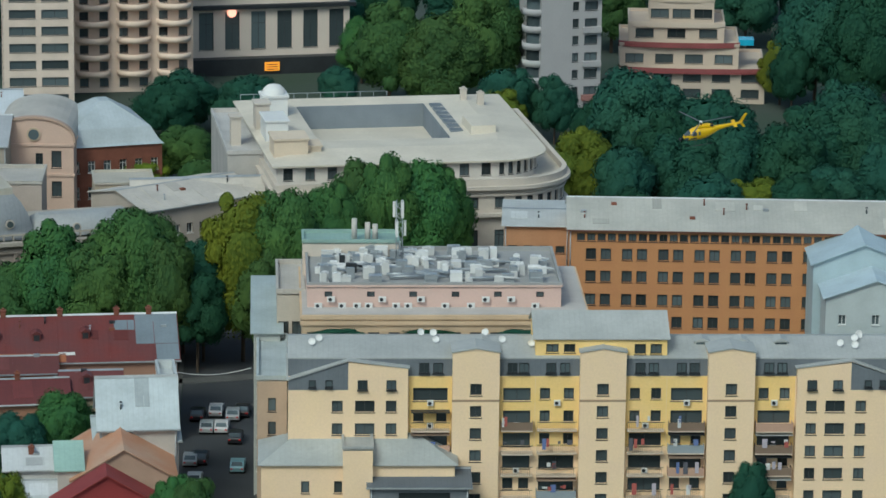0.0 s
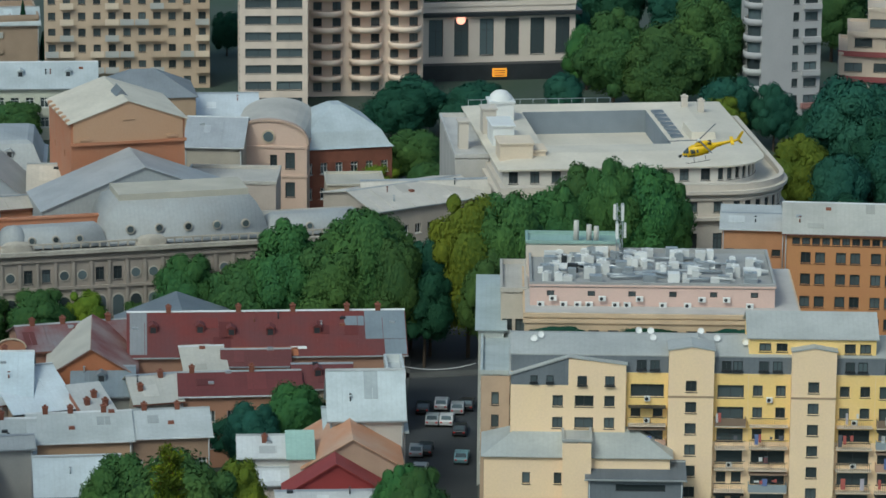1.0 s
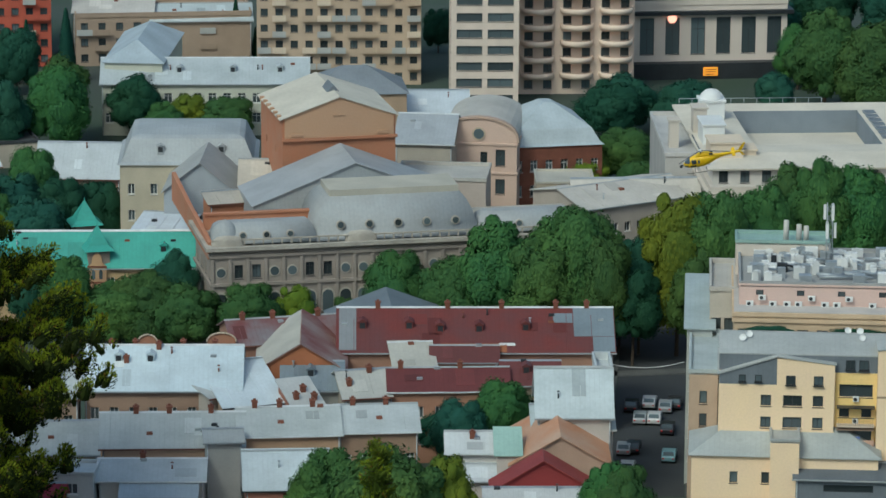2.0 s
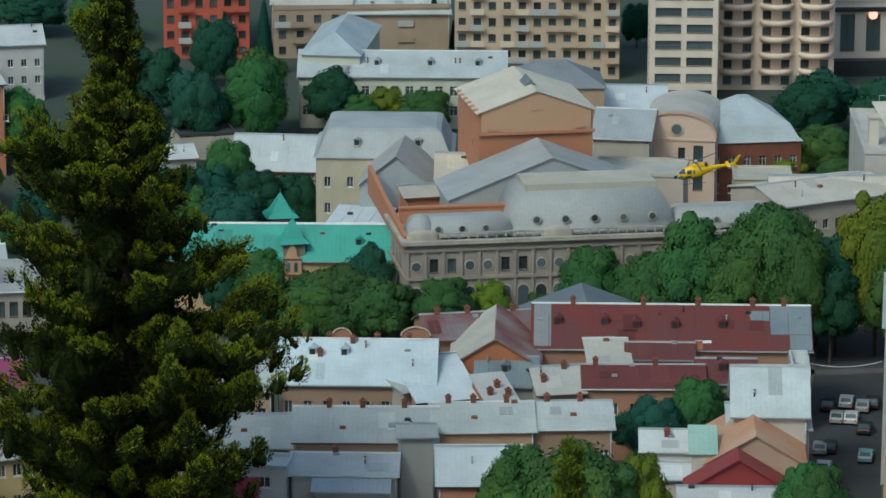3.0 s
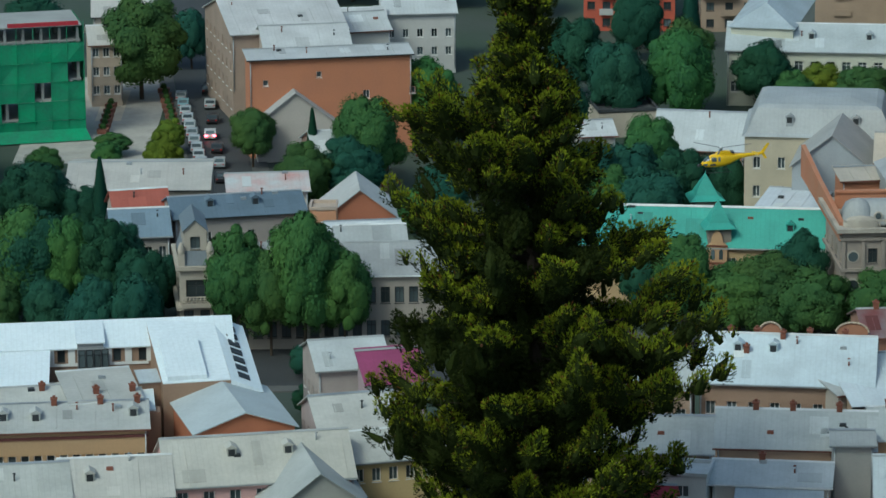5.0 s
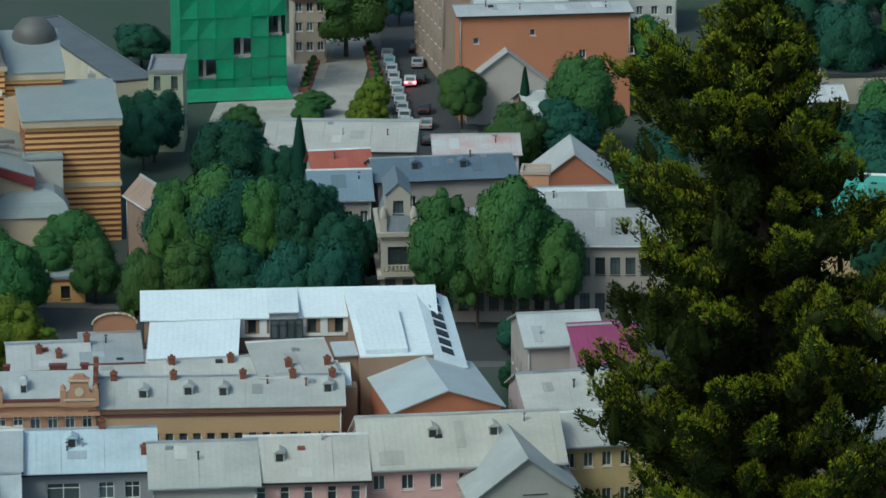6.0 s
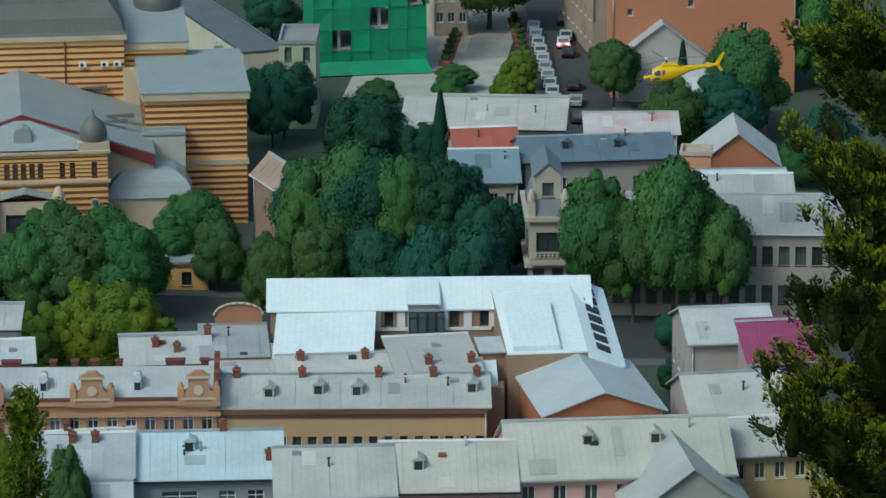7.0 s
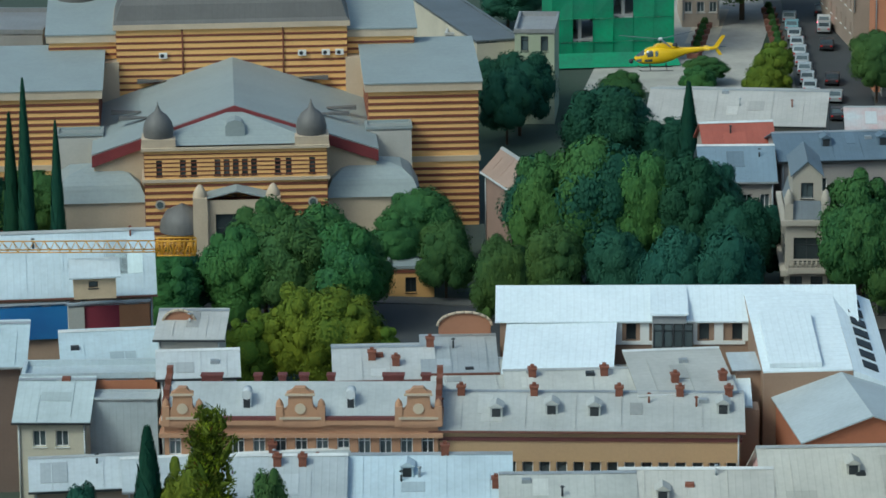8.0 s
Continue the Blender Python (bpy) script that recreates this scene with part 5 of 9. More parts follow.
def opera(x, y, rot, w, h):
    ob = empty("opera_house", x, y, 0, rot, "opera house striped in yellow and dark red courses with lead roofs", "opera house")
    c = w / 2
    # entrance front
    wz = h - 3.0
    hs = [(u * w - 0.3, wz, 0.6, 1.7) for u in (0.08, 0.21, 0.27, 0.40, 0.45, 0.50, 0.55, 0.60, 0.73, 0.79, 0.92)]
    p = block(ob, "entrance_front", 0, 0, w, 7, 0, h, front=hs, style="dark")
    stripes(p, w, 7, 0, h - 3.3, 0.72, 0.3)
    for k, zz in enumerate((h - 3.0, h - 2.55, h - 2.1, h - 1.65, h - 1.2, h - 0.75)):
        bands(p, w, 7, [zz], STRIPE_R, 0.05, 0.12, "masonry_course")
    bands(p, w, 7, [h - 3.6, h - 0.25], OPERA_STONE, 0.3, 0.3)
    for u in (0.08, 0.92):
        round_windows(p, [u * w], -0.05, h - 6.0, 0.35)
        o = new("turret")
        o.parent = ob
        o.matrix_basis = pose(u * w, 1.6, h)
        bm = bmesh.new()
        box(bm, -1.75, -1.6, 0, 1.75, 1.6, 0.9)
        part("turret_base", bm, OPERA_STONE, o)
        bm = bmesh.new()
        lathe(bm, [(1.5, 0.9), (1.6, 1.6), (1.45, 2.4), (1.0, 3.1), (0.35, 3.6), (0.08, 4.2), (0.0, 4.6)], 0, 0, 16)
        part("turret_dome", bm, LEAD_DARK, o)
    gab = new("porch")
    gab.parent = ob
    gab.matrix_basis = pose(w * 0.3, -2.6, 0)
    walls_of(gab, w * 0.4, 2.6, h - 5.0, OPERA_STONE, [(w * 0.2 - 2.2, 1, 4.4, 5.0)], style="dark")
    roof_of(gab, w * 0.4, 2.6, h - 5.0, 0.9, "gy", LEAD, 0.2)
    for u in (0.3, 0.7):
        bm = bmesh.new()
        box(bm, u * w - 0.75, -3.2, 0, u * w + 0.75, -1.6, h - 4.6)
        lathe(bm, [(0.7, h - 4.6), (0.7, h - 4.2), (0.3, h - 3.5), (0, h - 3.3)], u * w, -2.4, 10)
        part("porch_pier", bm, OPERA_STONE, ob)
    bm = bmesh.new()
    lathe(bm, [(2.4, 4.0), (2.3, 5.0), (1.7, 6.1), (0, 6.9)], w * 0.2, -1.0, 16)
    part("porch_dome", bm, LEAD_DARK, ob)
    # foyer hall with the wide gable
    hw, hy0, hy1, he, hr = 29.5, 4.5, 27.5, 10.9, 4.9
    o = block(ob, "foyer_hall", c - hw / 2, hy0, hw, hy1 - hy0, 0, he, OPERA_STONE, gable=("gy", hr))
    roof_of(o, hw, hy1 - hy0, he, hr, "gy", LEAD, 0.25)
    bm = bmesh.new()
    s = hr / (hw / 2)
    for q in (-1, 1):
        m = hw / 2
        pts = [(m + q * (m + 0.2), he - 1.3), (m, he + hr - 0.8), (m, he + hr + 0.1), (m + q * (m + 0.2), he - 0.15)]
        prism(bm, pts, "y", -0.45, -0.05)
    part("red_verge", bm, surface("red_fascia", (0.20, 0.035, 0.04), 0.6), o)
    bm = bmesh.new()
    a0, a1, a2 = (c - 8.8, 0.5, h + 0.1), (c + 8.8, 0.5, h + 0.1), (c, 4.4, h + 3.0)
    b0, b1 = (c - 8.8, 4.4, h + 0.1), (c + 8.8, 4.4, h + 0.1)
    for f3 in ((a0, a1, a2), (a1, b1, a2), (b0, a0, a2)):
        bm.faces.new([bm.verts.new(q) for q in f3])
    part("entrance_roof", bm, LEAD, ob)
    for q in (-1, 1):
        bm = bmesh.new()
        box(bm, min(c + q * 12.4, c + q * 15.0), 27.0, 0, max(c + q * 12.4, c + q * 15.0), 31.0, 15.7)
        part("link_wall", bm, OPERA_STONE, ob)
    bm = bmesh.new()
    prism(bm, [(-1.0, 0), (1.0, 0), (1.0, 1.2), (0.7, 1.7), (0, 1.9), (-0.7, 1.7), (-1.0, 1.2)], "y", 0, 2.4)
    o2 = part("roof_vent", bm, LEAD, ob)
    o2.location = (c, 1.4, h + 0.6)
    for q in (-1, 1):
        for yy, fx in ((7.0, 0.72), (11.0, 0.78), (22.0, 0.6)):
            bm = bmesh.new()
            prism(bm, [(0, 0.0), (3.2, -0.25), (3.2, 0.15)] if q > 0 else [(0, 0), (-3.2, -0.25), (-3.2, 0.15)], "y", 0, 0.8)
            v = part("roof_ridge_vent", bm, LEAD_DARK, o)
            u = hw / 2 + q * hw / 2 * fx - q * 1.6
            v.location = (u, yy, he + hr * (1 - fx) + 0.75)
    # side roofs beside the entrance
    for q in (-1, 1):
        bw = 9.5
        x0 = w + 0.05 if q > 0 else -bw - 0.05
        sb = block(ob, "side_foyer", x0, 2.2, bw, 8, 0, 6.3, OPERA_STONE)
        roof_of(sb, bw, 8, 6.3, 3.2, "ring", LEAD, prof=[(-0.3, 0), (0.0, 0.6), (0.5, 1.7), (1.6, 2.6), (3.6, 3.2)])
        # wings
        ww, wh, wy = 11.7, 15.8, 13.5
        x0 = c + hw / 2 - 0.4 if q > 0 else c - hw / 2 + 0.4 - ww
        wing = block(ob, "side_wing", x0, wy, ww, 17, 0, wh)
        stripes(wing, ww, 17, 0, wh - 1.3, 0.72, 0.31, skip=((6.9, 7.9),))
        bands(wing, ww, 17, [7.1], OPERA_STONE, 0.2, 0.6)
        bands(wing, ww, 17, [wh - 0.9], OPERA_STONE, 0.4, 0.9)
        roof_of(wing, ww, 17, wh, 1.0, "shed", LEAD, 0.5)
        lobby = block(ob, "link_block", c + q * (hw / 2 + 1.6) - 2.4, wy - 3.0, 4.8, 3.0, 0, 11.5, plaster((0.48, 0.46, 0.42)))
        roof_of(lobby, 4.8, 3, 11.5, 0.3, "flat", LEAD)
        up = block(ob, "upper_wing", c + 12.6 if q > 0 else c - 12.6 - 7.4, 28.6, 7.4, 16, wh, 18.6)
        stripes(up, 7.4, 16, wh, 17.6, 0.72, 0.26)
        bands(up, 7.4, 16, [17.7], OPERA_STONE, 0.3, 0.8)
        roof_of(up, 7.4, 16, 18.6, 2.0, "shed", LEAD, 0.4)
        bm = bmesh.new()
        lathe(bm, [(2.8, 0), (2.9, 1.2), (2.6, 2.2), (1.6, 3.2), (0, 3.6)], 0, 0, 14)
        dome = part("wing_dome", bm, LEAD_DARK, up)
        dome.location = (4.6 if q > 0 else 2.8, 13, 19.6)
    st = block(ob, "stage_house", c - 12.6, hy1, 25.2, 18, 0, 19.8)
    stripes(st, 25.2, 18, 12, 19.2, 0.74, 0.25)
    bands(st, 25.2, 18, [19.2], OPERA_STONE, 0.35, 0.6)
    roof_of(st, 25.2, 18, 19.8, 4, "ring", LEAD_DARK, prof=[(-0.3, 0), (0.0, 0.4), (0.5, 2.0), (1.6, 3.6), (3.6, 5.0), (7.0, 6.2)])
    for u in (4.6, 19.8, 22.4, 23.9):
        aircon(st, u, -0.02, 16.0, 0.9)
    for u in (7.2, 18.2):
        bm = bmesh.new()
        tube(bm, (u, -0.12, 12), (u, -0.12, 19.2), 0.09, seg=6)
        part("downpipe", bm, STRIPE_R, st)
    return ob


# ---- towers at the back ----
def round_tower(x, y, rot, w, h):
    rnd = random.Random(5)
    ob = empty("apartment_tower", x, y, 0, rot, "cream apartment tower with rounded balconies", "apartment building")
    cream = plaster((0.76, 0.60, 0.48), (0.68, 0.54, 0.43), 0.4)
    st = 2.9
    rows = int(h / st)
    hs = grid(w, 6, rows, 1.5, 1.5, 1.0, st)
    walls_of(ob, w, 16, h, cream, hs, style="dark")
    for col in (0.16, 0.5, 0.84):
        for k in range(1, rows):
            bm = bmesh.new()
            r = w * 0.145
            lathe(bm, [(0.01, -0.15), (r * 0.72, -0.15), (r, 0.12), (r, 1.0), (r - 0.1, 1.0), (r - 0.1, 0.05), (0.01, 0.05)], 0, 0, 14, 180, 360)
            b = part("balcony", bm, cream, ob)
            b.location = (w * col, 0, 0.2 + st * k)


def slab_tower(x, y, rot, w, h, wall, cols, label, balc=0.0, d=14.0, ribbons=False, st=2.9):
    rnd = random.Random(int(w * 10))
    ob = empty("apartment_tower", x, y, 0, rot, label, "apartment building")
    rows = int(h / st)
    if ribbons:
        hs = [(w * 0.08 + q * w * 0.46, 0.8 + st * k, w * 0.38, 1.5) for k in range(rows) for q in (0, 1)]
    else:
        hs = grid(w, cols, rows, 1.3, 1.4, 0.8, st)
    walls_of(ob, w, d, h, wall, hs, grid(d, 3, rows, 1.2, 1.4, 0.8, st), grid(d, 3, rows, 1.2, 1.4, 0.8, st), style="dark")
    roof_of(ob, w, d, h, 0.8, "flat", wall)
    if balc:
        for k in range(1, rows):
            for q in range(cols):
                if q % 3 == 1 or rnd.random() < balc * 0.4:
                    bm = bmesh.new()
                    bw = w / cols * 0.9
                    box(bm, 0, -1.1, -0.15, bw, 0, 0)
                    box(bm, 0, -1.1, 0, bw, -1.02, 0.95)
                    b = part("balcony", bm, rnd.choice([wall, CREAM, BALCONY_BITS[2]]), ob)
                    b.location = (w * (q + 0.05) / cols, 0, 0.2 + st * k)
    return ob


def concrete_tower(x, y, rot, w, h):
    rnd = random.Random(31)
    ob = empty("apartment_tower", x, y, 0, rot, "grey concrete apartment tower with a blank flank and bowed balconies", "apartment building")
    grey = plaster((0.40, 0.39, 0.39), (0.34, 0.33, 0.33), 0.5)
    st, d = 2.9, 12.0
    rows = int(h / st)
    hs = [(w * q, 0.9 + st * k, ww, 1.5) for k in range(rows) for q, ww in ((0.52, 1.1), (0.72, 2.3))]
    walls_of(ob, w, d, h, grey, hs, style="dark")
    roof_of(ob, w, d, h, 0.8, "flat", grey)
    for k in range(1, rows):
        bm = bmesh.new()
        lathe(bm, [(0.01, -0.15), (2.4, -0.15), (2.4, 1.0), (2.3, 1.0), (2.3, 0.02), (0.01, 0.02)], 0, 0, 12, 120, 300)
        o = part("bowed_balcony", bm, rnd.choice([grey, grey, plaster((0.30, 0.12, 0.10)), BALCONY_BITS[2]]), ob)
        o.location = (0.0, 2.6, 0.3 + st * k)
        bm = bmesh.new()
        lathe(bm, [(1.7, 0.02), (1.7, st - 0.3)], 0, 0, 10, 120, 300)
        part("glazing", bm, GLASS, o)
        if k % 2:
            bm = bmesh.new()
            box(bm, w * 0.68, -0.9, 0.0, w * 0.98, 0, 0.9)
            o = part("balcony", bm, rnd.choice([grey, plaster((0.32, 0.16, 0.14)), BALCONY_BITS[1]]), ob)
            o.location = (0, 0, 0.1 + st * k)


def column_building(x, y, rot, w, h):
    ob = empty("office_building", x, y, 0, rot, "pale office building with tall dark window slots", "building")
    pale = plaster((0.66, 0.57, 0.49), (0.58, 0.5, 0.43), 0.4)
    n = 6
    hs = [(w * (k + 0.5) / n - 1.3, 4.2, 2.6, h - 6.5) for k in range(n)]
    walls_of(ob, w, 24, h, pale, hs, style="dark")
    roof_of(ob, w, 24, h, 0.9, "flat", pale)
    bands(ob, w, 24, [h - 1.7], DARK, 1.0, 0.7)
    bm = bmesh.new()
    box(bm, -0.6, -2.2, 0, w + 0.6, 0.0, 2.9)
    part("dark_plinth", bm, DARK, ob)
    bm = bmesh.new()
    box(bm, 0.5, 1, h + 1.0, w - 0.5, 20, h + 1.3)
    part("planted_roof", bm, surface("roof_grass", (0.05, 0.11, 0.05), 0.95, 0, 3, 0.4), ob)
    sign = new("kiosk_sign")
    sign.matrix_basis = ob.matrix_basis @ pose(w * 0.43, -2.5, 0.6)
    tagged(sign, "lit orange panel on the dark plinth", "sign")
    bm = bmesh.new()
    box(bm, 0.3, -0.1, 0.1, 2.9, 0.25, 1.6)
    part("panel", bm, glow("orange_panel", (0.9, 0.32, 0.03), 0.7), sign)
    for k in range(3):
        bm = bmesh.new()
        box(bm, 0.6, -0.14, 0.32 + 0.42 * k, 2.6, -0.11, 0.46 + 0.42 * k)
        part("lettering_bar", bm, DARK, sign)
    lampo = new("wall_lamp")
    lampo.matrix_basis = ob.matrix_basis @ pose(w * 0.245, -0.2, h - 2.4)
    tagged(lampo, "glowing pinkish wall lamp", "lamp")
    bm = bmesh.new()
    tube(bm, (0, 0, 0), (0, -0.5, 0), 0.85, 0.7, 12)
    part("lens", bm, glow("lamp_lens", (1.0, 0.42, 0.3), 1.6), lampo)


def glow(name, colour, power):
    m, n, l, b = nodes_of(name, colour, 0.5)
    b.inputs["Emission Color"].default_value, b.inputs["Emission Strength"].default_value = (*colour, 1), power
    return m


def terrace_house(x, y, rot, w, h):
    ob = empty("terraced_villa", x, y, 0, rot, "stepped villa block with curved terraces", "building")
    wallm = plaster((0.54, 0.45, 0.36), (0.46, 0.38, 0.31), 0.4)
    tiers = [(0, 0, w, h * 0.42), (0.0, 2.5, w * 0.82, h * 0.72), (w * 0.06, 5.0, w * 0.66, h * 0.95), (w * 0.2, 7.5, w * 0.45, h * 1.25)]
    z0 = 0
    for k, (x0, y0, tw, z1) in enumerate(tiers):
        t = new("storey_block")
        t.parent = ob
        t.matrix_basis = pose(x0, y0, 0)
        hs = []
        zz = z0 + 0.9
        while zz + 1.5 < z1:
            hs += grid(tw, max(3, int(tw / 4.4)), 1, 3.1, 1.6, zz, 1)
            zz += 2.8
        walls_of(t, tw, 18 - y0, z1, wallm, hs, style="dark", base=z0)
        bm = bmesh.new()
        lathe(bm, [(tw * 0.5, z1 - 0.2), (tw * 0.5, z1 + 0.75), (tw * 0.5 - 0.2, z1 + 0.75), (tw * 0.5 - 0.2, z1), (0.1, z1)], 0, 0, 24, 180, 360)
        b = part("terrace_parapet", bm, surface("maroon_fascia", (0.24, 0.06, 0.06), 0.7) if k < 2 else wallm, t)
        b.matrix_basis = pose(tw / 2, 0.5, 0) @ Matrix.Diagonal((1.02, 0.14, 1, 1))
        roof_of(t, tw, 18 - y0, z1, 0.5, "flat", wallm)
        z0 = z1
    pool = new("terrace_pool")
    pool.parent = ob
    pool.matrix_basis = pose(w * 0.82, 4.0, h * 0.72)
    bm = bmesh.new()
    box(bm, 0, 0, 0, 2.6, 3, 1.0)
    part("pool_water", bm, surface("pool_blue", (0.05, 0.4, 0.6), 0.1), pool)


# ---- building wrapped in green netting ----
def green_building(x, y, rot, w, h):
    ob = empty("construction_site", x, y, 0, rot, "building under construction wrapped in green netting", "building")
    raw = plaster((0.30, 0.30, 0.29))
    for k in range(int(h / 3) + 1):
        bm = bmesh.new()
        box(bm, 0.4, 0.4, k * 3.0, w - 0.4, 11.6, k * 3.0 + 0.3)
        part("floor_slab", bm, raw, ob)
    for i in range(6):
        for j in (0.6, 6, 11.0):
            bm = bmesh.new()
            box(bm, 0.6 + i * (w - 1.6) / 5, j, 0, 1.0 + i * (w - 1.6) / 5, j + 0.4, h - 0.5)
            part("column", bm, raw, ob)
    net = surface("green_netting", (0.02, 0.27, 0.12), 0.7, 0, 2.2, 0.4, 0.35, 0.4, (0.025, 0.18, 0.10), 0.9)
    hs = [(w * 0.55, 5.6, 2.4, 1.6), (w * 0.8, 8.6, 2.0, 1.5), (w * 0.12, 2.6, 2.6, 1.5), (w * 0.8, h - 4.0, 3, 1.6)]
    o = new("netting")
    o.parent = ob
    bm = bmesh.new()
    rnd = random.Random(2)
    for k in range(int(h / 3.0)):
        for i in range(6):
            u0, u1 = w * i / 6, w * (i + 1) / 6
            if (k, i) in ((2, 3), (3, 5), (1, 1)):
                continue
            b = [rnd.uniform(-0.25, 0.1) for _ in range(4)]
            quad(bm, (u0, b[0], k * 3), (u1, b[1], k * 3), (u1, b[2], k * 3 + 2.9), (u0, b[3], k * 3 + 2.9))
    for xx in (0, w):
        quad(bm, (xx, 0, 0), (xx, 12, 0), (xx, 12, h), (xx, 0, h))
    part("net_sheet", bm, net, o)
    for i in range(7):
        bm = bmesh.new()
        tube(bm, (w * i / 6, -0.3, 0), (w * i / 6, -0.3, h + 0.8), 0.04, seg=5)
        part("scaffold_pole", bm, net, ob)
    for k in range(int(h / 3.0) + 1):
        bm = bmesh.new()
        tube(bm, (0, -0.3, k * 3), (w, -0.3, k * 3), 0.04, seg=5)
        part("scaffold_rail", bm, net, ob)
    bm = bmesh.new()
    quad(bm, (-4, -2.5, 0.2), (w + 0.6, -2.5, 0.2), (w, -0.2, 1.6), (0, -0.2, 1.6))
    part("net_apron", bm, net, ob)
    bm = bmesh.new()
    box(bm, 0.2, 0.2, h - 0.2, w - 0.2, 11.8, h)
    part("roof_deck", bm, plaster((0.33, 0.34, 0.33)), ob)
    bm = bmesh.new()
    box(bm, w * 0.25, -0.5, h + 0.1, w * 0.95, -0.3, h + 0.7)
    part("red_banner", bm, surface("red_banner", (0.45, 0.03, 0.05), 0.7), ob)


# ---- crane boom ----
def crane_boom(x0, y0, x1, y1, z):
    a, b = Vector((x0, y0, z)), Vector((x1, y1, z))
    ln = (b - a).length
    ob = empty("crane_boom", x0, y0, z, math.degrees(math.atan2(y1 - y0, x1 - x0)), "yellow lattice crane jib over the roofs", "crane")
    yel = surface("crane_yellow", (0.62, 0.30, 0.02), 0.5)
    bm = bmesh.new()
    for py, pz in ((0, 0), (0.9, 0), (0.45, 0.9)):
        tube(bm, (0, py, pz), (ln, py, pz), 0.06, seg=5)
    n = int(ln / 0.9)
    for k in range(n):
        u0, u1 = ln * k / n, ln * (k + 0.5) / n
        for py in (0, 0.9):
            tube(bm, (u0, py, 0), (u1, 0.45, 0.9), 0.035, seg=4)
            tube(bm, (u1, 0.45, 0.9), (ln * (k + 1) / n, py, 0), 0.035, seg=4)
        tube(bm, (u0, 0, 0), (u0, 0.9, 0), 0.03, seg=4)
    part("lattice", bm, yel, ob)
    bm = bmesh.new()
    for py, pz in ((-0.1, -0.3), (1.0, -0.3), (-0.1, 1.0), (1.0, 1.0)):
        tube(bm, (ln - 3.4, py, pz), (ln, py, pz), 0.09, seg=5)
    for k in range(8):
        u = ln - 3.4 + 3.4 * k / 7
        for py in (-0.1, 1.0):
            tube(bm, (u, py, -0.3), (u, py, 1.0), 0.06, seg=4)
            if k < 7:
                tube(bm, (u, py, -0.3 if k % 2 else 1.0), (u + 3.4 / 7, py, 1.0 if k % 2 else -0.3), 0.06, seg=4)
    box(bm, ln - 3.4, -0.1, -0.34, ln, 1.0, -0.26)
    part("counterweight_cage", bm, yel, ob)
    bm = bmesh.new()
    tube(bm, (-14, 0.45, 0), (-14, 0.45, -z), 0.5, 0.5, 4)
    tube(bm, (-14, 0.45, 0.4), (0, 0.45, 0.2), 0.3, 0.3, 4)
    part("mast", bm, yel, ob)


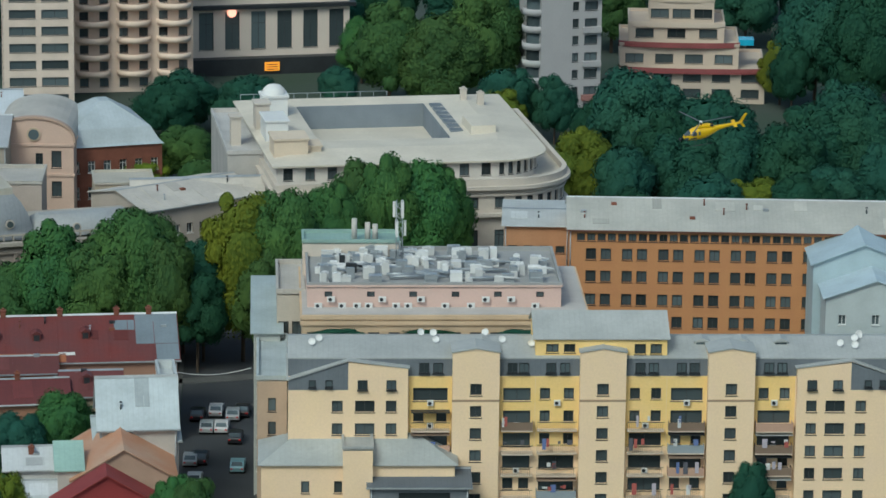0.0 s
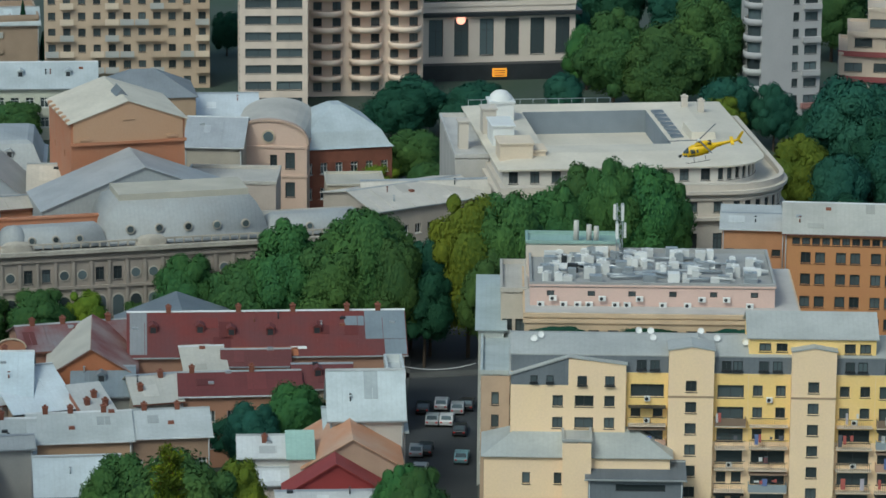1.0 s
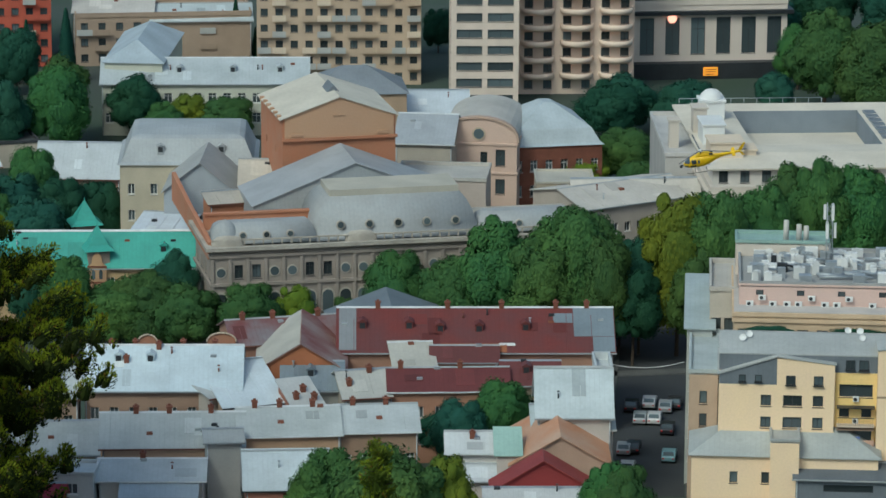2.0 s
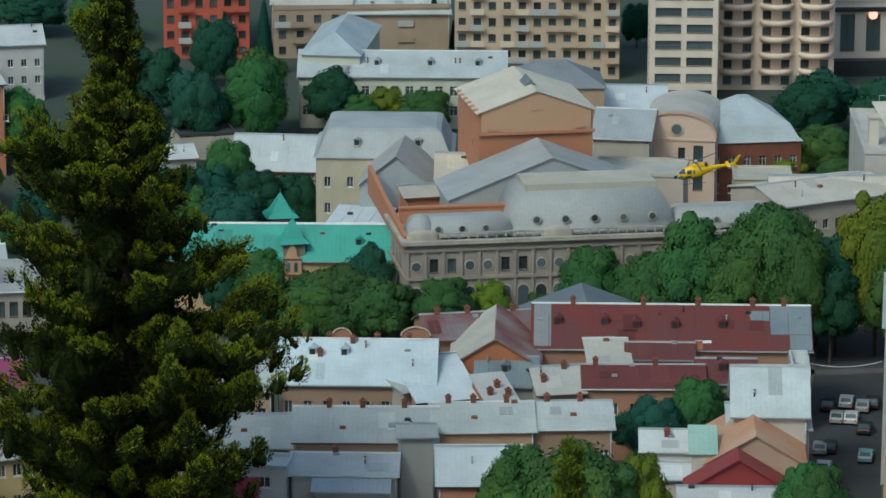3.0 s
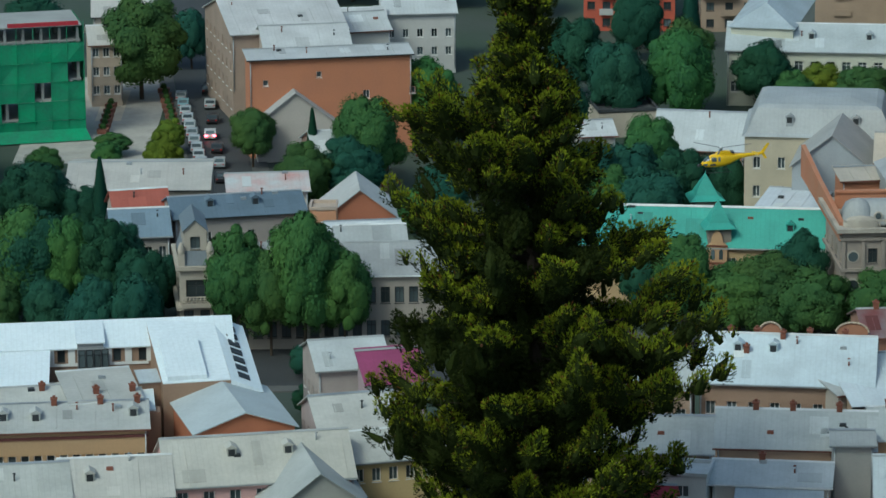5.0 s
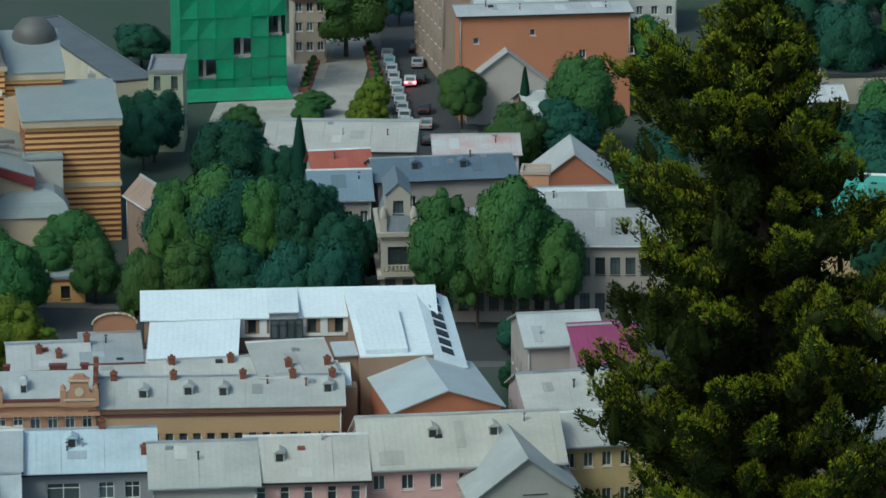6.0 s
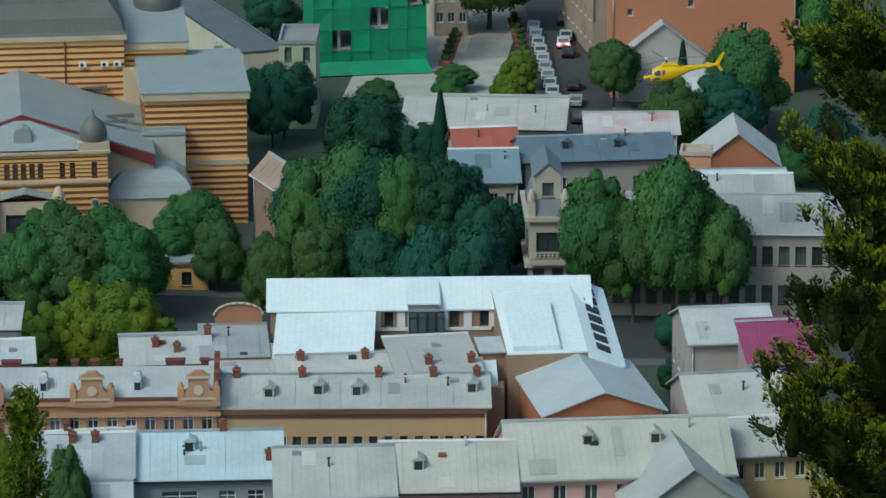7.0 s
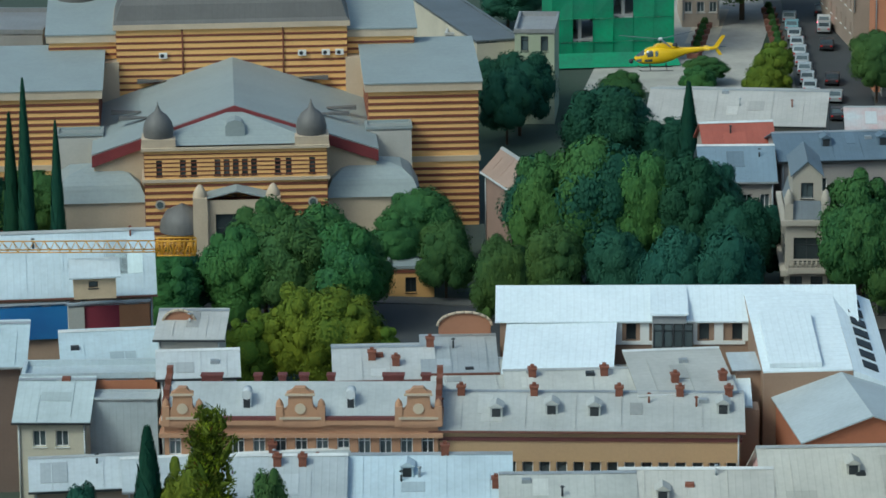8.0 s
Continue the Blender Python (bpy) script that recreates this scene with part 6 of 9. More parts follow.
# ---- helicopter ----
def helicopter():
    ob = empty("helicopter", 0, 0, 60, 0, "yellow light helicopter with dark cabin glass, skids and nose camera", "helicopter")
    yel = surface("helicopter_yellow", (0.80, 0.50, 0.008), 0.3, 0, 12, 0.06)
    # stations: along, half width, top, bottom
    secs = [(-3.2, 0.05, -0.25, -0.45), (-3.0, 0.34, -0.05, -0.76), (-2.6, 0.60, 0.27, -0.96), (-2.1, 0.78, 0.62, -1.05), (-1.4, 0.90, 0.96, -1.08), (-0.6, 0.95, 1.10, -1.08), (0.4, 0.93, 1.06, -0.98), (1.3, 0.78, 0.96, -0.72), (2.2, 0.48, 0.92, -0.34), (3.0, 0.31, 0.90, 0.02), (4.2, 0.25, 0.90, 0.28), (7.0, 0.14, 0.95, 0.60)]
    us = [-3.2 + 10.2 * k / 85 for k in range(86)]
    tab = [[float(np.interp(u, [q[0] for q in secs], [q[i] for q in secs])) for u in us] for i in (1, 2, 3)]

    def skin(u0, u1, z0, z1, grow, sides):
        """Cells of the hull between stations and heights, grown outwards by a little; all of it when sides is 0."""
        bm = bmesh.new()
        rings = []
        for k, u in enumerate(us):
            ry, mid, rz = tab[0][k], (tab[1][k] + tab[2][k]) / 2, (tab[1][k] - tab[2][k]) / 2
            ring = []
            for i in range(36):
                c, q = math.cos(math.pi * i / 18), math.sin(math.pi * i / 18)
                ring.append((u, (ry + grow) * math.copysign(abs(c) ** 0.78, c), mid + (rz + grow) * math.copysign(abs(q) ** 0.78, q)))
            rings.append(ring)
        seen = {}

        def at(k, i):
            if (k, i) not in seen:
                seen[(k, i)] = bm.verts.new(rings[k][i])
            return seen[(k, i)]
        for k in range(85):
            for i in range(36):
                j = (i + 1) % 36
                m = [sum(rings[a][b][c] for a in (k, k + 1) for b in (i, j)) / 4 for c in range(3)]
                if not sides or (u0 <= m[0] <= u1 and z0(m[0]) <= m[2] <= z1(m[0]) and m[1] * sides > 0):
                    bm.faces.new((at(k, i), at(k, j), at(k + 1, j), at(k + 1, i))).smooth = True
        if not sides:
            bm.faces.new([at(0, i) for i in range(36)])
            bm.faces.new([at(85, i) for i in range(35, -1, -1)])
        bmesh.ops.recalc_face_normals(bm, faces=bm.faces[:])
        return bm

    part("fuselage", skin(0, 0, None, None, 0.0, 0), yel, ob)
    for sd in (-1, 1):
        part("windscreen", skin(-2.98, -1.95, lambda u: -0.12 + 0.32 * (u + 2.98), lambda u: 2.0, 0.012, sd), GLASS, ob)
        part("door_window", skin(-1.82, -0.98, lambda u: 0.02, lambda u: 0.66, 0.014, sd), GLASS, ob)
        part("rear_window", skin(-0.72, -0.34, lambda u: 0.08, lambda u: 0.58, 0.014, sd), GLASS, ob)
        part("chin_window", skin(-2.92, -2.36, lambda u: -0.72, lambda u: -0.34, 0.014, sd), GLASS, ob)
        part("lower_door_window", skin(-2.05, -1.0, lambda u: -0.64, lambda u: -0.3, 0.014, sd), GLASS, ob)
        bm = bmesh.new()
        tube(bm, (-2.3, sd * 1.08, -1.75), (1.5, sd * 1.08, -1.75), 0.05)
        tube(bm, (-2.3, sd * 1.08, -1.75), (-2.75, sd * 1.08, -1.55), 0.05)
        for u in (-1.3, 0.7):
            tube(bm, (u, sd * 1.08, -1.75), (u, sd * 0.55, -0.95), 0.045)
        part("skid", bm, DARK, ob)
        bm = bmesh.new()
        tube(bm, (1.45, sd * 0.3, 1.2), (2.05, sd * 0.42, 1.22), 0.2, 0.18, 10)
        part("exhaust", bm, DARK, ob)
    bm = bmesh.new()
    prism(bm, [(-1.0, 0.95), (-0.55, 1.38), (0.3, 1.5), (1.35, 1.46), (1.85, 1.2), (2.3, 0.88), (0.2, 0.85)], "y", -0.5, 0.5)
    bmesh.ops.bevel(bm, geom=[e for e in bm.edges], offset=0.14, segments=3, affect="EDGES")
    part("engine_cowling", bm, yel, ob)
    bm = bmesh.new()
    prism(bm, [(6.45, 0.92), (7.05, 0.8), (7.95, 2.3), (7.55, 2.36)], "y", -0.06, 0.06)
    part("tail_fin", bm, yel, ob)
    bm = bmesh.new()
    prism(bm, [(6.6, 0.7), (7.1, 0.66), (7.55, -0.1), (7.15, -0.16)], "y", -0.05, 0.05)
    part("lower_fin", bm, yel, ob)
    bm = bmesh.new()
    box(bm, 5.35, -1.3, 0.74, 5.95, 1.3, 0.82)
    part("tailplane", bm, yel, ob)
    bm = bmesh.new()
    bmesh.ops.create_icosphere(bm, subdivisions=2, radius=0.3, matrix=Matrix.Translation((-3.62, 0, -0.72)))
    tube(bm, (-3.6, 0, -0.5), (-2.9, 0, -0.5), 0.09)
    part("camera_ball", bm, DARK, ob, "dark gimbal ball under the nose")
    bm = bmesh.new()
    tube(bm, (0, 0, 1.35), (0, 0, 1.95), 0.13, 0.1)
    part("rotor_mast", bm, DARK, ob)
    rotor = new("main_rotor")
    rotor.parent = ob
    bm = bmesh.new()
    tube(bm, (0, 0, -0.1), (0, 0, 0.2), 0.3, 0.22, 12)
    part("hub", bm, WHITE, rotor)
    blade_mat = surface("rotor_blade", (0.12, 0.13, 0.14), 0.5)
    for k in range(3):
        bm = bmesh.new()
        box(bm, 0.2, -0.13, -0.01, 5.3, 0.13, 0.015)
        b = part("blade", bm, blade_mat, rotor)
        b.matrix_basis = pose(0, 0, 0.05, 0, -1.5, 120 * k)
    tail = new("tail_rotor")
    tail.parent = ob
    bm = bmesh.new()
    box(bm, -0.9, -0.02, -0.07, 0.9, 0.02, 0.07)
    part("blade", bm, blade_mat, tail)
    ob.scale = (0.76, 0.76, 0.76)
    return ob, rotor, tail


# ---- roadside ----
def planter(x, y):
    ob = empty("planter", x, y, 0, 0, "terracotta planter box with a shrub", "planter", "planters along the square")
    bm = bmesh.new()
    box(bm, -0.7, -0.7, 0, 0.7, 0.7, 0.8, taper=-0.1)
    part("pot", bm, surface("terracotta_pot", (0.22, 0.09, 0.06), 0.8), ob)
    again("shrub", CROWNS["green"][1], ob, Matrix.Translation((0, 0, 1.1)) @ Matrix.Diagonal((0.6, 0.6, 0.6, 1)))


def street_lamp(x, y):
    ob = empty("street_lamp", x, y, 0, 0, "tall grey street lamp", "street lamp", "street lamps")
    bm = bmesh.new()
    tube(bm, (0, 0, 0), (0, 0, 8), 0.09, 0.06)
    tube(bm, (0, 0, 8), (1.2, 0, 8.3), 0.05)
    part("pole", bm, STEEL, ob)
    bm = bmesh.new()
    box(bm, 0.9, -0.12, 8.2, 1.6, 0.12, 8.36)
    part("lamp_head", bm, WHITE, ob)


def spire(x, y, z, w):
    ob = empty("roof_turret", x, y, 0, 20, "small turret with a verdigris green spire", "turret", "green turrets")
    bm = bmesh.new()
    box(bm, -w / 2, -w / 2, 0, w / 2, w / 2, z + 2.2)
    part("turret_wall", bm, plaster((0.28, 0.24, 0.2)), ob)
    bm = bmesh.new()
    prof = [(w * 0.72, z + 2.2), (w * 0.45, z + 2.9), (w * 0.25, z + 4.2), (0.06, z + 5.6), (0.0, z + 6.3)]
    rings = [[bm.verts.new((r * sx, r * sy, h)) for sx, sy in ((-1, -1), (1, -1), (1, 1), (-1, 1))] for r, h in prof]
    for p, q in zip(rings, rings[1:]):
        for i in range(4):
            bm.faces.new((p[i], p[(i + 1) % 4], q[(i + 1) % 4], q[i]))
    part("spire_roof", bm, sheet((0.07, 0.36, 0.29), "Y"), ob)


def ornate_house(x, y, rot, w, h):
    ob = empty("ornate_house", x, y, 0, rot, "ornate grey stone corner house with balcony and mansard", "house")
    stone = plaster((0.42, 0.38, 0.32), (0.34, 0.31, 0.27), 0.5)
    walls_of(ob, w, 11, h, stone, [(w * 0.5 - 1.3, h - 4.4, 2.6, 2.6), (w * 0.25 - 0.6, 1.5, 1.2, 3), (w * 0.75 - 0.6, 1.5, 1.2, 3)], grid(11, 3, 2, 1.1, 2.2, 2, 5), style="dark")
    bands(ob, w, 11, [h - 0.5, h - 5.6], stone, 0.5, 0.5)
    bm = bmesh.new()
    box(bm, w * 0.5 - 1.9, -1.0, h - 5.2, w * 0.5 + 1.9, 0, h - 4.6)
    for k in range(9):
        tube(bm, (w * 0.5 - 1.8 + k * 0.45, -0.9, h - 4.6), (w * 0.5 - 1.8 + k * 0.45, -0.9, h - 3.9), 0.09, seg=6)
    box(bm, w * 0.5 - 1.9, -1.0, h - 3.9, w * 0.5 + 1.9, -0.8, h - 3.75)
    part("balcony", bm, stone, ob)
    att = new("attic_storey")
    att.parent = ob
    att.matrix_basis = pose(w * 0.15, 0.6, 0)
    walls_of(att, w * 0.7, 8, h + 4.4, stone, [(w * 0.2, h + 2.0, w * 0.3, 1.6)], base=h, style="dark", gable=("gy", 1.3))
    roof_of(att, w * 0.7, 8, h + 4.4, 1.3, "gy", sheet((0.16, 0.2, 0.24), "Y"), 0.2)
    roof_of(ob, w, 11, h, 3, "ring", sheet((0.2, 0.23, 0.26)), prof=[(0.1, 0), (0.6, 1.8), (1.6, 2.8), (2.5, 3.1)])
    for u in (0.06, 0.94):
        bm = bmesh.new()
        box(bm, u * w - 0.4, -0.1, h, u * w + 0.4, 0.7, h + 1.6)
        lathe(bm, [(0.45, h + 1.6), (0.5, h + 2.1), (0.2, h + 2.9), (0, h + 3.1)], u * w, 0.3, 10)
        part("finial_post", bm, stone, ob)


def arched_house(x, y, rot, w, h):
    """Cream house whose front ends in a round gable under a barrel roof."""
    ob = empty("arched_house", x, y, 0, rot, "cream house with a rounded gable and round attic window", "house")
    cream = plaster((0.62, 0.45, 0.36), (0.55, 0.40, 0.32), 0.5)
    d, rise = 17.0, 3.6
    walls_of(ob, w, d, h, cream, [(w * 0.72, h - 3.9, 1.5, 2.6), (w * 0.52, h - 3.6, 1.1, 1.9), (w * 0.72, h - 8.4, 1.5, 2.4), (w * 0.2, h - 8.4, 1.5, 2.4)], grid(d, 4, 2, 1.0, 1.6, 3, 4.4), style="dark")
    bow = lambda k, g: (w / 2 - (w / 2 + g) * math.cos(math.pi * k / 14), h + (rise + g) * math.sin(math.pi * k / 14) ** 0.85)
    bm = bmesh.new()
    prism(bm, [bow(k, 0) for k in range(15)], "y", 0.0, 0.6)
    gable = part("round_gable", bm, cream, ob)
    bm = bmesh.new()
    outer, inner = [bow(k, 0.35) for k in range(15)], [bow(k, 0.0) for k in range(15)]
    prism(bm, outer + inner[::-1], "y", -0.25, 0.9)
    part("coping", bm, plaster((0.5, 0.36, 0.28)), gable)
    bm = bmesh.new()
    tube(bm, (w / 2, -0.01, h + 1.2), (w / 2, -0.2, h + 1.2), 1.05, seg=20)
    rim = part("round_window", bm, OPERA_STONE, gable)
    bm = bmesh.new()
    tube(bm, (w / 2, -0.15, h + 1.2), (w / 2, -0.24, h + 1.2), 0.8, seg=20)
    part("pane", bm, GLASS, rim)
    bm = bmesh.new()
    prism(bm, [bow(k, 0.1) for k in range(15)] + [bow(k, -0.1) for k in range(14, -1, -1)], "y", 0.9, d + 0.2)
    part("barrel_roof", bm, sheet((0.50, 0.47, 0.42), "Y"), ob)
    bm = bmesh.new()
    prism(bm, inner, "y", d - 0.3, d)
    part("rear_gable", bm, cream, ob)
    bands(ob, w, d, [h - 0.6, h - 5.2], cream, 0.2, 0.35)


def teal_gable(x, y, rot):
    """Stepped ochre end gable and a tall dormer front of the green-roofed hall."""
    for u, w, z, deep in ((40.6, 2.0, 11.5, 6.0), (25.4, 2.6, 9.8, 1.2)):
        ob = empty("ornate_gable", x, y, 0, rot, "ochre and brick ornamental gable with a pointed top", "gable", "gables of the green-roofed hall")
        bm = bmesh.new()
        prism(bm, [(u, 0), (u + w, 0), (u + w, z - 1.8), (u + w * 0.8, z - 1.4), (u + w * 0.74, z - 0.5), (u + w / 2, z + 0.5), (u + w * 0.26, z - 0.5), (u + w * 0.2, z - 1.4), (u, z - 1.8)], "y", -0.5, deep)
        front = part("gable_wall", bm, plaster((0.5, 0.33, 0.18), (0.34, 0.18, 0.12), 0.6), ob)
        for q in (0.3, 0.7):
            bm = bmesh.new()
            prism(bm, [(u + w * q - 0.25, z - 3.6), (u + w * q + 0.25, z - 3.6), (u + w * q + 0.25, z - 2.5), (u + w * q, z - 2.2), (u + w * q - 0.25, z - 2.5)], "y", -0.56, -0.5)
            part("window", bm, GLASS, front)
        for zz in (z - 1.9, z - 4.2):
            bm = bmesh.new()
            box(bm, u - 0.1, -0.62, zz, u + w + 0.1, -0.5, zz + 0.2)
            part("string_course", bm, BRICK, front)


def white_block(x, y, rot, w, h):
    """Courtyard block under new bright sheet metal."""
    ob = empty("courtyard_block", x, y, 0, rot, "brick courtyard block under bright new sheet-metal roofs", "building")
    tin = sheet((0.74, 0.81, 0.85), "X", (0.60, 0.68, 0.72), 0.4, 0.35)
    brick = plaster((0.30, 0.20, 0.14), (0.26, 0.17, 0.12), 0.5)
    d = 8.0
    m = new("rear_range")
    m.parent = ob
    k = w / 36.0
    hs = [(u * k, h - 1.85, 1.0 * k, 1.5) for u in (10.0, 12.6, 19.9, 23.2)] + grid(w * 0.66, 7, 2, 1.1, 1.6, h - 5.6, -3.6)
    walls_of(m, w * 0.98, d, h, brick, hs, style="dark", gable=("gx", 1.8))
    bm = bmesh.new()
    box(bm, 9.4 * k, -0.14, h - 2.2, w * 0.68, -0.01, h - 1.88)
    box(bm, 9.4 * k, -0.14, h - 0.3, w * 0.68, -0.01, h - 0.02)
    for u in (11.3, 14.0, 18.8, 21.4, 24.2):
        box(bm, u * k, -0.14, h - 1.88, (u + 0.9) * k, -0.01, h - 0.3)
    part("white_band", bm, WHITE, m)
    roof_of(m, w * 0.98, d, h, 1.8, "gx", tin, 0.4)
    bm = bmesh.new()
    box(bm, 15.2 * k, -0.6, h - 2.6, 18.6 * k, 3.5, h + 0.6)
    lg = part("loggia", bm, plaster((0.33, 0.34, 0.35)), m)
    for q in range(4):
        again("window", window_mesh(0.8, 2.1, "dark"), lg, pose(15.3 * k + q * 0.86, -0.68, h - 2.3))
    bm = bmesh.new()
    prism(bm, [(-0.9, h + 0.55), (3.9, h + 1.75), (3.9, h + 1.9), (-0.9, h + 0.7)], "x", 15.0 * k, 18.8 * k)
    part("loggia_roof", bm, tin, m)
    lf = new("left_range")
    lf.parent = ob
    lf.matrix_basis = pose(0.6, -7.4, 0, 0, 0, -3)
    walls_of(lf, 8.6, 7.2, h - 2.4, brick, grid(8.6, 3, 2, 1.0, 1.6, h - 5, -3.5), style="dark", gable=("shed", 2.0))
    roof_of(lf, 8.6, 7.2, h - 2.4, 2.0, "shed", tin, 0.4)
    rt = new("right_range")
    rt.parent = ob
    rt.matrix_basis = pose(w * 0.715, -9.6, 0, 0, 0, 5)
    rw, rd, r0, rr = w * 0.36, 13.4, h - 1.9, 3.6
    rk, drop, sl = rw * 0.68, 1.5, rr / rd
    walls_of(rt, rk, rd, r0, brick, (), (), (), style="dark", gable=("shed", rr))
    roof_of(rt, rk, rd, r0, rr, "shed", sheet((0.74, 0.81, 0.85), "Y", (0.60, 0.68, 0.72), 0.4, 0.5), 0.0)
    bm = bmesh.new()
    prism(bm, [(0, 0), (rd, 0), (rd, r0 + rr - drop), (0, r0 - drop)], "x", rk, rw - 0.3)
    part("side_wall", bm, brick, rt)
    bm = bmesh.new()
    quad(bm, (rk, -0.3, r0 + 0.13), (rw, -0.3, r0 - drop + 0.1), (rw, rd + 0.2, r0 + rr - drop + 0.1), (rk, rd + 0.2, r0 + rr + 0.13))
    quad(bm, (rk, -0.3, r0 - drop), (rk, -0.3, r0 + 0.13), (rw, -0.3, r0 - drop + 0.1), (rw, -0.3, r0 - drop))
    quad(bm, (rw, -0.3, r0 - drop - 0.1), (rw, -0.3, r0 - drop + 0.1), (rw, rd + 0.2, r0 + rr - drop + 0.1), (rw, rd + 0.2, r0 + rr - drop - 0.1))
    part("hip_slope", bm, tin, rt)
    for q in range(7):
        bm = bmesh.new()
        v0 = 1.0 + q * 1.7
        f0, f1 = 0.3, 0.66
        u0, u1 = rk + (rw - rk) * f0, rk + (rw - rk) * f1
        za, zb = r0 + v0 * sl + 0.16, r0 + (v0 + 1.0) * sl + 0.16
        pts = [(u0, v0, za - drop * f0), (u1, v0, za - drop * f1), (u1, v0 + 1.0, zb - drop * f1), (u0, v0 + 1.0, zb - drop * f0)]
        lo, hi = [bm.verts.new(c) for c in pts], [bm.verts.new((c[0], c[1], c[2] + 0.14)) for c in pts]
        bm.faces.new(hi)
        for e in range(4):
            bm.faces.new((lo[e], lo[(e + 1) % 4], hi[(e + 1) % 4], hi[e]))
        part("skylight", bm, DARK, rt)
    bm = bmesh.new()
    prism(bm, [(0.4, r0 + 0.3), (8.0, r0 + 0.3 + 8 * rr / rd), (8.0, r0 + 0.9 + 8 * rr / rd), (0.4, r0 + 0.7)], "x", 0.6, rw * 0.45)
    part("raised_seam_roof", bm, tin, rt)
    for u, v, c in ((2, -2.5, 5),):
        bm = bmesh.new()
        prism(bm, [(0, h - 3.4), (c, h - 2.2), (c, h - 2.05), (0, h - 3.25)], "x", 8.6, 20.0)
        o = part("lean_to_roof", bm, tin, ob)
        o.location = (0.5 * u, -10 + v, -0.6)
    bm = bmesh.new()
    box(bm, 9.5, -13, 0, 21.5, -10.8, h - 4.0)
    part("low_range", bm, brick, ob)


def ornate_row(x, y, rot, w, h):
    ob = empty("ornate_row", x, y, 0, rot, "ochre brick row with baroque gables and pale roof", "house")
    och = plaster((0.42, 0.24, 0.14), (0.34, 0.18, 0.11), 0.6)
    walls_of(ob, w, 9, h, och, grid(w, 13, 3, 1.0, 1.7, 1.6, 3.9), style="frame")
    bands(ob, w, 9, [h - 0.4, h - 1.5], och, 0.4, 0.35)
    bm = bmesh.new()
    box(bm, 0, -0.3, h - 0.02, w, 0.1, h + 0.25)
    part("gutter", bm, surface("maroon_sheet", (0.16, 0.05, 0.045), 0.6), ob)
    roof_of(ob, w, 9, h, 1.7, "gx", sheet((0.47, 0.50, 0.50)), 0.2)
    for u, s in ((0.07, 0.8), (0.5, 1.0), (0.93, 0.95)):
        bm = bmesh.new()
        g = 1.7 * s
        half = [(g, -0.9), (g, 0.35), (g * 0.86, 0.55), (g * 0.7, 0.62), (g * 0.6, 0.85), (g * 0.56, 1.75), (g * 0.66, 1.85), (g * 0.66, 2.0), (g * 0.42, 2.15), (g * 0.25, 2.45)]
        pts = half + [(-a, b) for a, b in half[::-1]]
        prism(bm, pts, "y", -0.35, 0.35)
        o = part("baroque_gable", bm, och, ob)
        o.location = (u * w, 0, h + 0.3)
        bm = bmesh.new()
        tube(bm, (0, -0.37, 0.7), (0, -0.45, 0.7), 0.45, seg=12)
        part("niche", bm, plaster((0.55, 0.45, 0.33)), o)
        bm = bmesh.new()
        box(bm, -g * 0.72, -0.5, 1.8, g * 0.72, -0.34, 1.98)
        box(bm, -g, -0.5, -0.2, g, -0.34, 0.0)
        part("gable_moulding", bm, OPERA_STONE, o)
        for q in (-1, 1):
            bm = bmesh.new()
            box(bm, q * g - 0.3, -0.45, -0.8, q * g + 0.3, 0.4, 0.9)
            lathe(bm, [(0.3, 0.9), (0.25, 1.2), (0, 1.5)], q * g, 0, 8)
            part("gable_pier", bm, och, o)
    for u in (0.3, 0.68):
        bm = bmesh.new()
        box(bm, -0.35, 0, -0.2, 0.35, 1.4, 1.2)
        tube(bm, (0, -0.1, 1.2), (0, 1.4, 1.2), 0.4, seg=12)
        o = part("dormer", bm, sheet((0.6, 0.63, 0.64)), ob)
        o.location = (u * w, 1.2, h + 0.5)
        bm = bmesh.new()
        box(bm, -0.27, -0.03, 0.0, 0.27, 0.02, 1.2)
        part("hatch", bm, DARK, o)
    rnd = random.Random(3)
    maroon = surface("maroon_brick", (0.15, 0.045, 0.04), 0.9, 0, 9, 0.35, 0.4, 0.5)
    for u, q in ((0.16, 1.7), (0.33, 0.6), (0.42, 0.6), (0.5, 0.7), (0.6, 0.6), (0.83, 1.7), (0.95, 0.7)):
        bm = bmesh.new()
        box(bm, -q / 2, -0.35, -0.8, q / 2, 0.35, 0.7)
        box(bm, -q / 2 - 0.08, -0.43, 0.7, q / 2 + 0.08, 0.43, 0.85)
        part("chimney", bm, maroon, ob).location = (w * u, 5.0, h + 1.5)
    for u in (0.0, 1.0):
        bm = bmesh.new()
        for k in range(8):
            box(bm, -0.25, 0.3 + k * 0.75, 0.2 + k * 0.25, 0.25, 1.05 + k * 0.75, 0.7 + k * 0.25 + (0.25 if k % 2 else 0))
        o = part("firewall_coping", bm, BRICK, ob)
        o.location = (u * w, 0, h)


def square(x, y, rot):
    ob = empty("paved_square", x, y, 0, rot, "pale paved square between planters", "pavement", kind="structure")
    bm = bmesh.new()
    box(bm, -11, -34, -0.05, 9, 26, 0.06)
    part("paving", bm, surface("pale_paving", (0.42, 0.40, 0.36), 0.9, 0, 1.5, 0.2), ob)
    bm = bmesh.new()
    box(bm, -1.0, -6, 0.06, 3.0, 16, 0.075)
    part("inlay", bm, surface("cream_paving", (0.60, 0.52, 0.40), 0.9, 0, 1.5, 0.2), ob)


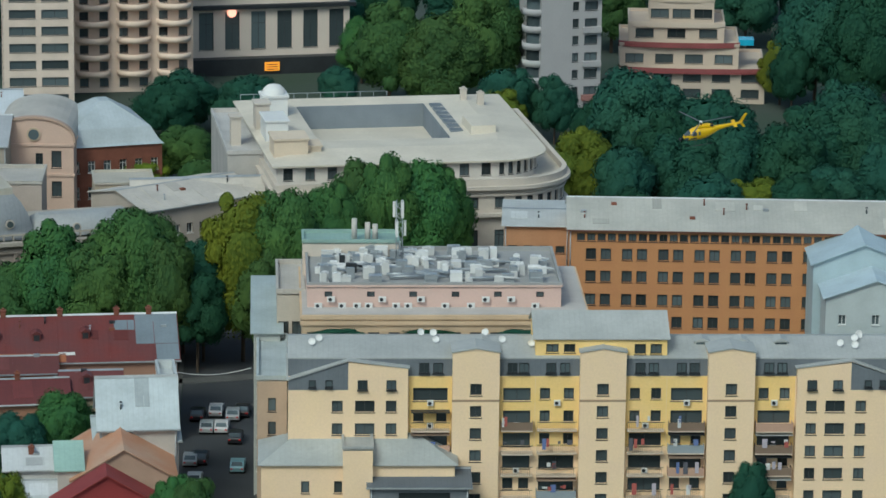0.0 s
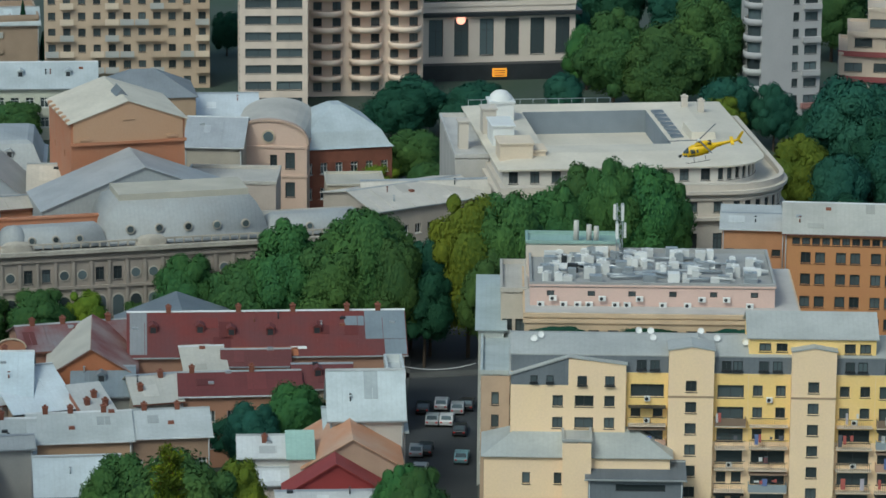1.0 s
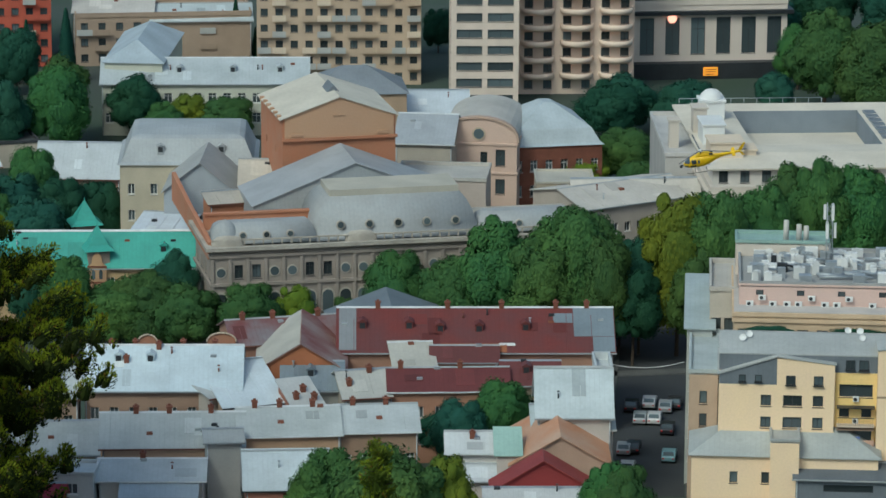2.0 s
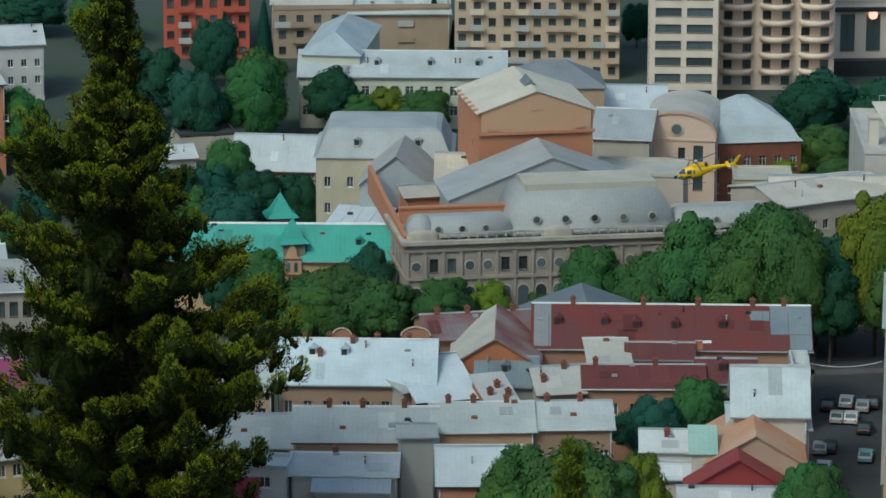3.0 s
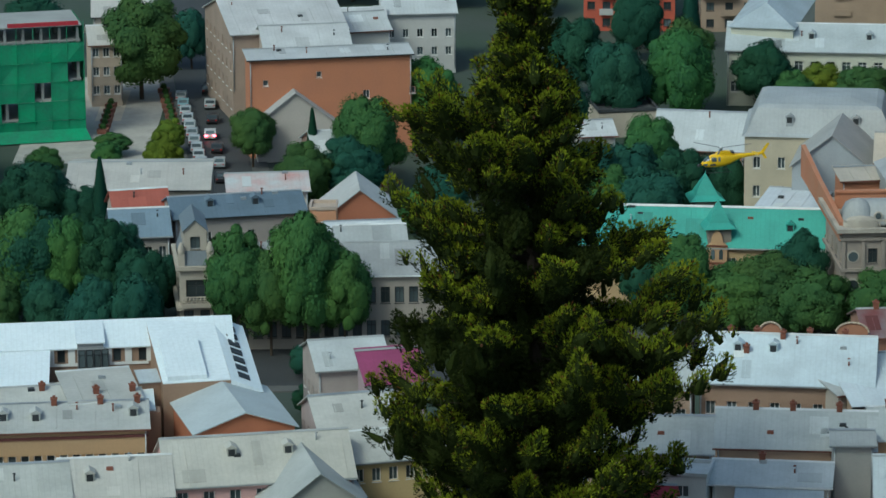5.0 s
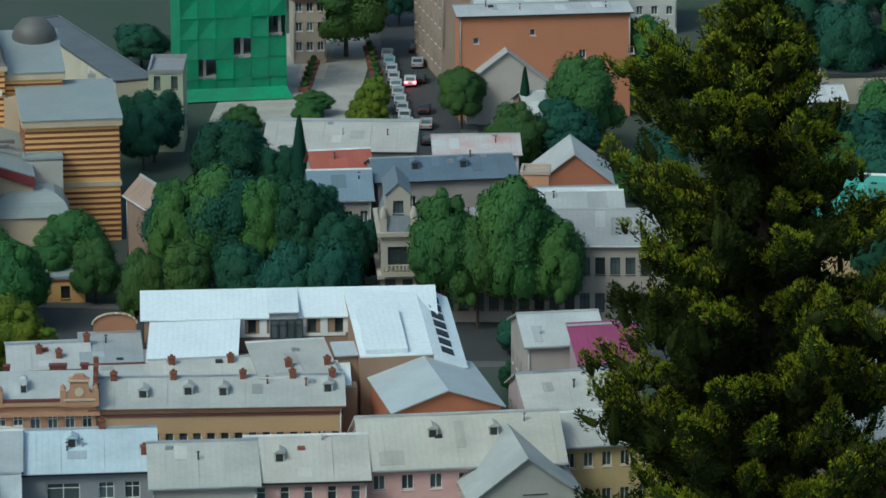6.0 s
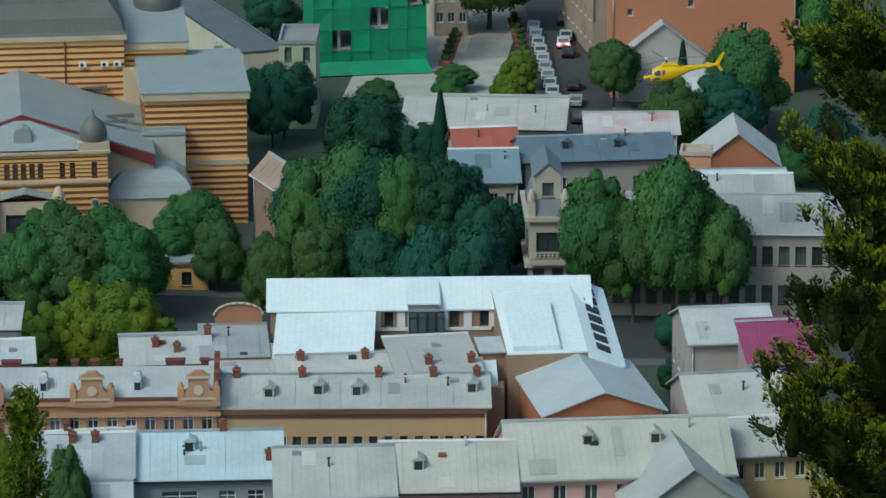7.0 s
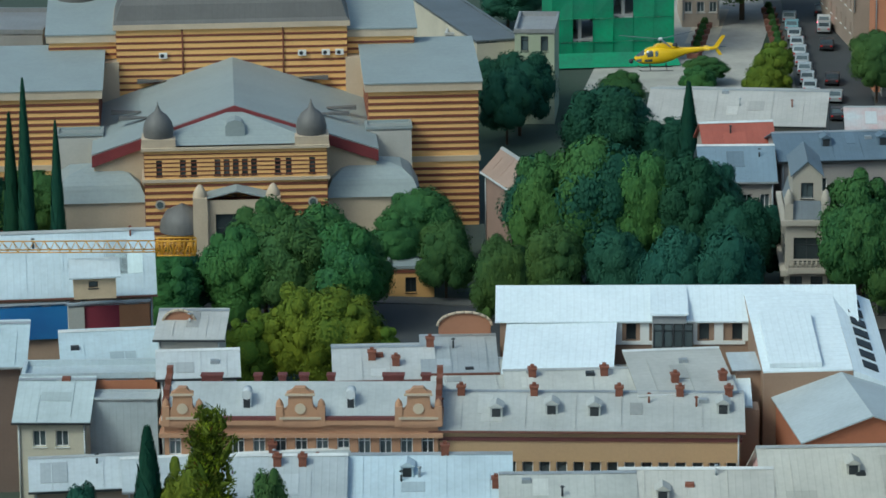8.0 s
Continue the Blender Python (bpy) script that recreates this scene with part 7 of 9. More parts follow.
def roof_patch(ob, w, d, h, rh, kind, u0, u1, v0, v1, mat, name="patch_sheet"):
    """A large sheet of another colour laid on a gable roof: on the front slope (gx) or on the slope that rises with x (gy)."""
    bm = bmesh.new()
    s = rh / ((d if kind == "gx" else w) / 2)
    if kind == "gx":
        prism(bm, [(v0, h + v0 * s + 0.15), (v1, h + v1 * s + 0.15), (v1, h + v1 * s + 0.2), (v0, h + v0 * s + 0.2)], "x", u0, u1)
    else:
        prism(bm, [(u0, h + u0 * s + 0.15), (u1, h + u1 * s + 0.15), (u1, h + u1 * s + 0.2), (u0, h + u0 * s + 0.2)], "y", v0, v1)
    return part(name, bm, mat, ob)


def striped_lodge(x, y, rot):
    ob = empty("gate_lodge", x, y, 0, rot, "small lodge striped in yellow and dark red beside the street", "house")
    walls_of(ob, 4.6, 5, 3.0, STRIPE_Y, [(1.7, 0.5, 1.1, 1.6)], style="dark")
    stripes(ob, 4.6, 5, 0, 2.9, 0.72, 0.3, skip=((0.4, 2.2),))
    roof_of(ob, 4.6, 5, 3.0, 0.3, "flat", LEAD)


def arch_gable(x, y, rot, w, z):
    ob = empty("arched_parapet", x, y, 0, rot, "brick parapet wall with a rounded top", "wall")
    bm = bmesh.new()
    pts = [(0, 0), (w, 0), (w, z)] + [(w / 2 + w / 2 * math.cos(a), z + 1.1 * math.sin(a)) for a in [math.pi * k / 10 for k in range(1, 10)]] + [(0, z)]
    prism(bm, pts, "y", 0, 0.6)
    part("parapet_wall", bm, plaster((0.36, 0.17, 0.10)), ob)
    bm = bmesh.new()
    for k in range(10):
        a0, a1 = math.pi * k / 10, math.pi * (k + 1) / 10
        p0, p1 = (w / 2 + (w / 2 + 0.1) * math.cos(a0), -0.1, z + 1.2 * math.sin(a0)), (w / 2 + (w / 2 + 0.1) * math.cos(a1), -0.1, z + 1.2 * math.sin(a1))
        tube(bm, p0, p1, 0.12, seg=6)
    part("coping", bm, OPERA_STONE, ob)


# ---- the town, place by place ----
ground()
road("side_street", -18.5, 482.8, -20.0, 549.0, 9.5, ASPHALT, "asphalt side street with traffic", 0.02, True)
road("avenue", -250.4, 489.8, 66.1, 570.8, 20, ASPHALT, "wide dark asphalt avenue under trees", 0.04, True)
road("hill_street", -172.5, 582.2, -234.4, 755.1, 9, ASPHALT, "asphalt street lined with parked cars", 0.02, True)
apartment_block(-9.44, 466.17, 1.47, 69.71, 21.1)
hotel(-8.10, 480.56, 1.59, 33.13, 24.0)
house("annex", "low yellow annexe with a pale sheet roof", -12.36, 461.92, 1.28, 21.75, 9, 12, YELLOW, sheet((0.42, 0.44, 0.42), "X"), "hip", 2.6, front=[(4.5, 8.6, 0.9, 1.4), (8.2, 8.6, 0.9, 1.4), (10.6, 9.6, 0.7, 1.2), (10.6, 6.4, 0.7, 1.2), (4.5, 5.0, 0.9, 1.4), (13.5, 8.6, 0.9, 1.4)], style="dark")
house("annex_tower", "yellow stair block beside the annexe", -3.18, 460.79, 1.31, 3.35, 6, 14.2, YELLOW, GREY_SHEET, "flat", 0.3)
house("dark_shed", "dark grey sheet-clad roof box", -0.12, 460.13, 1.24, 11.07, 4, 10, SLATE_SHEET, sheet((0.13, 0.15, 0.17), "X"), "shed", 0.8, front=[(3.2, 8.4, 5.8, 0.9)], style="plain")
house("narrow_house", "narrow beige house beside the yellow block", -13.09, 471.85, 1.45, 3.41, 18, 19, plaster((0.48, 0.36, 0.26)), sheet((0.45, 0.5, 0.5), "X"), "flat", 0.5, front=grid(3.41, 1, 5, 0.9, 1.6, 4, 2.8), style="dark")
house("corner_house", "pale blue-grey house on the street corner", -13.93, 487.94, 1.55, 3.12, 20, 20, plaster((0.42, 0.44, 0.42)), sheet((0.4, 0.46, 0.46), "X"), "shed", 1.5, front=grid(3.12, 2, 5, 0.9, 1.5, 3, 3))
house("terrace_wing", "stepped cream hotel wing with terraces", -11.29, 491.09, 1.64, 3.21, 14, 24, plaster((0.5, 0.45, 0.38)), sheet((0.5, 0.47, 0.42), "X"), "flat", 0.6, front=grid(3.21, 2, 6, 1.2, 1.6, 3, 3.2), style="dark")
house("brick_office", "orange brick office with pale roof and ribbon attic windows", 25.85, 543.72, -1.93, 51.17, 14, 19, plaster((0.5, 0.24, 0.1), (0.44, 0.2, 0.09), 0.6), sheet((0.47, 0.46, 0.41), "X"), "gx", 2.52, front=[(2.2 + 4.75 * k + o, z, 1.35, 1.55) for k in range(10) for o in (0, 1.95) for z in (5.70, 8.70, 11.85, 14.85)] + [(1.0 + 1.35 * k, 17.4, 1.05, 1.0) for k in range(int(51.17 / 1.35) - 1)], style="dark", cornice=None)
house("brick_office_wing", "orange wing of the office with a pale roof", 17.66, 553.59, -2.35, 8.52, 13.6, 17, plaster((0.48, 0.25, 0.13)), sheet((0.52, 0.53, 0.51), "X"), "gx", 0.5, front=grid(8.52, 4, 1, 1.2, 1.0, 13.2, 1), style="dark")
house("blue_house", "pale blue gabled house", 56.95, 533.82, -0.81, 13.13, 10, 17, plaster((0.42, 0.52, 0.56)), sheet((0.45, 0.55, 0.6), "Y"), "gy", 2.6, front=[(1.5, 13.5, 6, 1.2)])
house("blue_annex", "pale blue lower gabled annexe", 57.85, 526.30, -0.84, 12.82, 7, 14.5, plaster((0.5, 0.55, 0.55)), sheet((0.5, 0.6, 0.65), "Y"), "gy", 2.3, front=grid(12.82, 3, 2, 1.0, 1.3, 8, 3))
ministry(-13.52, 577.59, 9.13, 39.06, 19.0)
house("ministry_wing", "white windowless wing of the courtyard building", -20.6, 591.0, 6.92, 5.0, 28, 17.6, plaster((0.46, 0.44, 0.41)), sheet((0.55, 0.53, 0.5), "X"), "flat", 0.6)
column_building(-31.41, 728.65, 12.25, 27.95, 13.2)
round_tower(-51.04, 712.43, 8.71, 20.43, 31.0)
slab_tower(-61.94, 699.86, 6.51, 11.77, 31.0, plaster((0.72, 0.6, 0.5)), 4, "pale tower with ribbon windows", ribbons=True)
concrete_tower(28.07, 694.51, 15.74, 10.6, 31.0)
terrace_house(42.18, 709.24, -3.00, 24.81, 13.0)
slab_tower(-98.04, 715.06, 6.77, 29.28, 30.0, plaster((0.52, 0.40, 0.29)), 11, "brown brick apartment slab with balconies", balc=1.0)
slab_tower(-132.82, 726.71, 12.22, 31.96, 9.0, plaster((0.36, 0.27, 0.20)), 10, "brown brick apartment house", balc=0.3)
house("brown_roof", "pale roof over the brown apartment house", -133.58, 728.93, 6.91, 14.38, 12, 9.6, plaster((0.36, 0.27, 0.2)), sheet((0.55, 0.52, 0.48), "X"), "gx", 2)
house("brown_roof", "pale blue roof over the brown apartment house", -119.30, 729.26, 10.22, 18.19, 12, 8.2, plaster((0.36, 0.27, 0.2)), sheet((0.5, 0.55, 0.56), "X"), "gx", 2)
slab_tower(-152.49, 723.36, 10.49, 15.54, 26.0, plaster((0.45, 0.10, 0.06)), 6, "red rendered apartment building with balconies", balc=0.6)
house("school", "pale school building with a long grey roof", -118.41, 671.33, 7.15, 34.69, 12, 9, plaster((0.58, 0.58, 0.48)), sheet((0.46, 0.5, 0.51), "X"), "gx", 3.08, front=grid(34.69, 14, 2, 1.4, 1.7, 2.2, 3.4), dorm=((13, 2.5), (22, 2.5), (30, 2.5)))
house("school_wing", "pale school wing with a hipped roof", -118.46, 674.64, 1.36, 9.80, 26, 12, plaster((0.58, 0.58, 0.48)), sheet((0.42, 0.48, 0.52), "X"), "hip", 3, left=grid(26, 8, 3, 1.3, 1.6, 2.2, 3.4))
theatre(-80.43, 540.29, 17.05, 51.97, 15.0)
stage_house(-74.81, 572.19, 18.40, 16.57, 26.0)
house("beige_house", "large beige house with a grey mansard", -101.09, 587.41, 6.64, 20.05, 16, 15, plaster((0.5, 0.44, 0.33)), sheet((0.38, 0.4, 0.41), "X"), "ring", 4.2, prof=[(-0.4, 0), (0.2, 0.4), (1.6, 3.6), (2.4, 4.0), (6.0, 4.4)], dorm=((6, 0.6), (15, 0.6)), front=grid(20.05, 6, 3, 1.0, 1.6, 2.5, 4), left=grid(16, 5, 3, 1.0, 1.6, 2.5, 4))
house("gabled_house", "terracotta gabled house with a grey roof", -92.72, 576.07, 2.80, 10.53, 13, 14, plaster((0.36, 0.39, 0.42)), sheet((0.37, 0.37, 0.36), "Y"), "gy", 4.2)
house("terracotta_link", "terracotta firewall block beside the theatre", -83.94, 562.60, 22.57, 12.28, 4, 15.5, TERRACOTTA, sheet((0.5, 0.45, 0.38), "X"), "shed", 0.77)
house("white_roof_shed", "low building with a white roof", -96.00, 568.01, -3.17, 7.86, 9.1, 10, plaster((0.5, 0.5, 0.5)), sheet((0.6, 0.65, 0.7), "X"), "shed", 0.5)
house("low_roof", "low pale roof beside the theatre stage", -81.53, 576.00, 6.61, 7.77, 12, 15, plaster((0.45, 0.4, 0.33)), sheet((0.55, 0.5, 0.42), "X"), "gx", 2.6)
house("teal_hall", "hall with a verdigris green roof", -125.43, 551.69, 7.35, 42.27, 8, 8, plaster((0.5, 0.36, 0.2)), sheet((0.07, 0.36, 0.29), "X"), "gx", 4.02, front=grid(42.27, 20, 1, 1.2, 1.8, 4.5, 1), dorm=((36, 1.5),))
spire(-106.1, 585.3, 4.4, 3.4)
spire(-99.13, 556.49, 8.0, 3.0)
teal_gable(-125.43, 551.69, 7.35)
arched_house(-56.61, 622.43, -0.91, 11.9, 12.0)
house("mansard_house", "brick house with a pale grey mansard", -45.93, 626.90, 17.15, 14.65, 16, 10, BRICK, sheet((0.45, 0.5, 0.52), "X"), "ring", 6, prof=[(-0.3, 0), (0.2, 0.3), (1.4, 2.4), (1.7, 2.6), (6.5, 5.6)], front=grid(14.65, 6, 2, 1.1, 1.8, 2, 4))
house("grey_house", "house with a grey roof behind the stage", -80.02, 643.68, 11.37, 15.97, 12, 14, plaster((0.42, 0.3, 0.2)), sheet((0.22, 0.24, 0.26), "X"), "hip", 3.5)
house("white_lean", "low house with a white lean-to roof", -64.46, 652.57, 6.72, 9.66, 10, 9, plaster((0.5, 0.5, 0.48)), sheet((0.6, 0.64, 0.66), "X"), "shed", 2)
house("grey_range", "long grey roof behind the theatre", -62.99, 615.71, -0.98, 8.75, 14, 13, plaster((0.45, 0.4, 0.33)), sheet((0.38, 0.4, 0.42), "X"), "gx", 3)
house("theatre_link", "pale flat range linking the theatre to the corner", -59.18, 578.64, 0.47, 13.14, 10, 16, plaster((0.5, 0.42, 0.36)), sheet((0.5, 0.47, 0.42), "X"), "flat", 0.5)
house("beige_box", "plain beige roof block", -39.21, 586.87, 6.61, 8.46, 8, 14, plaster((0.46, 0.39, 0.29)), sheet((0.5, 0.46, 0.38), "X"), "flat", 0.3)
house("cream_range", "long cream range with a flat pale roof", -31.26, 571.43, 35.79, 18.93, 14, 14, plaster((0.46, 0.4, 0.34)), sheet((0.56, 0.52, 0.46), "X"), "gx", 1.55, front=grid(18.93, 9, 1, 1.0, 1.4, 10, 1))
house("cream_range", "long cream range with a flat pale roof", -32.95, 577.92, 9.04, 18.25, 10, 11, plaster((0.4, 0.35, 0.31)), sheet((0.56, 0.52, 0.46), "X"), "gx", 4.8, front=grid(18.25, 12, 1, 1.1, 1.5, 7.6, 1))
RED_ROOF = house("red_roof_house", "long house with a dark red sheet roof and grey patches", -58.80, 504.54, 6.40, 35.10, 14, 11, plaster((0.35, 0.2, 0.14)), sheet((0.155, 0.032, 0.026), "X", (0.10, 0.045, 0.045), 0.7), "gx", 3.83, dorm=((3, 3.5), (9, 3.5), (13, 3.0), (18, 3.0), (24, 3.2)), chim=((5, 7), (14, 7), (21, 7), (28, 7), (32, 7)), front=grid(35.1, 12, 2, 1.0, 1.6, 3, 3.6))
RED_GABLE = house("red_roof_house", "house with a brick gable, one pale slope and one dark red", -68.29, 496.56, 6.38, 11.06, 16, 10.5, plaster((0.4, 0.15, 0.07)), sheet((0.19, 0.05, 0.04), "Y", (0.45, 0.42, 0.37), 0.5), "gy", 3.4)
house("red_roof_house", "house with a brown and grey sheet roof", -72.45, 505.69, 19.15, 14.65, 10, 11, plaster((0.35, 0.2, 0.14)), sheet((0.17, 0.05, 0.045), "X", (0.22, 0.23, 0.24), 0.8), "gx", 1.96, chim=((2, 5), (6, 5), (12, 5)))
house("red_lower_house", "lower house with dark red sheet roof", -51.00, 492.49, 8.29, 14.87, 8, 9.5, plaster((0.38, 0.2, 0.13)), sheet((0.14, 0.036, 0.034), "X"), "gx", 1.76, chim=((1.5, 4), (9, 4)), front=grid(14.87, 6, 2, 1.0, 1.5, 2.5, 3.4))
house("red_lower_house", "lower house with dark red sheet roof", -37.19, 497.08, 6.37, 7.11, 7, 9.5, plaster((0.38, 0.3, 0.22)), sheet((0.14, 0.04, 0.038), "X"), "gx", 2.0, front=grid(7.11, 3, 2, 1.0, 1.5, 2.5, 3.4), dorm=((3, 1.5),))
house("brick_gable_house", "house with an orange gable behind the red roofs", -46.66, 502.90, 6.39, 8.28, 6, 10.5, plaster((0.4, 0.17, 0.08)), sheet((0.14, 0.045, 0.04), "X"), "gx", 1.2)
house("blue_gable_house", "long house with a blue-grey gable", -61.29, 519.48, 10.47, 16.04, 14, 8.4, plaster((0.22, 0.1, 0.08)), sheet((0.16, 0.19, 0.22), "Y"), "gy", 3.0)
house("grey_valley", "grey sheet roof between red roofs", -51.10, 500.31, 12.27, 5.05, 6, 10.2, plaster((0.4, 0.36, 0.3)), sheet((0.5, 0.48, 0.42), "X"), "shed", 1.6)
house("grey_valley", "grey sheet roof between red roofs", -56.44, 490.33, 18.79, 5.78, 9, 9, plaster((0.4, 0.36, 0.3)), sheet((0.47, 0.46, 0.42), "X"), "gx", 2.2, chim=((1, 2), (4, 4)))
house("grey_valley", "blue-grey roof with a skylight dormer", -64.62, 493.19, 6.36, 7.44, 9, 9, plaster((0.3, 0.3, 0.28)), sheet((0.2, 0.24, 0.27), "X"), "gx", 2.4, dorm=((3.5, 2.0),))
for u0, u1, v0, v1 in ((30.2, 35.4, 2.2, 6.9), (32.6, 35.4, -0.3, 2.1), (27.6, 30.1, 4.4, 5.9)):
    roof_patch(RED_ROOF, 35.1, 14, 11, 3.83, "gx", u0, u1, v0, v1, sheet((0.20, 0.24, 0.27), "X"))
roof_patch(RED_ROOF, 35.1, 14, 11, 3.83, "gx", 13.0, 21.5, -0.35, 1.0, surface("rust_sheet", (0.36, 0.13, 0.06), 0.8), "rusty_strip")
roof_patch(RED_ROOF, 35.1, 14, 11, 3.83, "gx", 20.5, 22.6, 0.7, 1.1, WHITE, "bright_strip")
roof_patch(RED_ROOF, 35.1, 14, 11, 3.83, "gx", 0.0, 2.2, 0.0, 6.9, sheet((0.24, 0.25, 0.26), "X"))
roof_patch(RED_GABLE, 11.06, 16, 10.5, 3.4, "gy", -0.3, 5.4, -0.3, 16.2, sheet((0.50, 0.47, 0.40), "Y"), "pale_slope")
for ax, ay, aw in ((-84.6, 503.6, 2.4), (-75.9, 505.4, 3.6)):
    arch_gable(ax, ay, 8.0, aw, 11.5)
house("white_corner_house", "pale blue roof of the street corner house", -31.31, 475.67, 6.34, 8.86, 9, 12, plaster((0.5, 0.46, 0.42)), sheet((0.5, 0.56, 0.58), "X"), "gx", 4.67, right=grid(9, 3, 3, 1.0, 1.6, 2, 3.4))
house("white_corner_parapet", "white stepped parapet of the corner house", -24.93, 486.61, 6.37, 2.08, 8, 13.8, plaster((0.6, 0.6, 0.57)), sheet((0.55, 0.58, 0.58), "X"), "flat", 1.0)
house("corner_range", "pale flat roof along the street", -31.82, 476.35, 6.32, 9.57, 6, 10, plaster((0.5, 0.46, 0.42)), sheet((0.47, 0.54, 0.56), "X"), "shed", 1.2)
house("orange_roof_house", "house with a rusty orange roof", -33.81, 466.72, 6.29, 11.61, 14, 8.5, plaster((0.45, 0.3, 0.22)), sheet((0.5, 0.24, 0.13), "Y", (0.5, 0.42, 0.33), 0.5), "gy", 3.4)
house("red_gable_house", "house with a dark red gable front", -35.45, 459.51, 6.27, 11.92, 4, 7.5, plaster((0.22, 0.03, 0.03)), sheet((0.26, 0.035, 0.03), "Y"), "gy", 3.6)
house("white_cottage", "small white house with chimney and terrace", -41.65, 469.24, 6.30, 6.28, 6, 9, plaster((0.6, 0.58, 0.55)), sheet((0.58, 0.6, 0.6), "X"), "gx", 1.6, chim=((3, 2),), front=grid(6.28, 3, 2, 0.9, 1.3, 2.5, 3.2))
house("white_cottage", "white house with a pale green roof", -35.54, 467.15, 6.30, 2.69, 5, 9.5, plaster((0.55, 0.5, 0.45)), sheet((0.36, 0.52, 0.45), "X"), "shed", 1.6)
house("white_cottage", "small white annexe with a pale roof", -40.81, 466.05, 6.28, 5.71, 5, 6.5, plaster((0.55, 0.5, 0.45)), sheet((0.55, 0.57, 0.58), "X"), "gx", 1.2, front=grid(5.71, 3, 1, 0.9, 1.3, 3, 3))
house("bottom_roof", "low house with a pale flat roof", -35.65, 452.12, 6.25, 13.05, 7, 8, plaster((0.5, 0.46, 0.42)), sheet((0.53, 0.53, 0.52), "X"), "gx", 1.0)
house("white_roof_house", "long house with a pale blue-white sheet roof", -88.64, 487.09, 6.36, 19.34, 13, 10, plaster((0.36, 0.24, 0.17)), sheet((0.58, 0.66, 0.7), "X"), "gx", 3.88, chim=((3, 7), (6, 7), (9, 6), (12, 7), (16, 7), (5, 4)), dorm=((4, 4), (8, 4)), front=grid(19.34, 8, 2, 1.1, 1.6, 2.5, 3.6))
house("white_roof_house", "white lean-to roof over a courtyard", -70.68, 484.54, 24.64, 7.82, 11, 9, plaster((0.4, 0.3, 0.22)), sheet((0.64, 0.7, 0.73), "X"), "shed", 2.6)
house("grey_lean", "pale grey roof slope over the courtyard", -72.84, 486.80, 43.00, 6.26, 11, 9.5, plaster((0.42, 0.38, 0.33)), sheet((0.46, 0.47, 0.45), "X"), "shed", 2.6)
house("grey_lean", "small house with a cluster of chimneys", -62.06, 484.30, 25.75, 3.68, 6, 9.5, plaster((0.35, 0.15, 0.1)), sheet((0.5, 0.5, 0.48), "X"), "shed", 1.6, chim=((0.8, 1.5), (2.2, 3), (3, 1)))
house("long_house", "long house with a pale grey-green sheet roof", -82.67, 464.92, 7.86, 16.83, 10, 9.5, plaster((0.42, 0.28, 0.19)), sheet((0.46, 0.49, 0.48), "X"), "gx", 2.74, chim=((4, 5), (8, 5), (13, 5)), front=grid(16.83, 8, 2, 1.1, 1.7, 1.5, 3.7))
house("long_house", "long ochre house with a pale sheet roof", -66.46, 468.05, 10.75, 11.99, 10, 10.5, plaster((0.46, 0.3, 0.19)), sheet((0.47, 0.5, 0.49), "X"), "gx", 2.0, chim=((2, 5), (5, 5), (9, 5)), front=grid(11.99, 6, 2, 1.1, 1.8, 2.0, 3.9))
house("long_house", "long brown house with a pale sheet roof", -54.90, 470.97, 10.52, 9.53, 10, 10.5, plaster((0.33, 0.22, 0.15)), sheet((0.49, 0.52, 0.52), "X"), "gx", 1.85, front=grid(9.53, 5, 2, 1.1, 1.8, 2.0, 3.9), chim=((2, 5), (6, 5)))
house("loft_box", "grey dormer block on the long roof", -69.90, 463.72, 12.51, 4.23, 4, 11.0, plaster((0.42, 0.42, 0.4)), sheet((0.4, 0.42, 0.42), "X"), "gx", 0.9)
house("long_house", "house with a pale grey sheet roof in the row", -103.54, 483.14, 8.30, 14.52, 9, 9.5, plaster((0.42, 0.3, 0.22)), sheet((0.48, 0.51, 0.5), "X"), "gx", 2.6, chim=((3, 5), (7, 5)), front=grid(14.52, 6, 2, 1.1, 1.6, 2, 3.6))
house("long_house", "low house with a weathered pale roof", -100.41, 461.38, 9.26, 17.53, 9, 9.0, plaster((0.45, 0.33, 0.25)), sheet((0.46, 0.48, 0.46), "X"), "gx", 2.65, chim=((5, 4), (9, 5)), front=grid(17.53, 7, 2, 1.1, 1.6, 1.5, 3.6))
house("front_house", "low white-walled house with grey roof", -81.63, 456.81, 6.28, 12.26, 8, 8, plaster((0.55, 0.53, 0.5)), sheet((0.45, 0.49, 0.51), "X"), "gx", 1.33, chim=((5, 4),))
house("front_house", "white-roofed house beside the ochre facade", -63.52, 451.72, 8.82, 9.62, 8, 9, plaster((0.45, 0.2, 0.14)), sheet((0.55, 0.6, 0.61), "X"), "shed", 2.2)
house("front_shed", "small building with grey flat roof", -78.45, 453.76, 6.26, 8.56, 4, 7, plaster((0.4, 0.4, 0.4)), sheet((0.36, 0.41, 0.45), "X"), "shed", 0.8)
house("white_kiosk", "white flat-roofed rooftop cabin", -86.70, 455.28, 0.90, 4.67, 5, 9, plaster((0.6, 0.6, 0.58)), sheet((0.55, 0.57, 0.57), "X"), "flat", 0.4, front=[(1.4, 6.6, 1.4, 1.3)])
house("crimson_roof", "house with a bright crimson roof", -91.50, 443.89, 6.25, 7.76, 7, 8, plaster((0.45, 0.06, 0.08)), sheet((0.42, 0.03, 0.06), "X"), "gx", 2.2)
green_building(-223.23, 621.06, 27.03, 15.36, 17.6)
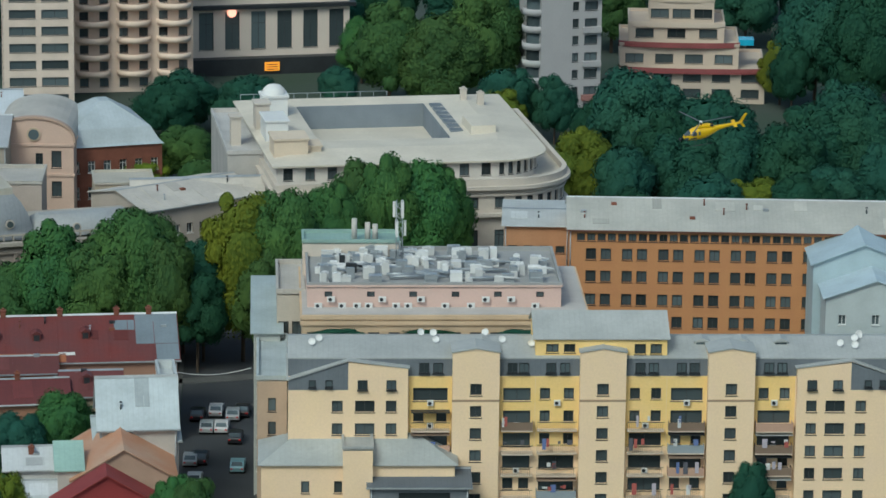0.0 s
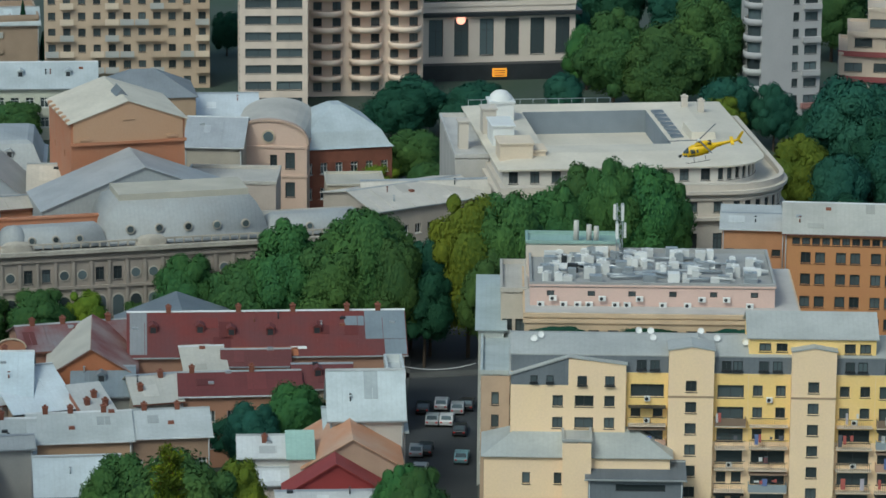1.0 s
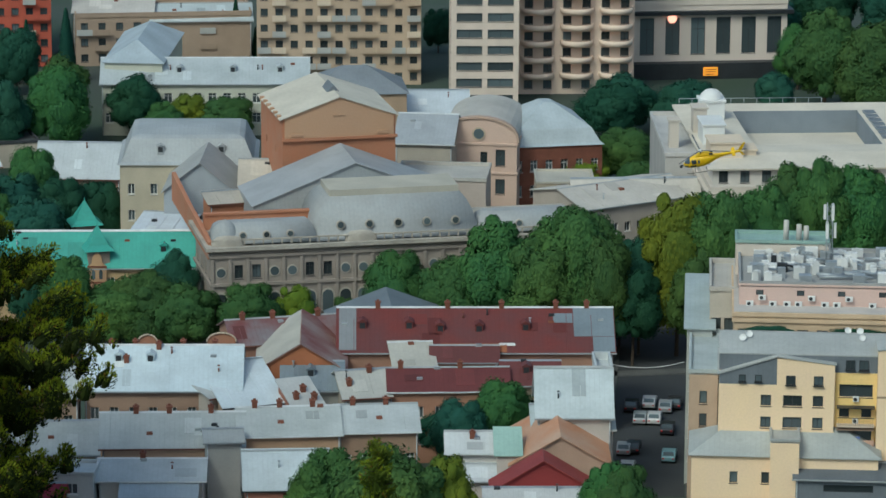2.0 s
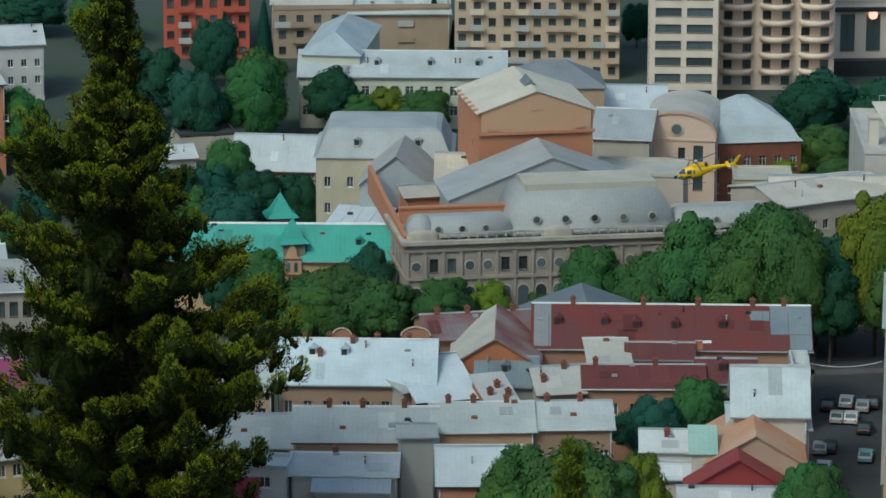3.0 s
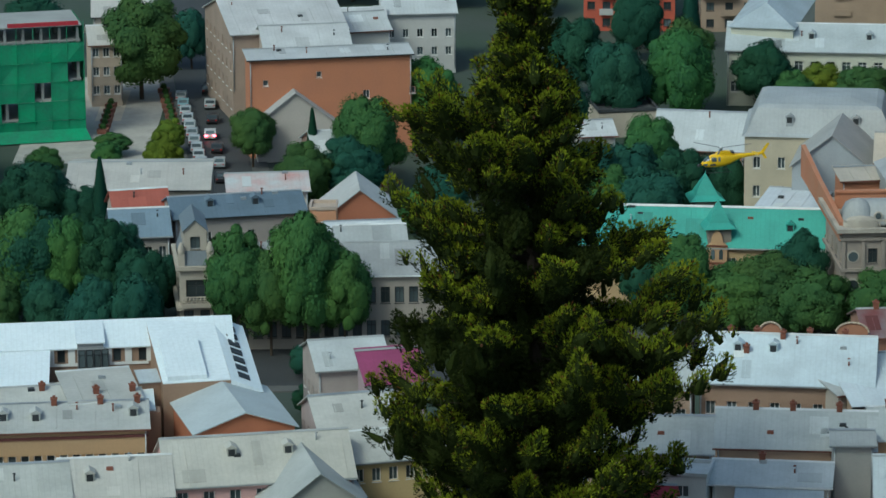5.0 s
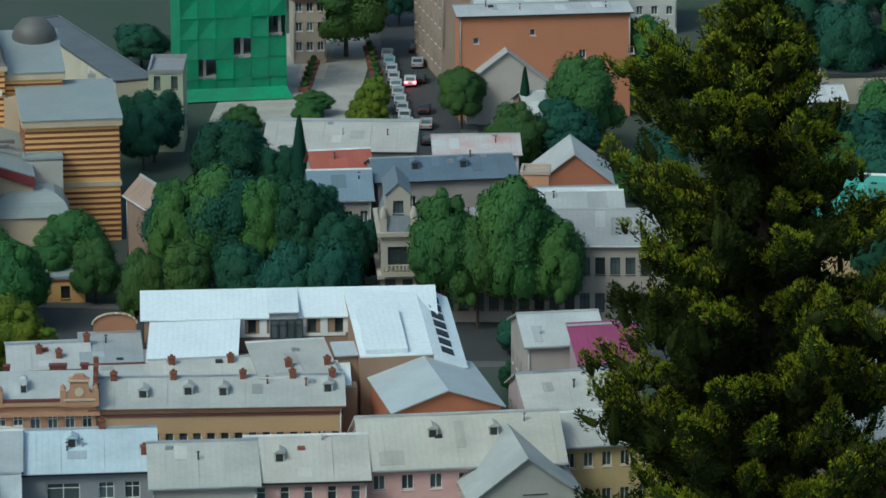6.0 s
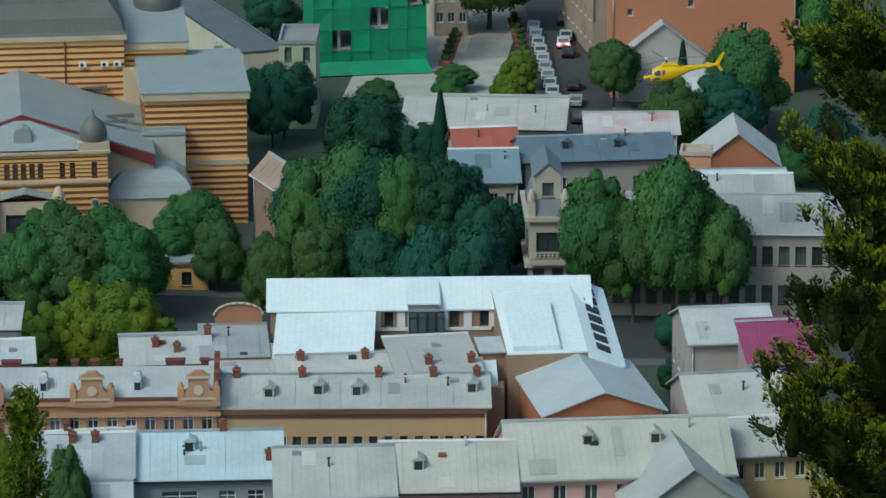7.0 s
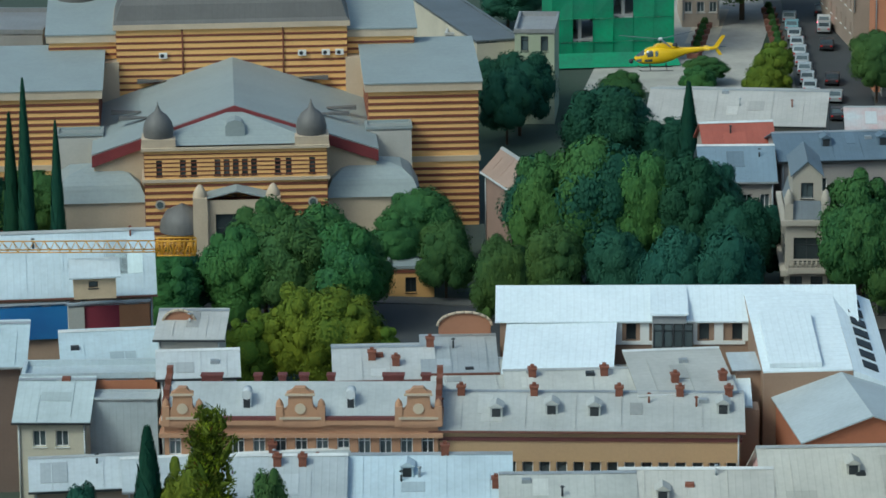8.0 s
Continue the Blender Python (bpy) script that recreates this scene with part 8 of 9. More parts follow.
house("yellow_site_house", "pale green house beside the netting", -216.24, 590.26, 17.71, 4.68, 10, 11, plaster((0.42, 0.46, 0.33)), sheet((0.3, 0.3, 0.3), "X"), "flat", 0.5, front=grid(4.68, 2, 3, 0.9, 1.8, 2, 3.4), style="dark")
house("dark_long_roof", "long dark grey flat-roofed range", -221.93, 592.47, 39.10, 5.67, 45, 9, plaster((0.55, 0.5, 0.4)), sheet((0.13, 0.145, 0.16), "X"), "flat", 0.2)
house("warehouse", "plain orange brick warehouse with pale roofs", -180.99, 620.00, 23.96, 24.32, 5.0, 15, plaster((0.46, 0.19, 0.1), (0.4, 0.17, 0.1), 0.6), sheet((0.52, 0.53, 0.53), "X"), "shed", 0.5, front=[(2, 11, 0.8, 0.9), (10, 12, 0.8, 0.9), (17, 8.5, 1.0, 1.3), (24, 9, 0.9, 1.0)])
house("warehouse_neighbour", "white house with broken sheet roofs", -190.4, 642.4, 28.12, 18.0, 22, 14, plaster((0.34, 0.26, 0.21)), sheet((0.56, 0.56, 0.56), "X"), "gx", 3.4, left=grid(22, 7, 4, 1.0, 1.4, 2, 3))
house("roof_terrace", "pale patched roof terrace beside the warehouse", -183.58, 637.30, 23.56, 13.03, 12, 13, plaster((0.5, 0.42, 0.36)), sheet((0.56, 0.57, 0.57), "X"), "gx", 2.36)
house("white_house_back", "white house with a pale roof", -177.72, 683.98, 26.02, 11.76, 10, 8, plaster((0.55, 0.5, 0.45)), sheet((0.55, 0.56, 0.55), "X"), "gx", 1.8, front=grid(11.76, 5, 2, 1.0, 1.4, 1.6, 3))
house("white_house_back", "white house with a pale roof", -181.88, 659.79, 29.59, 11.95, 10, 11, plaster((0.55, 0.53, 0.5)), sheet((0.55, 0.57, 0.57), "X"), "gx", 2, front=grid(11.95, 5, 2, 1.0, 1.4, 3, 3))
house("small_grey_house", "small house with grey gabled roofs", -179.30, 617.83, 22.0, 11.5, 10, 6.0, plaster((0.46, 0.42, 0.38)), sheet((0.42, 0.44, 0.45), "Y"), "gy", 4.4)
house("small_grey_house", "small house with pale roof", -164.6, 598.6, 26.0, 10.5, 13, 6, plaster((0.34, 0.22, 0.18)), sheet((0.5, 0.51, 0.5), "X"), "gx", 2.4, front=grid(11.31, 4, 1, 1.0, 1.5, 2, 3))
house("shed_hall", "wide hall with a pale vaulted roof", -191.88, 568.30, 14.58, 19.38, 18, 7, plaster((0.45, 0.4, 0.33)), sheet((0.5, 0.48, 0.44), "X"), "gx", 1.76)
house("villa_back", "pale building on the square", -215.45, 648.40, 22.66, 4.87, 10, 10, plaster((0.45, 0.36, 0.28)), sheet((0.52, 0.5, 0.46), "X"), "gx", 2.0, front=grid(4.87, 3, 3, 1.0, 1.4, 2, 3))
house("pink_roof_row", "pale house with a patched red roof", -168.75, 568.68, 19.52, 10.77, 9, 8, plaster((0.5, 0.45, 0.42)), sheet((0.5, 0.52, 0.52), "X", (0.5, 0.14, 0.1), 0.7), "gx", 1.4)
house("blue_roof_house", "grey house with a dark blue sheet roof", -168.91, 545.17, 25.88, 17.22, 10, 10, plaster((0.33, 0.3, 0.28)), sheet((0.13, 0.18, 0.23), "X"), "gx", 1.66, front=grid(17.22, 6, 2, 1.0, 1.6, 3, 3.4), dorm=((5, 2.2), (11, 2.2)))
house("blue_roof_house", "blue-roofed house beside the cypress", -175.10, 538.07, 21.94, 7.31, 10, 9, plaster((0.4, 0.36, 0.32)), sheet((0.2, 0.27, 0.33), "X"), "gx", 2.4, front=grid(7.31, 4, 2, 1.0, 1.5, 3, 3))
house("red_tile_house", "house with a faded red roof", -178.71, 550.12, 27.51, 7.19, 7, 9, plaster((0.4, 0.34, 0.3)), sheet((0.36, 0.1, 0.07), "X"), "gx", 2.2)
house("brick_gable", "grey-roofed house with a brick gable", -152.22, 557.96, 18.31, 9.38, 10, 8, plaster((0.42, 0.16, 0.09)), sheet((0.5, 0.5, 0.49), "Y"), "gy", 3.6)
house("orange_stub", "orange plastered chimney block", -151.99, 549.86, 12.69, 3.47, 4, 11, plaster((0.55, 0.28, 0.16)), sheet((0.5, 0.4, 0.32), "X"), "flat", 0.4)
house("white_flat_house", "house with a white flat sheet roof", -146.21, 539.14, 21.71, 9.25, 9, 10, plaster((0.42, 0.4, 0.38)), sheet((0.6, 0.63, 0.64), "X"), "gx", 1.2, front=grid(9.25, 6, 2, 1.0, 1.6, 3, 3.4))
ornate_house(-161.07, 522.22, 20.48, 4.09, 10.0)
house("avenue_house", "long stone avenue house under the trees", -155.09, 520.46, 15.87, 30.04, 12, 9.5, plaster((0.36, 0.32, 0.28)), sheet((0.34, 0.35, 0.35), "X"), "gx", 2.6, front=grid(30.04, 17, 2, 1.15, 2.1, 1.5, 4.3), style="dark")
house("avenue_house", "stone house with a pale roof on the avenue", -142.10, 528.30, 20.25, 8.52, 9, 11, plaster((0.38, 0.34, 0.3)), sheet((0.42, 0.44, 0.44), "X"), "gx", 2.6, front=grid(8.52, 6, 3, 1.0, 1.7, 1.5, 3.6), style="dark")
white_block(-167.49, 461.87, 20.79, 30.76, 15.5)
house("brick_end_house", "house with a grey roof and brick gable end", -136.66, 450.55, 28.91, 10.87, 15, 11.5, plaster((0.4, 0.15, 0.08)), sheet((0.46, 0.51, 0.53), "Y", (0.36, 0.4, 0.42), 0.6), "gy", 1.9)
house("firewall_house", "tall brown plastered firewall house", -146.08, 461.30, 26.70, 5.95, 3, 13.5, plaster((0.3, 0.19, 0.13), (0.36, 0.24, 0.17), 0.7), sheet((0.5, 0.55, 0.58), "X"), "shed", 0.3, base=0.0)
house("long_ochre_house", "long ochre brick house with pale roof and dormers", -165.86, 443.08, 19.43, 24.88, 11, 11.5, plaster((0.46, 0.31, 0.17), (0.4, 0.27, 0.16), 0.6), sheet((0.47, 0.48, 0.46), "X"), "gx", 1.46, front=grid(24.88, 18, 2, 0.9, 1.15, 3.1, 4.5), dorm=((5, 1.5), (9.5, 2.0), (13, 1.8), (23.5, 2.2)), chim=((2, 5), (8, 5), (15, 5), (20, 5), (24, 5)), cornice=surface("maroon_sheet", (0.16, 0.05, 0.045), 0.6))
ornate_row(-186.30, 434.93, 20.48, 22.33, 12.5)
house("rear_roof", "pale corrugated roof behind the ochre house", -168.47, 448.87, 26.35, 6.29, 7.6, 12.5, plaster((0.45, 0.42, 0.38)), sheet((0.52, 0.53, 0.5), "X"), "shed", 0.5)
house("rear_roof", "pale corrugated lean-to roof", -162.10, 450.52, 24.66, 10.94, 8, 12.5, plaster((0.45, 0.42, 0.38)), sheet((0.54, 0.54, 0.5), "X"), "gx", 0.94, chim=((2, 3), (8, 3)))
house("rear_roof", "grey ridged roof behind the ochre house", -151.60, 453.53, 27.94, 7.45, 9, 13.0, plaster((0.42, 0.38, 0.34)), sheet((0.47, 0.47, 0.44), "Y"), "shed", 0.88, chim=((3, 2), (7, 2)))
house("rear_house", "pale house with red chimneys", -177.48, 449.95, 24.65, 7.97, 10, 12.5, plaster((0.5, 0.5, 0.47)), sheet((0.5, 0.51, 0.5), "X"), "gx", 1.2, chim=((3, 3), (5, 2), (8, 5)))
house("rear_house", "grey-roofed house with an arched brick gable", -170.63, 452.81, 23.49, 5.78, 8.9, 13, plaster((0.42, 0.2, 0.12)), sheet((0.38, 0.41, 0.42), "X"), "shed", 0.51)
arch_gable(-173.06, 461.60, 22.94, 4.49, 14.5)
arch_gable(-196.36, 455.65, 20.32, 2.70, 14.0)
house("pink_house_row", "pink house with a wide pale roof", -135.73, 438.21, 24.18, 19.44, 12, 9.5, plaster((0.62, 0.38, 0.36)), sheet((0.5, 0.49, 0.44), "X"), "gx", 3.3, front=grid(19.44, 7, 2, 1.2, 1.5, 3.3, 3.9), dorm=((7, 3.2), (13, 3.2)))
house("pink_house_row", "pink house with a pale roof", -145.67, 432.81, 21.07, 11.39, 11, 9.0, plaster((0.62, 0.38, 0.36)), sheet((0.49, 0.48, 0.44), "X"), "gx", 2.7, front=grid(11.39, 5, 2, 0.9, 1.9, 2.4, 4.0), dorm=((3, 2.2),))
house("yellow_house_row", "yellow house with a pale roof", -119.36, 450.19, 30.15, 11.26, 12, 9.5, plaster((0.55, 0.42, 0.22)), sheet((0.48, 0.48, 0.44), "X"), "gx", 1.55, front=grid(11.26, 6, 2, 1.0, 1.5, 3.4, 3.8))
house("attic_house", "grey gabled house with a large attic window", -124.23, 436.02, 26.38, 10.71, 14, 8, plaster((0.4, 0.4, 0.38)), sheet((0.42, 0.44, 0.43), "Y"), "gy", 4.0, front=[(5.0, 8.4, 2.2, 1.4)], style="dark")
house("grey_front_house", "house with a pale patched roof", -153.95, 428.45, 22.41, 10.05, 12, 9, plaster((0.45, 0.42, 0.4)), sheet((0.45, 0.46, 0.43), "X"), "gx", 2.53)
house("blue_white_house", "blue-white sheet-roofed house with a glazed loggia", -167.16, 427.45, 22.18, 12.96, 11, 9.5, plaster((0.26, 0.27, 0.3)), sheet((0.5, 0.6, 0.66), "X"), "gx", 2.56, front=[(2.5, 6.6, 3.2, 1.7), (7.5, 6.6, 1.5, 1.7), (10, 6.6, 1.5, 1.7)], dorm=((5, 3.0),), chim=((8, 5.5), (12, 2)))
house("grey_front_house", "grey-roofed house with small chimneys", -175.55, 423.51, 21.91, 9.17, 10, 10, plaster((0.36, 0.34, 0.33)), sheet((0.42, 0.46, 0.48), "X"), "gx", 2.37, chim=((4, 4), (6, 4)))
house("front_roof", "pale roof edge at the foot of the hill", -173.40, 418.59, 22.89, 8.91, 8, 8, plaster((0.4, 0.4, 0.4)), sheet((0.5, 0.55, 0.58), "X"), "gx", 2)
house("magenta_house", "corner house with a bright magenta roof panel", -124.79, 457.70, 27.91, 8.86, 10, 10.5, plaster((0.42, 0.36, 0.36)), sheet((0.5, 0.5, 0.47), "X"), "gx", 2.41, left=grid(10, 4, 3, 1.0, 1.5, 1.4, 3.1))
house("lean_to_house", "low house with a bright magenta sheet roof", -123.0, 470.9, 27.91, 6.6, 5, 12.0, plaster((0.38, 0.3, 0.32)), sheet((0.3, 0.06, 0.15), "X"), "shed", 2.4)
house("pale_house", "pale-roofed house behind the magenta roof", -129.90, 475.14, 25.91, 8.08, 10, 12, plaster((0.45, 0.4, 0.38)), sheet((0.52, 0.55, 0.55), "X"), "gx", 2.0, left=grid(10, 4, 3, 1.0, 1.5, 1.4, 3.1))
opera(-229.07, 517.92, 25.6, 18.85, 12.5)
house("crane_house", "house with a big pale blue sheet roof", -220.43, 454.80, 27.86, 21.01, 10, 14, plaster((0.42, 0.3, 0.22)), sheet((0.52, 0.61, 0.66), "X"), "gx", 4.35, front=[(10, 11.0, 1.5, 2.2), (14, 11.0, 1.5, 2.2)])
house("tarp_floor", "upper floor hung with blue tarpaulins", -220.05, 454.09, 29.55, 13.50, 1.5, 13.2, plaster((0.03, 0.17, 0.42), (0.02, 0.10, 0.3), 0.7), sheet((0.4, 0.45, 0.5), "X"), "flat", 0.2, base=10.0)
house("loggia_panel", "white boarded loggia under the sheet roof", -207.97, 460.10, 35.23, 1.41, 1.5, 13.2, plaster((0.5, 0.5, 0.46)), sheet((0.4, 0.45, 0.5), "X"), "flat", 0.2, base=10.0)
house("loggia_panel", "dark red boarded loggia under the sheet roof", -206.90, 461.08, 30.44, 3.10, 1.5, 13.2, plaster((0.22, 0.03, 0.05)), sheet((0.4, 0.45, 0.5), "X"), "flat", 0.2, base=10.0)
house("loggia_panel", "orange brick pier under the sheet roof", -204.23, 462.65, 28.06, 2.70, 1.5, 13.2, plaster((0.42, 0.2, 0.1)), sheet((0.4, 0.45, 0.5), "X"), "flat", 0.2, base=10.0)
house("eyebrow_dormer", "curved attic dormer with ochre front", -205.43, 456.42, 28.87, 3.70, 3, 17.2, plaster((0.5, 0.38, 0.25)), sheet((0.55, 0.62, 0.66), "X"), "gx", 1.0, front=[(1.3, 16.0, 0.8, 0.6)], style="dark", base=15.0)
house("lean_blue", "low house under a pale blue lean-to roof", -202.81, 449.36, 29.00, 7.88, 7, 10.5, plaster((0.4, 0.36, 0.33)), sheet((0.5, 0.6, 0.65), "X"), "shed", 1.61)
house("corrugated_wall", "brick range under a scalloped sheet eave", -203.92, 443.66, 23.73, 11.41, 4, 11.5, plaster((0.42, 0.17, 0.09)), sheet((0.48, 0.55, 0.58), "X"), "flat", 0.5)
house("grey_panel_house", "house clad in pale grey sheet with a small balcony", -202.95, 441.24, 20.45, 11.62, 2.5, 10.5, sheet((0.42, 0.48, 0.51), "X"), sheet((0.45, 0.5, 0.52), "X"), "flat", 0.15)
house("balcony_house", "small cream house with a green balcony", -201.94, 438.75, 20.48, 5.80, 5, 9.5, plaster((0.52, 0.48, 0.38)), sheet((0.47, 0.54, 0.55), "X"), "shed", 2.0, front=[(1.3, 7.2, 1.1, 1.4), (3.2, 7.2, 1.1, 1.4)])
house("left_shed", "dark timber house with pale roof", -211.29, 445.19, 23.72, 5.82, 5, 11.5, plaster((0.16, 0.12, 0.1)), sheet((0.5, 0.6, 0.64), "X"), "shed", 2.2)
house("bottom_left_house", "corrugated pale roof below the balconies", -193.43, 425.54, 28.24, 8.60, 8, 8.5, plaster((0.35, 0.28, 0.22)), sheet((0.5, 0.55, 0.57), "X"), "gx", 1.32)
house("bottom_left_house", "pale sheet roof below the ornate row", -186.40, 428.18, 28.85, 17.98, 8, 8.5, plaster((0.35, 0.28, 0.22)), sheet((0.46, 0.51, 0.53), "X"), "gx", 1.28, chim=((6, 4), (12, 4)))
house("rear_white", "small white house behind the ornate row", -191.72, 445.40, 26.31, 6.37, 6, 12.5, plaster((0.55, 0.53, 0.5)), sheet((0.53, 0.56, 0.57), "X"), "gx", 1.31)
house("rear_white", "stucco parapet house behind the ornate row", -195.44, 452.62, 20.35, 5.36, 5, 13.5, plaster((0.5, 0.46, 0.4)), sheet((0.5, 0.5, 0.48), "X"), "shed", 1.0)
striped_lodge(-200.73, 515.38, 22.9)
crane_boom(-214.7, 454.0, -195.9, 461.3, 19)
house("far_block", "grey building behind the opera", -269.43, 546.13, 19.65, 12.49, 12, 16, plaster((0.3, 0.28, 0.26)), sheet((0.25, 0.25, 0.25), "X"), "flat", 0.5, front=grid(12.49, 8, 4, 1.2, 1.6, 2, 3.4), style="dark")
house("tank_house", "white rooftop tank beside the dark range", -228.76, 599.38, 17.71, 3.42, 5, 8, plaster((0.5, 0.5, 0.5)), sheet((0.5, 0.5, 0.5), "X"), "flat", 0.3)
house("brick_ruin", "rough brown wall beside the opera", -199.36, 538.64, -48.53, 7.78, 4, 8, plaster((0.3, 0.2, 0.16)), sheet((0.35, 0.25, 0.2), "X"), "gx", 2.0)
house("garden_house", "brick house with a pale gabled roof in the trees", -119.18, 615.57, 2.81, 13.10, 12, 6, plaster((0.34, 0.2, 0.16)), sheet((0.5, 0.53, 0.54), "X"), "gx", 4.21, front=grid(13.1, 5, 1, 1.0, 1.5, 2, 3))
house("garden_house", "small white-roofed house in the trees", -131.66, 624.36, 22.69, 5.03, 8, 5, plaster((0.5, 0.48, 0.44)), sheet((0.58, 0.6, 0.6), "X"), "gx", 1.4)
house("white_house_back", "white house with grey flat roofs", -176.74, 682.13, 18.94, 11.60, 12, 10, plaster((0.55, 0.54, 0.52)), sheet((0.55, 0.57, 0.57), "X"), "gx", 2.17, front=grid(11.6, 5, 2, 1.0, 1.4, 3, 3))
house("white_house_back", "white house with broken pale roofs", -186.43, 672.03, 20.22, 12.42, 12, 9, plaster((0.55, 0.5, 0.46)), sheet((0.56, 0.57, 0.57), "X"), "gx", 2.08, front=grid(12.42, 5, 2, 1.0, 1.4, 3, 3))
house("parking_wall", "pale stone parking deck wall", -133.29, 644.58, 22.32, 9.15, 10, 4, plaster((0.5, 0.44, 0.35)), ASPHALT, "flat", 0.5)
house("far_house", "pale far house among the trees", -222.20, 669.77, 17.91, 9.58, 10, 10, plaster((0.5, 0.44, 0.38)), sheet((0.52, 0.5, 0.47), "X"), "gx", 2.0, front=grid(9.58, 5, 2, 1.0, 1.4, 3, 3))
tree(-44.5, 567.7, 14.8, 13.6, "green")
tree(-33.1, 565.1, 13.9, 16.1, "green")
tree(-37.5, 556.3, 13.0, 14.2, "dark")
tree(-17.0, 545.8, 12.7, 23.9, "yellow", 2.9)
tree(-11.8, 545.9, 12.4, 23.9, "green", 2.9)
tree(-1.4, 568.9, 12.5, 22.4, "green", 2.7)
tree(6.4, 569.1, 13.3, 23.9, "green", 2.9)
tree(10.4, 569.2, 8.6, 20.8, "green", 2.5)
tree(-22.2, 545.6, 9.0, 17.0, "dark", 2.0)
tree(-13.9, 540.5, 9.6, 16.8, "green", 2.0)
tree(-22.8, 540.2, 8.9, 14.6, "dark", 1.7)
tree(-5.1, 557.2, 10.6, 21.6, "green", 2.5)
tree(-36.9, 491.1, 8.1, 12.0, "green", 1.4)
tree(-41.9, 486.6, 7.4, 11.2, "dark", 1.3)
tree(-41.2, 469.8, 6.5, 9.5, "green", 1.1)
tree(-21.7, 454.3, 7.5, 13.1, "green", 1.6)
tree(16.8, 470.9, 5.9, 7.5, "green")
tree(43.1, 465.4, 5.8, 11.8, "dark", 1.4)
tree(-33.0, 676.1, 12.0, 11.3, "dark")
tree(-20.1, 676.6, 12.0, 11.3, "dark")
tree(-28.9, 644.7, 11.4, 9.9, "green")
tree(-35.3, 633.4, 10.4, 8.9, "yellow")
tree(-26.7, 633.7, 7.8, 7.5, "green")
tree(3.0, 703.2, 14.4, 18.5, "green")
tree(11.6, 699.1, 16.2, 17.5, "green")
tree(18.3, 703.8, 15.3, 21.4, "green")
tree(-1.9, 722.3, 8.8, 12.8, "green")
tree(22.3, 678.2, 10.2, 13.2, "dark")
tree(21.3, 674.0, 8.3, 10.3, "yellow")
tree(31.6, 621.3, 12.8, 15.7, "yellow")
tree(37.3, 615.9, 10.1, 14.4, "dark")
tree(40.8, 647.1, 17.7, 19.9, "dark")
tree(35.8, 653.0, 9.8, 14.0, "dark")
tree(51.8, 640.0, 16.6, 17.9, "dark")
tree(58.7, 629.3, 13.8, 13.2, "dark")
tree(67.4, 629.5, 15.5, 17.6, "dark")
tree(74.3, 629.8, 14.7, 20.3, "dark")
tree(75.2, 705.1, 14.4, 20.7, "dark")
tree(82.9, 696.6, 16.2, 23.4, "dark")
tree(71.1, 702.3, 8.6, 12.5, "dark")
tree(69.6, 707.6, 8.7, 12.4, "yellow")
tree(56.3, 611.7, 12.6, 10.2, "yellow")
tree(69.3, 615.6, 11.8, 11.7, "dark")
tree(47.0, 621.8, 12.8, 15.7, "dark")
tree(76.3, 617.2, 10.1, 14.4, "dark")
tree(74.2, 652.0, 12.5, 17.3, "dark")
tree(-119.0, 594.1, 11.1, 12.3, "dark")
tree(-110.8, 591.6, 10.2, 12.2, "dark")
tree(-105.4, 595.6, 8.5, 11.4, "dark")
tree(-119.7, 616.1, 7.1, 10.2, "dark")
tree(-123.7, 657.3, 11.2, 16.0, "green")
tree(-138.9, 701.6, 9.0, 13.0, "dark")
tree(-112.2, 667.9, 10.4, 12.1, "dark")
tree(-103.7, 668.9, 8.5, 8.2, "yellow")
tree(-97.1, 669.7, 10.4, 8.3, "green")
tree(-106.8, 664.3, 7.5, 7.7, "green")
tree(-100.5, 539.5, 8.6, 13.7, "green", 1.6)
tree(-106.2, 544.7, 7.9, 12.2, "dark", 1.5)
tree(-93.5, 540.3, 11.7, 10.5, "green")
tree(-86.7, 546.9, 7.9, 13.0, "dark", 1.6)
tree(-83.8, 538.5, 10.1, 10.4, "green")
tree(-75.3, 539.5, 10.1, 10.4, "green")
tree(-89.6, 540.7, 10.9, 12.1, "green")
tree(-69.6, 543.0, 7.0, 9.7, "yellow")
tree(-63.3, 546.6, 6.3, 8.1, "green")
tree(-55.6, 544.5, 10.1, 14.5, "green")
tree(-47.4, 539.8, 11.6, 15.9, "green")
tree(-41.2, 540.5, 13.1, 20.3, "green", 2.4)
tree(-31.3, 541.6, 13.1, 22.1, "green", 2.7)
tree(-35.7, 538.3, 12.3, 18.2, "green", 2.2)
tree(-27.3, 539.2, 9.5, 19.8, "green", 2.4)
tree(-45.6, 495.6, 7.8, 8.2, "dark")
tree(-36.9, 494.2, 9.2, 10.9, "green")
tree(-52.8, 444.5, 11.0, 16.6, "green", 2.0)
tree(-45.3, 441.4, 14.8, 19.4, "green")
tree(-39.4, 444.0, 7.7, 16.8, "yellow", 2.0)
tree(-39.6, 446.0, 8.4, 15.6, "yellow", 1.9)
tree(-20.0, 454.1, 8.5, 13.0, "green", 1.6)
tree(-68.5, 746.7, 6.3, 9.0, "dark")
tree(-31.2, 681.7, 13.4, 11.2, "dark")
tree(-20.8, 682.9, 11.5, 9.8, "dark")
tree(-209.5, 655.4, 15.0, 17.0, "green")
tree(-208.7, 679.4, 7.4, 10.6, "dark")
tree(-237.4, 683.1, 11.3, 11.5, "dark")
tree(-179.1, 614.7, 7.4, 9.2, "green", 1.4)
tree(-198.7, 605.8, 5.0, 5.1, "green")
tree(-189.6, 604.3, 6.6, 8.0, "yellow")
